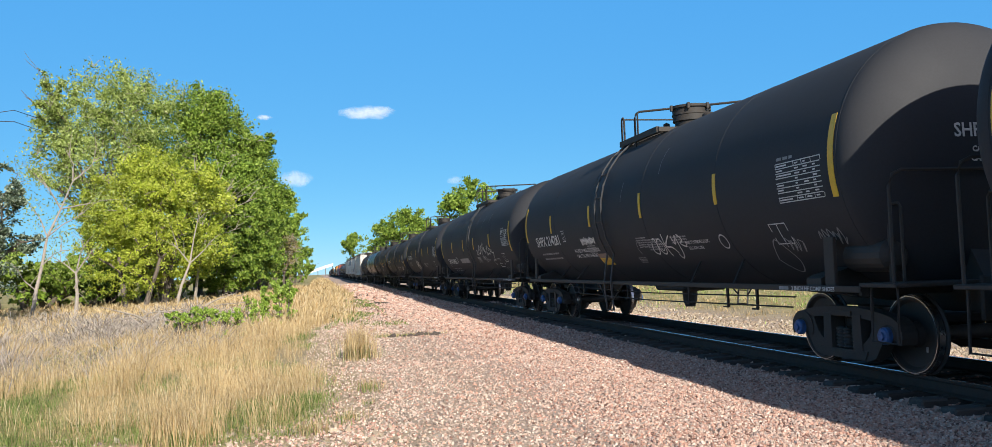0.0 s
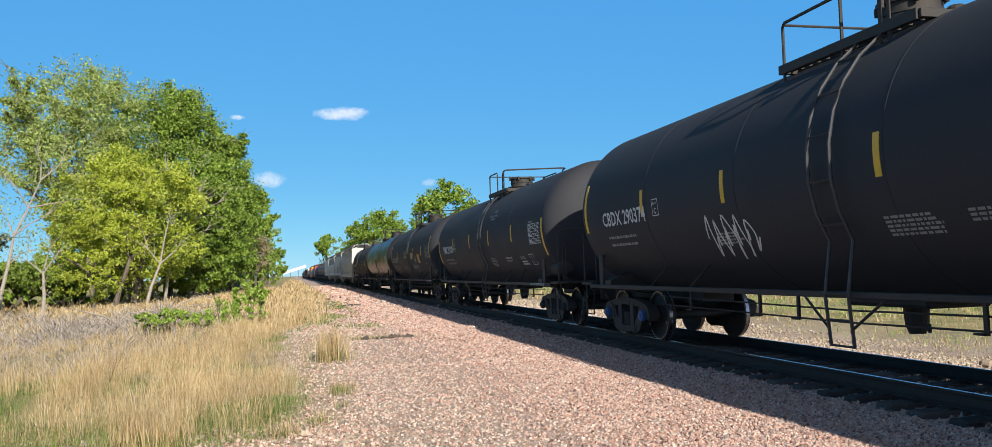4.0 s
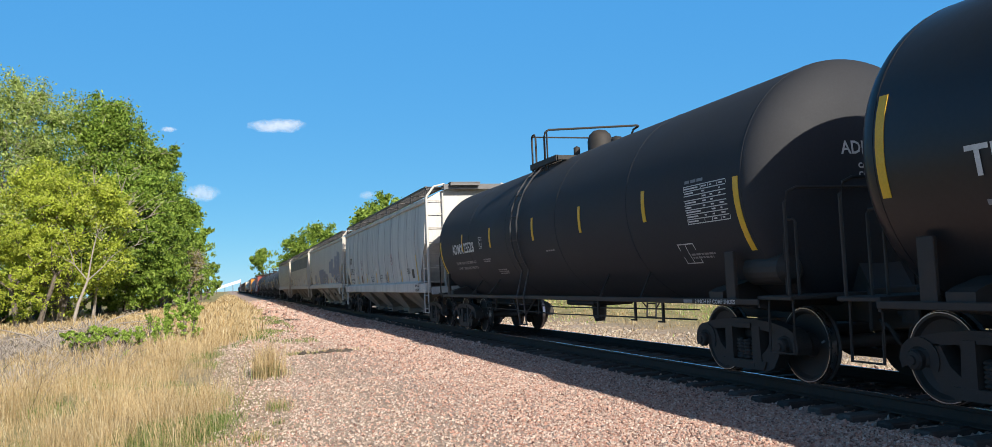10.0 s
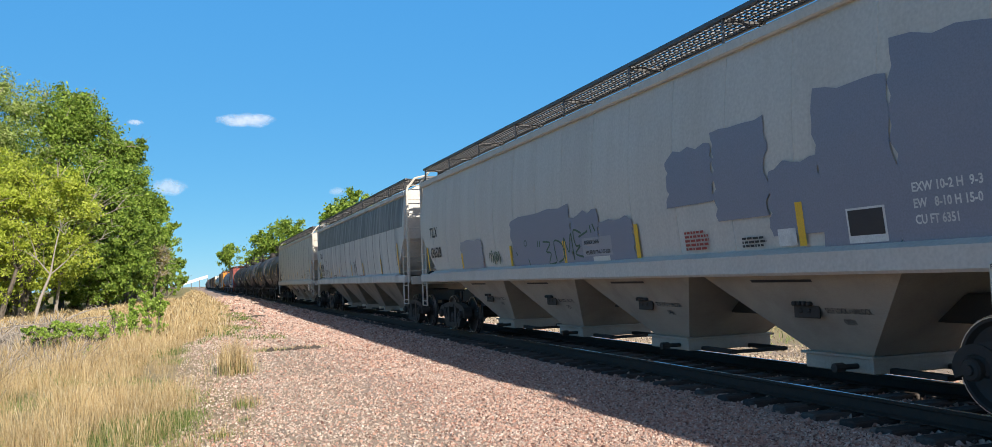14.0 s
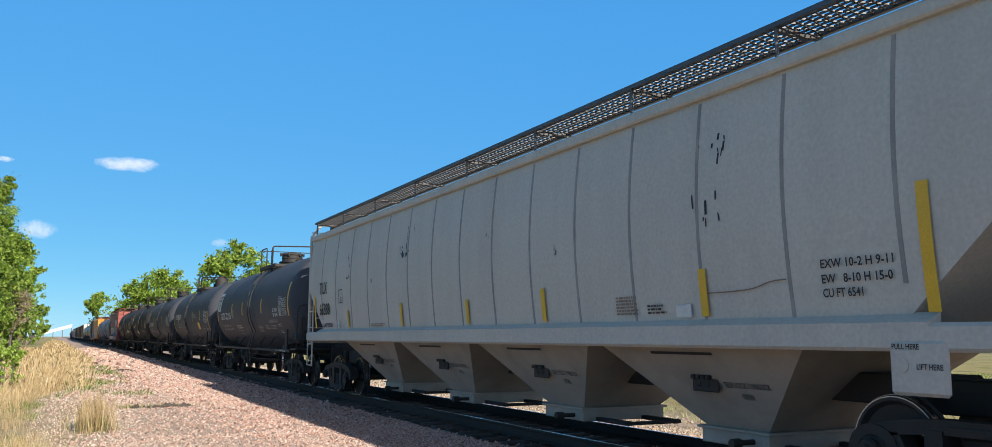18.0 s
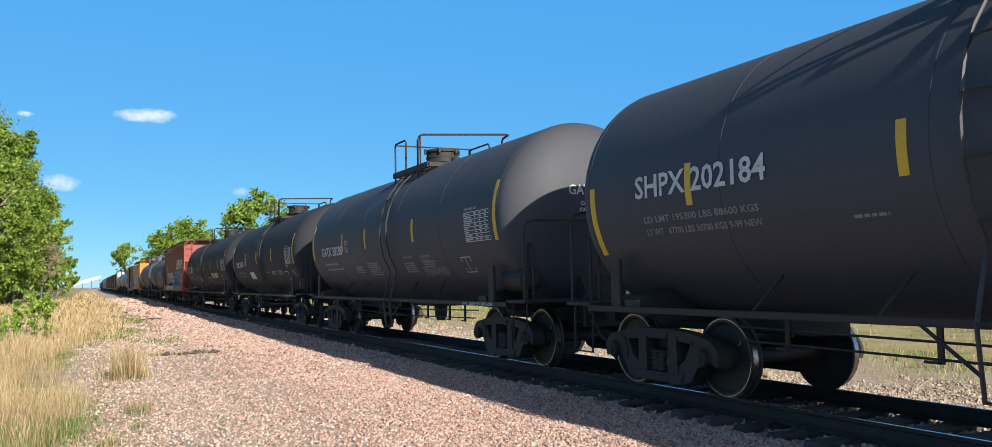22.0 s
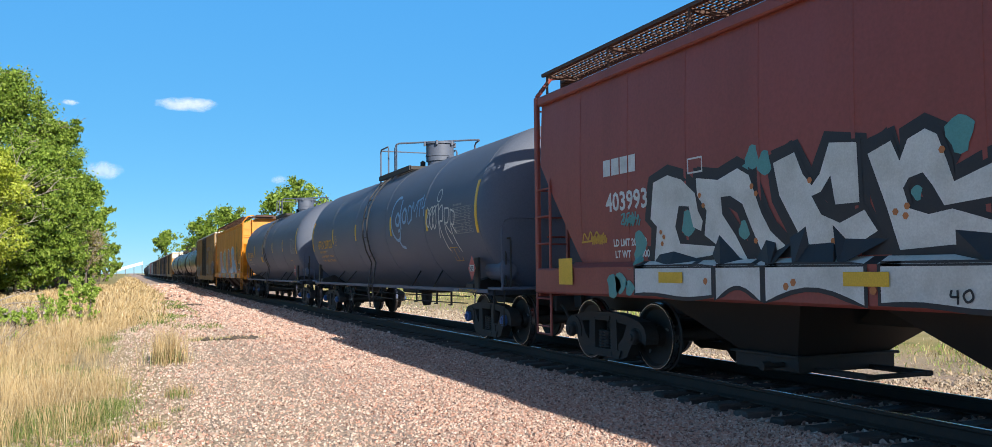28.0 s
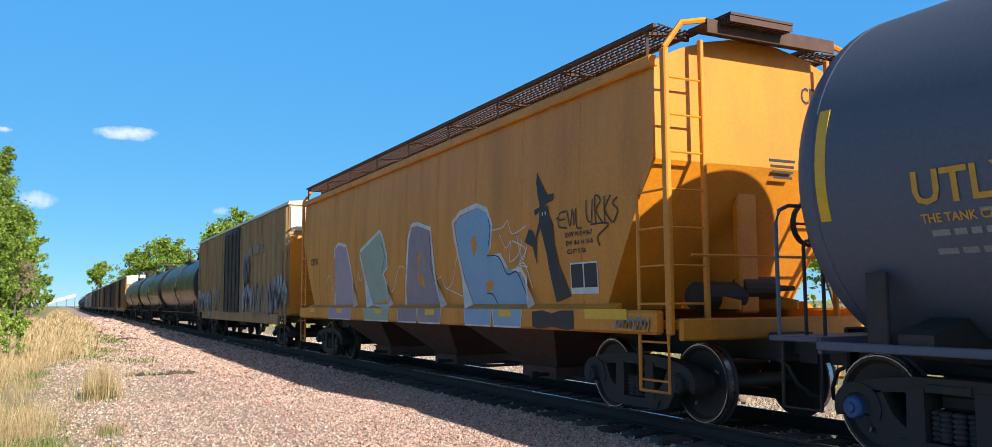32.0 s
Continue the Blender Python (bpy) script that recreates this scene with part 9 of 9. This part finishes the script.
def strip(x, y):
    return smooth(0.1, 1.2, x + 0.8 * noise.noise(Vector((x * 0.5, y * 0.4, 11.0)))) * (0.12 + 0.83 * smooth(2.2, 4.4, x + 0.9 * noise.noise(Vector((x * 0.4, y * 0.25, 21.0))))) + 0.05 * smooth(-2, 0, x)


stones("ballast", "pink crushed granite on the access strip", STONE, 61, 72000, -0.6, 6.1, 4.2, 16, 0.0130, strip)
stones("ballast", "pink crushed granite on the access strip", STONE, 62, 26000, 0.0, 6.1, 15, 48, 0.017, strip)
stones("ballast", "pink crushed granite far along the strip", STONE, 69, 7000, 0.2, 6.1, 46, 120, 0.022, strip)
BEIGE = island_mat("beige_fines", [(0.22, 0.165, 0.13), (0.46, 0.37, 0.30), (0.62, 0.53, 0.45), (0.40, 0.27, 0.21), (0.15, 0.12, 0.10)], 0.9, 0.2, 0.0, 40)
stones("ballast", "worn beige fines along the access strip", BEIGE, 67, 15000, -0.4, 3.6, 6.5, 34, 0.012, lambda x, y: smooth(3.4, 1.5, x))
stones("ballast", "dark grimy stones between and beside the ties", STONE, 63, 12000, 6.0, 9.6, 3.5, 40, 0.024, lambda x, y: 1.0)
stones("ballast", "pale gravel beyond the track", PALESTONE, 64, 9000, 9.2, 13.0, 5, 50, 0.022, lambda x, y: smooth(15, 11, x) * (0.4 + 0.8 * noise.noise(Vector((x * 0.6, y * 0.5, 3.0)))))
stones("ballast", "mixed stones on the bare ground before the grass", STONE, 65, 10000, -7.5, 0.8, 6.8, 11.5, 0.014, lambda x, y: smooth(11.5, 9.3, y))
stones("ballast", "larger pale stones scattered on the grass edge", PALESTONE, 66, 200, -4.5, 0.8, 7.0, 14, 0.03, lambda x, y: smooth(12, 8, y))
big = Mesher().box((0, 0, 0.05), (0.16, 0.2, 0.14), 0.05)
ob = tagged(new("white_rock", big.mesh("white_rock")), "pale fist-sized rock beside the far rail", "rock")
ob.data.materials.append(PALESTONE)
ob.matrix_basis = pose(10.1, 11.0, ground_z(10.1, 11.0), 8, 12, 30)
stick = Mesher().tube([(0, 0, 0), (0.25, 0.1, 0.03), (0.55, 0.12, 0.01)], [0.008, 0.007, 0.004], 5)
ob = tagged(new("stick", stick.mesh("stick")), "thin bleached stick on the ballast", "stick")
ob.data.materials.append(DEADWOOD)
ob.matrix_basis = Matrix.Translation((5.55, 9.3, ground_z(5.55, 9.3) + 0.04))
stones("ballast", "sparse stones on the strip beside the viewer", STONE, 68, 5000, 0.3, 6.1, 0.3, 4.6, 0.017, lambda x, y: smooth(0.3, 2.6, x) * smooth(0.3, 2.4, y))
cinder = Mesher().box((0, 0, 0.04), (0.5, 0.35, 0.1), 0.03).tube([(-0.6, 0.1, 0.03), (0.2, 0, 0.12), (0.7, 0.1, 0.04)], 0.03, 5)
ob = tagged(new("dark_debris", cinder.mesh("dark_debris")), "dark scrap of timber lying on the stones", "debris")
ob.data.materials.append(TIE)
x, y = polar(3.5, 46)
ob.matrix_basis = Matrix.Translation((x, y, ground_z(x, y)))


char = Mesher()
rnd = random.Random(77)
for i in range(26):
    a, b = rnd.uniform(-0.7, 0.7), rnd.gauss(0, 0.09)
    d = Vector((rnd.uniform(-0.22, 0.22), rnd.uniform(-0.05, 0.05), rnd.uniform(0.0, 0.05)))
    char.tube([(a, b, 0.02), (a + d.x * 0.5, b + d.y, 0.04 + d.z), (a + d.x, b + d.y * 2, 0.02)], [0.02, 0.028, 0.012], 5)
ob = tagged(new("charred_sticks", char.mesh("charred_sticks")), "flat heap of dark charred sticks on the stones", "debris")
ob.data.materials.append(TIE)
ob.matrix_basis = Matrix.Translation((2.35, 22.5, ground_z(2.35, 22.5)))


# ---- wires, far conveyor, clouds ----
WIRE = paint("black_cable", (0.02, 0.02, 0.02), 0.6, amount=0.1)
for k, (e0, e1) in enumerate(((9.97, 10.76), (9.53, 9.71))):
    pts = []
    for i in range(9):
        az = -27 + 10.6 * i / 8
        d = 58.0
        x, y = polar(az, d)
        el = e0 + (e1 - e0) * (az + 18.45) / 2.2 + (0.05 if k == 0 else 0.02) * (az + 17) ** 2 - 0.1
        pts.append((x, y, 1.394 + d * math.tan(radians(min(el, 13)))))
    x, y = polar(-15.2, 62)
    pts[-1] = (x, y, 11.6 - 0.8 * k)
    ob = tagged(new("overhead_wire", Mesher().tube(pts, 0.02, 5).mesh("overhead_wire")), "thin black sagging cable reaching the trees", "cable", "overhead wires")
    ob.data.materials.append(WIRE)
conv = thing("conveyor_gallery", "long white inclined conveyor gallery on legs far away", "conveyor", m=Matrix.Translation((0, 700, -0.5)))
WHITESHEET = paint("white_sheet_metal", (0.78, 0.80, 0.82), 0.5, amount=0.2, dirt=(0.5, 0.5, 0.5), scale=0.3)
part("gallery", Mesher().prism([(-9.5, 2.9), (9.0, 8.3), (9.0, 10.2), (-9.5, 4.8)], "y", -1.2, 1.2), WHITESHEET, conv)
part("roof", Mesher().prism([(-9.7, 4.75), (9.2, 10.25), (9.2, 10.5), (-9.7, 5.0)], "y", -1.4, 1.4), WHITESHEET, conv)
for x, z in ((-9.2, 3.0), (-3, 4.8), (3, 6.6), (8.6, 8.2)):
    part("trestle_leg", Mesher().box((x, 0, z / 2), (0.5, 1.6, z)), GRATING, conv)


def cloud(name, az0, az1, el0, el1, seed, dens):
    """A thin bank of cloud: a lumpy sheet whose veil follows a noise."""
    d = 3000.0
    m, n, l, p = node_mat("cloud_veil")
    co = n.new("ShaderNodeTexCoord")
    a = n.new("ShaderNodeTexNoise")
    a.inputs["Scale"].default_value, a.inputs["Detail"].default_value, a.inputs["Roughness"].default_value = 3.2, 5, 0.55
    mp = n.new("ShaderNodeMapping")
    mp.inputs["Scale"].default_value, mp.inputs["Location"].default_value = (1.6, 1, 0.7), (seed, seed * 2, 0)
    l.new(co.outputs["Generated"], mp.inputs[0])
    l.new(mp.outputs[0], a.inputs["Vector"])
    sep = n.new("ShaderNodeSeparateXYZ")
    l.new(co.outputs["Generated"], sep.inputs[0])

    def dome(out, sharp):
        s = n.new("ShaderNodeMath")
        s.operation = "SUBTRACT"
        s.inputs[1].default_value = 0.5
        l.new(out, s.inputs[0])
        q = n.new("ShaderNodeMath")
        q.operation = "MULTIPLY"
        l.new(s.outputs[0], q.inputs[0])
        l.new(s.outputs[0], q.inputs[1])
        k = n.new("ShaderNodeMath")
        k.operation = "MULTIPLY_ADD"
        k.inputs[1].default_value, k.inputs[2].default_value = -sharp, 0.0
        l.new(q.outputs[0], k.inputs[0])
        return k.outputs[0]
    s1 = n.new("ShaderNodeMath")
    l.new(dome(sep.outputs[0], 4.0), s1.inputs[0])
    l.new(dome(sep.outputs[2], 4.0), s1.inputs[1])
    s2 = n.new("ShaderNodeMath")
    s2.operation = "MULTIPLY_ADD"
    s2.inputs[1].default_value = 1.1
    l.new(a.outputs[0], s2.inputs[0])
    l.new(s1.outputs[0], s2.inputs[2])
    r = n.new("ShaderNodeMapRange")
    r.inputs[1].default_value, r.inputs[2].default_value, r.inputs[4].default_value = -0.10, 0.55, dens
    l.new(s2.outputs[0], r.inputs[0])
    tr = n.new("ShaderNodeBsdfTransparent")
    df = n.new("ShaderNodeBsdfTranslucent")
    df.inputs[0].default_value = (0.86, 0.84, 0.85, 1)
    df2 = n.new("ShaderNodeBsdfDiffuse")
    df2.inputs[0].default_value = (0.86, 0.84, 0.85, 1)
    both = n.new("ShaderNodeMixShader")
    l.new(df.outputs[0], both.inputs[1])
    l.new(df2.outputs[0], both.inputs[2])
    ms = n.new("ShaderNodeMixShader")
    l.new(r.outputs[0], ms.inputs[0])
    l.new(tr.outputs[0], ms.inputs[1])
    l.new(both.outputs[0], ms.inputs[2])
    l.new(ms.outputs[0], n["Material Output"].inputs[0])
    nu, nv = 24, 10
    vs = []
    for j in range(nv + 1):
        for i in range(nu + 1):
            az, el = radians(az0 + (az1 - az0) * i / nu), radians(el0 + (el1 - el0) * j / nv)
            dd = d
            vs.append((dd * math.sin(az), dd * math.cos(az), dd * math.tan(el)))
    k = nu + 1
    me = bpy.data.meshes.new(name)
    me.from_pydata(vs, [], [(j * k + i, j * k + i + 1, (j + 1) * k + i + 1, (j + 1) * k + i) for j in range(nv) for i in range(nu)])
    return structure(name, me, m, "small white fair-weather cloud in a clear sky", "cloud")


cloud("cloud_1", 0.9, 5.7, 9.95, 11.1, 1.3, 0.62)
cloud("cloud_2", -2.9, -0.1, 5.6, 6.95, 4.1, 0.42)
cloud("cloud_3", -4.0, -2.8, 10.0, 10.45, 7.7, 0.5)
cloud("cloud_4", 8.2, 9.6, 5.6, 6.3, 2.2, 0.25)

# ---- ties, one by one where the camera is near ----
TIE_ME = Mesher().box((0, 0, -0.262), (2.6, 0.23, 0.18), 0.02).mesh("tie")
PLATE_ME = Mesher().box((-0.75, 0, -0.17), (0.36, 0.19, 0.02), 0.004).box((0.75, 0, -0.17), (0.36, 0.19, 0.02), 0.004).mesh("tie_plate")
rnd = random.Random(9)
for i in range(290):
    y = -4 + 0.53 * i
    t = part("tie", TIE_ME, TIE, track, "", pose(TRACK_X + rnd.uniform(-0.05, 0.05), y, rnd.uniform(-0.006, 0.006), 0, 0, rnd.uniform(-1, 1)))
far = Mesher()
plates = Mesher()
for i in range(300):
    far.box((TRACK_X, -4 + 0.53 * (290 + i), -0.262), (2.6, 0.23, 0.18))
tagged(part("far_ties", far, TIE, track), kind="stuff")
for i in range(110):
    for sx in (-0.75, 0.75):
        plates.box((TRACK_X + sx, -4 + 0.53 * i, -0.168), (0.36, 0.19, 0.02))
tagged(part("tie_plates", plates, RAIL, track), kind="stuff")
def motions():
    turn = SPEED / WHEEL_R
    for car, u in CARS:
        walk(car, [(t, Matrix.Translation((TRACK_X, u - SPEED * t, 0))) for t in (0, 1 / 30, 16, 32 - 1 / 30, 32)])
    done = {}
    for o in list(scene.objects):
        if o.name.split(".")[0] == "wheelset":
            a = round(o.matrix_basis.translation.y, 3)
            if a not in done:
                walk(o, [(f / 30, Matrix.Translation((0, a, WHEEL_R)) @ pose(0, 0, 0, math.degrees(turn * f / 30) % 360)) for f in range(0, 961)])
                done[a] = o.animation_data
            else:
                o.rotation_mode = "QUATERNION"
                o.animation_data_create()
                o.animation_data.action = done[a].action
                o.animation_data.action_slot = done[a].action_slot


motions()
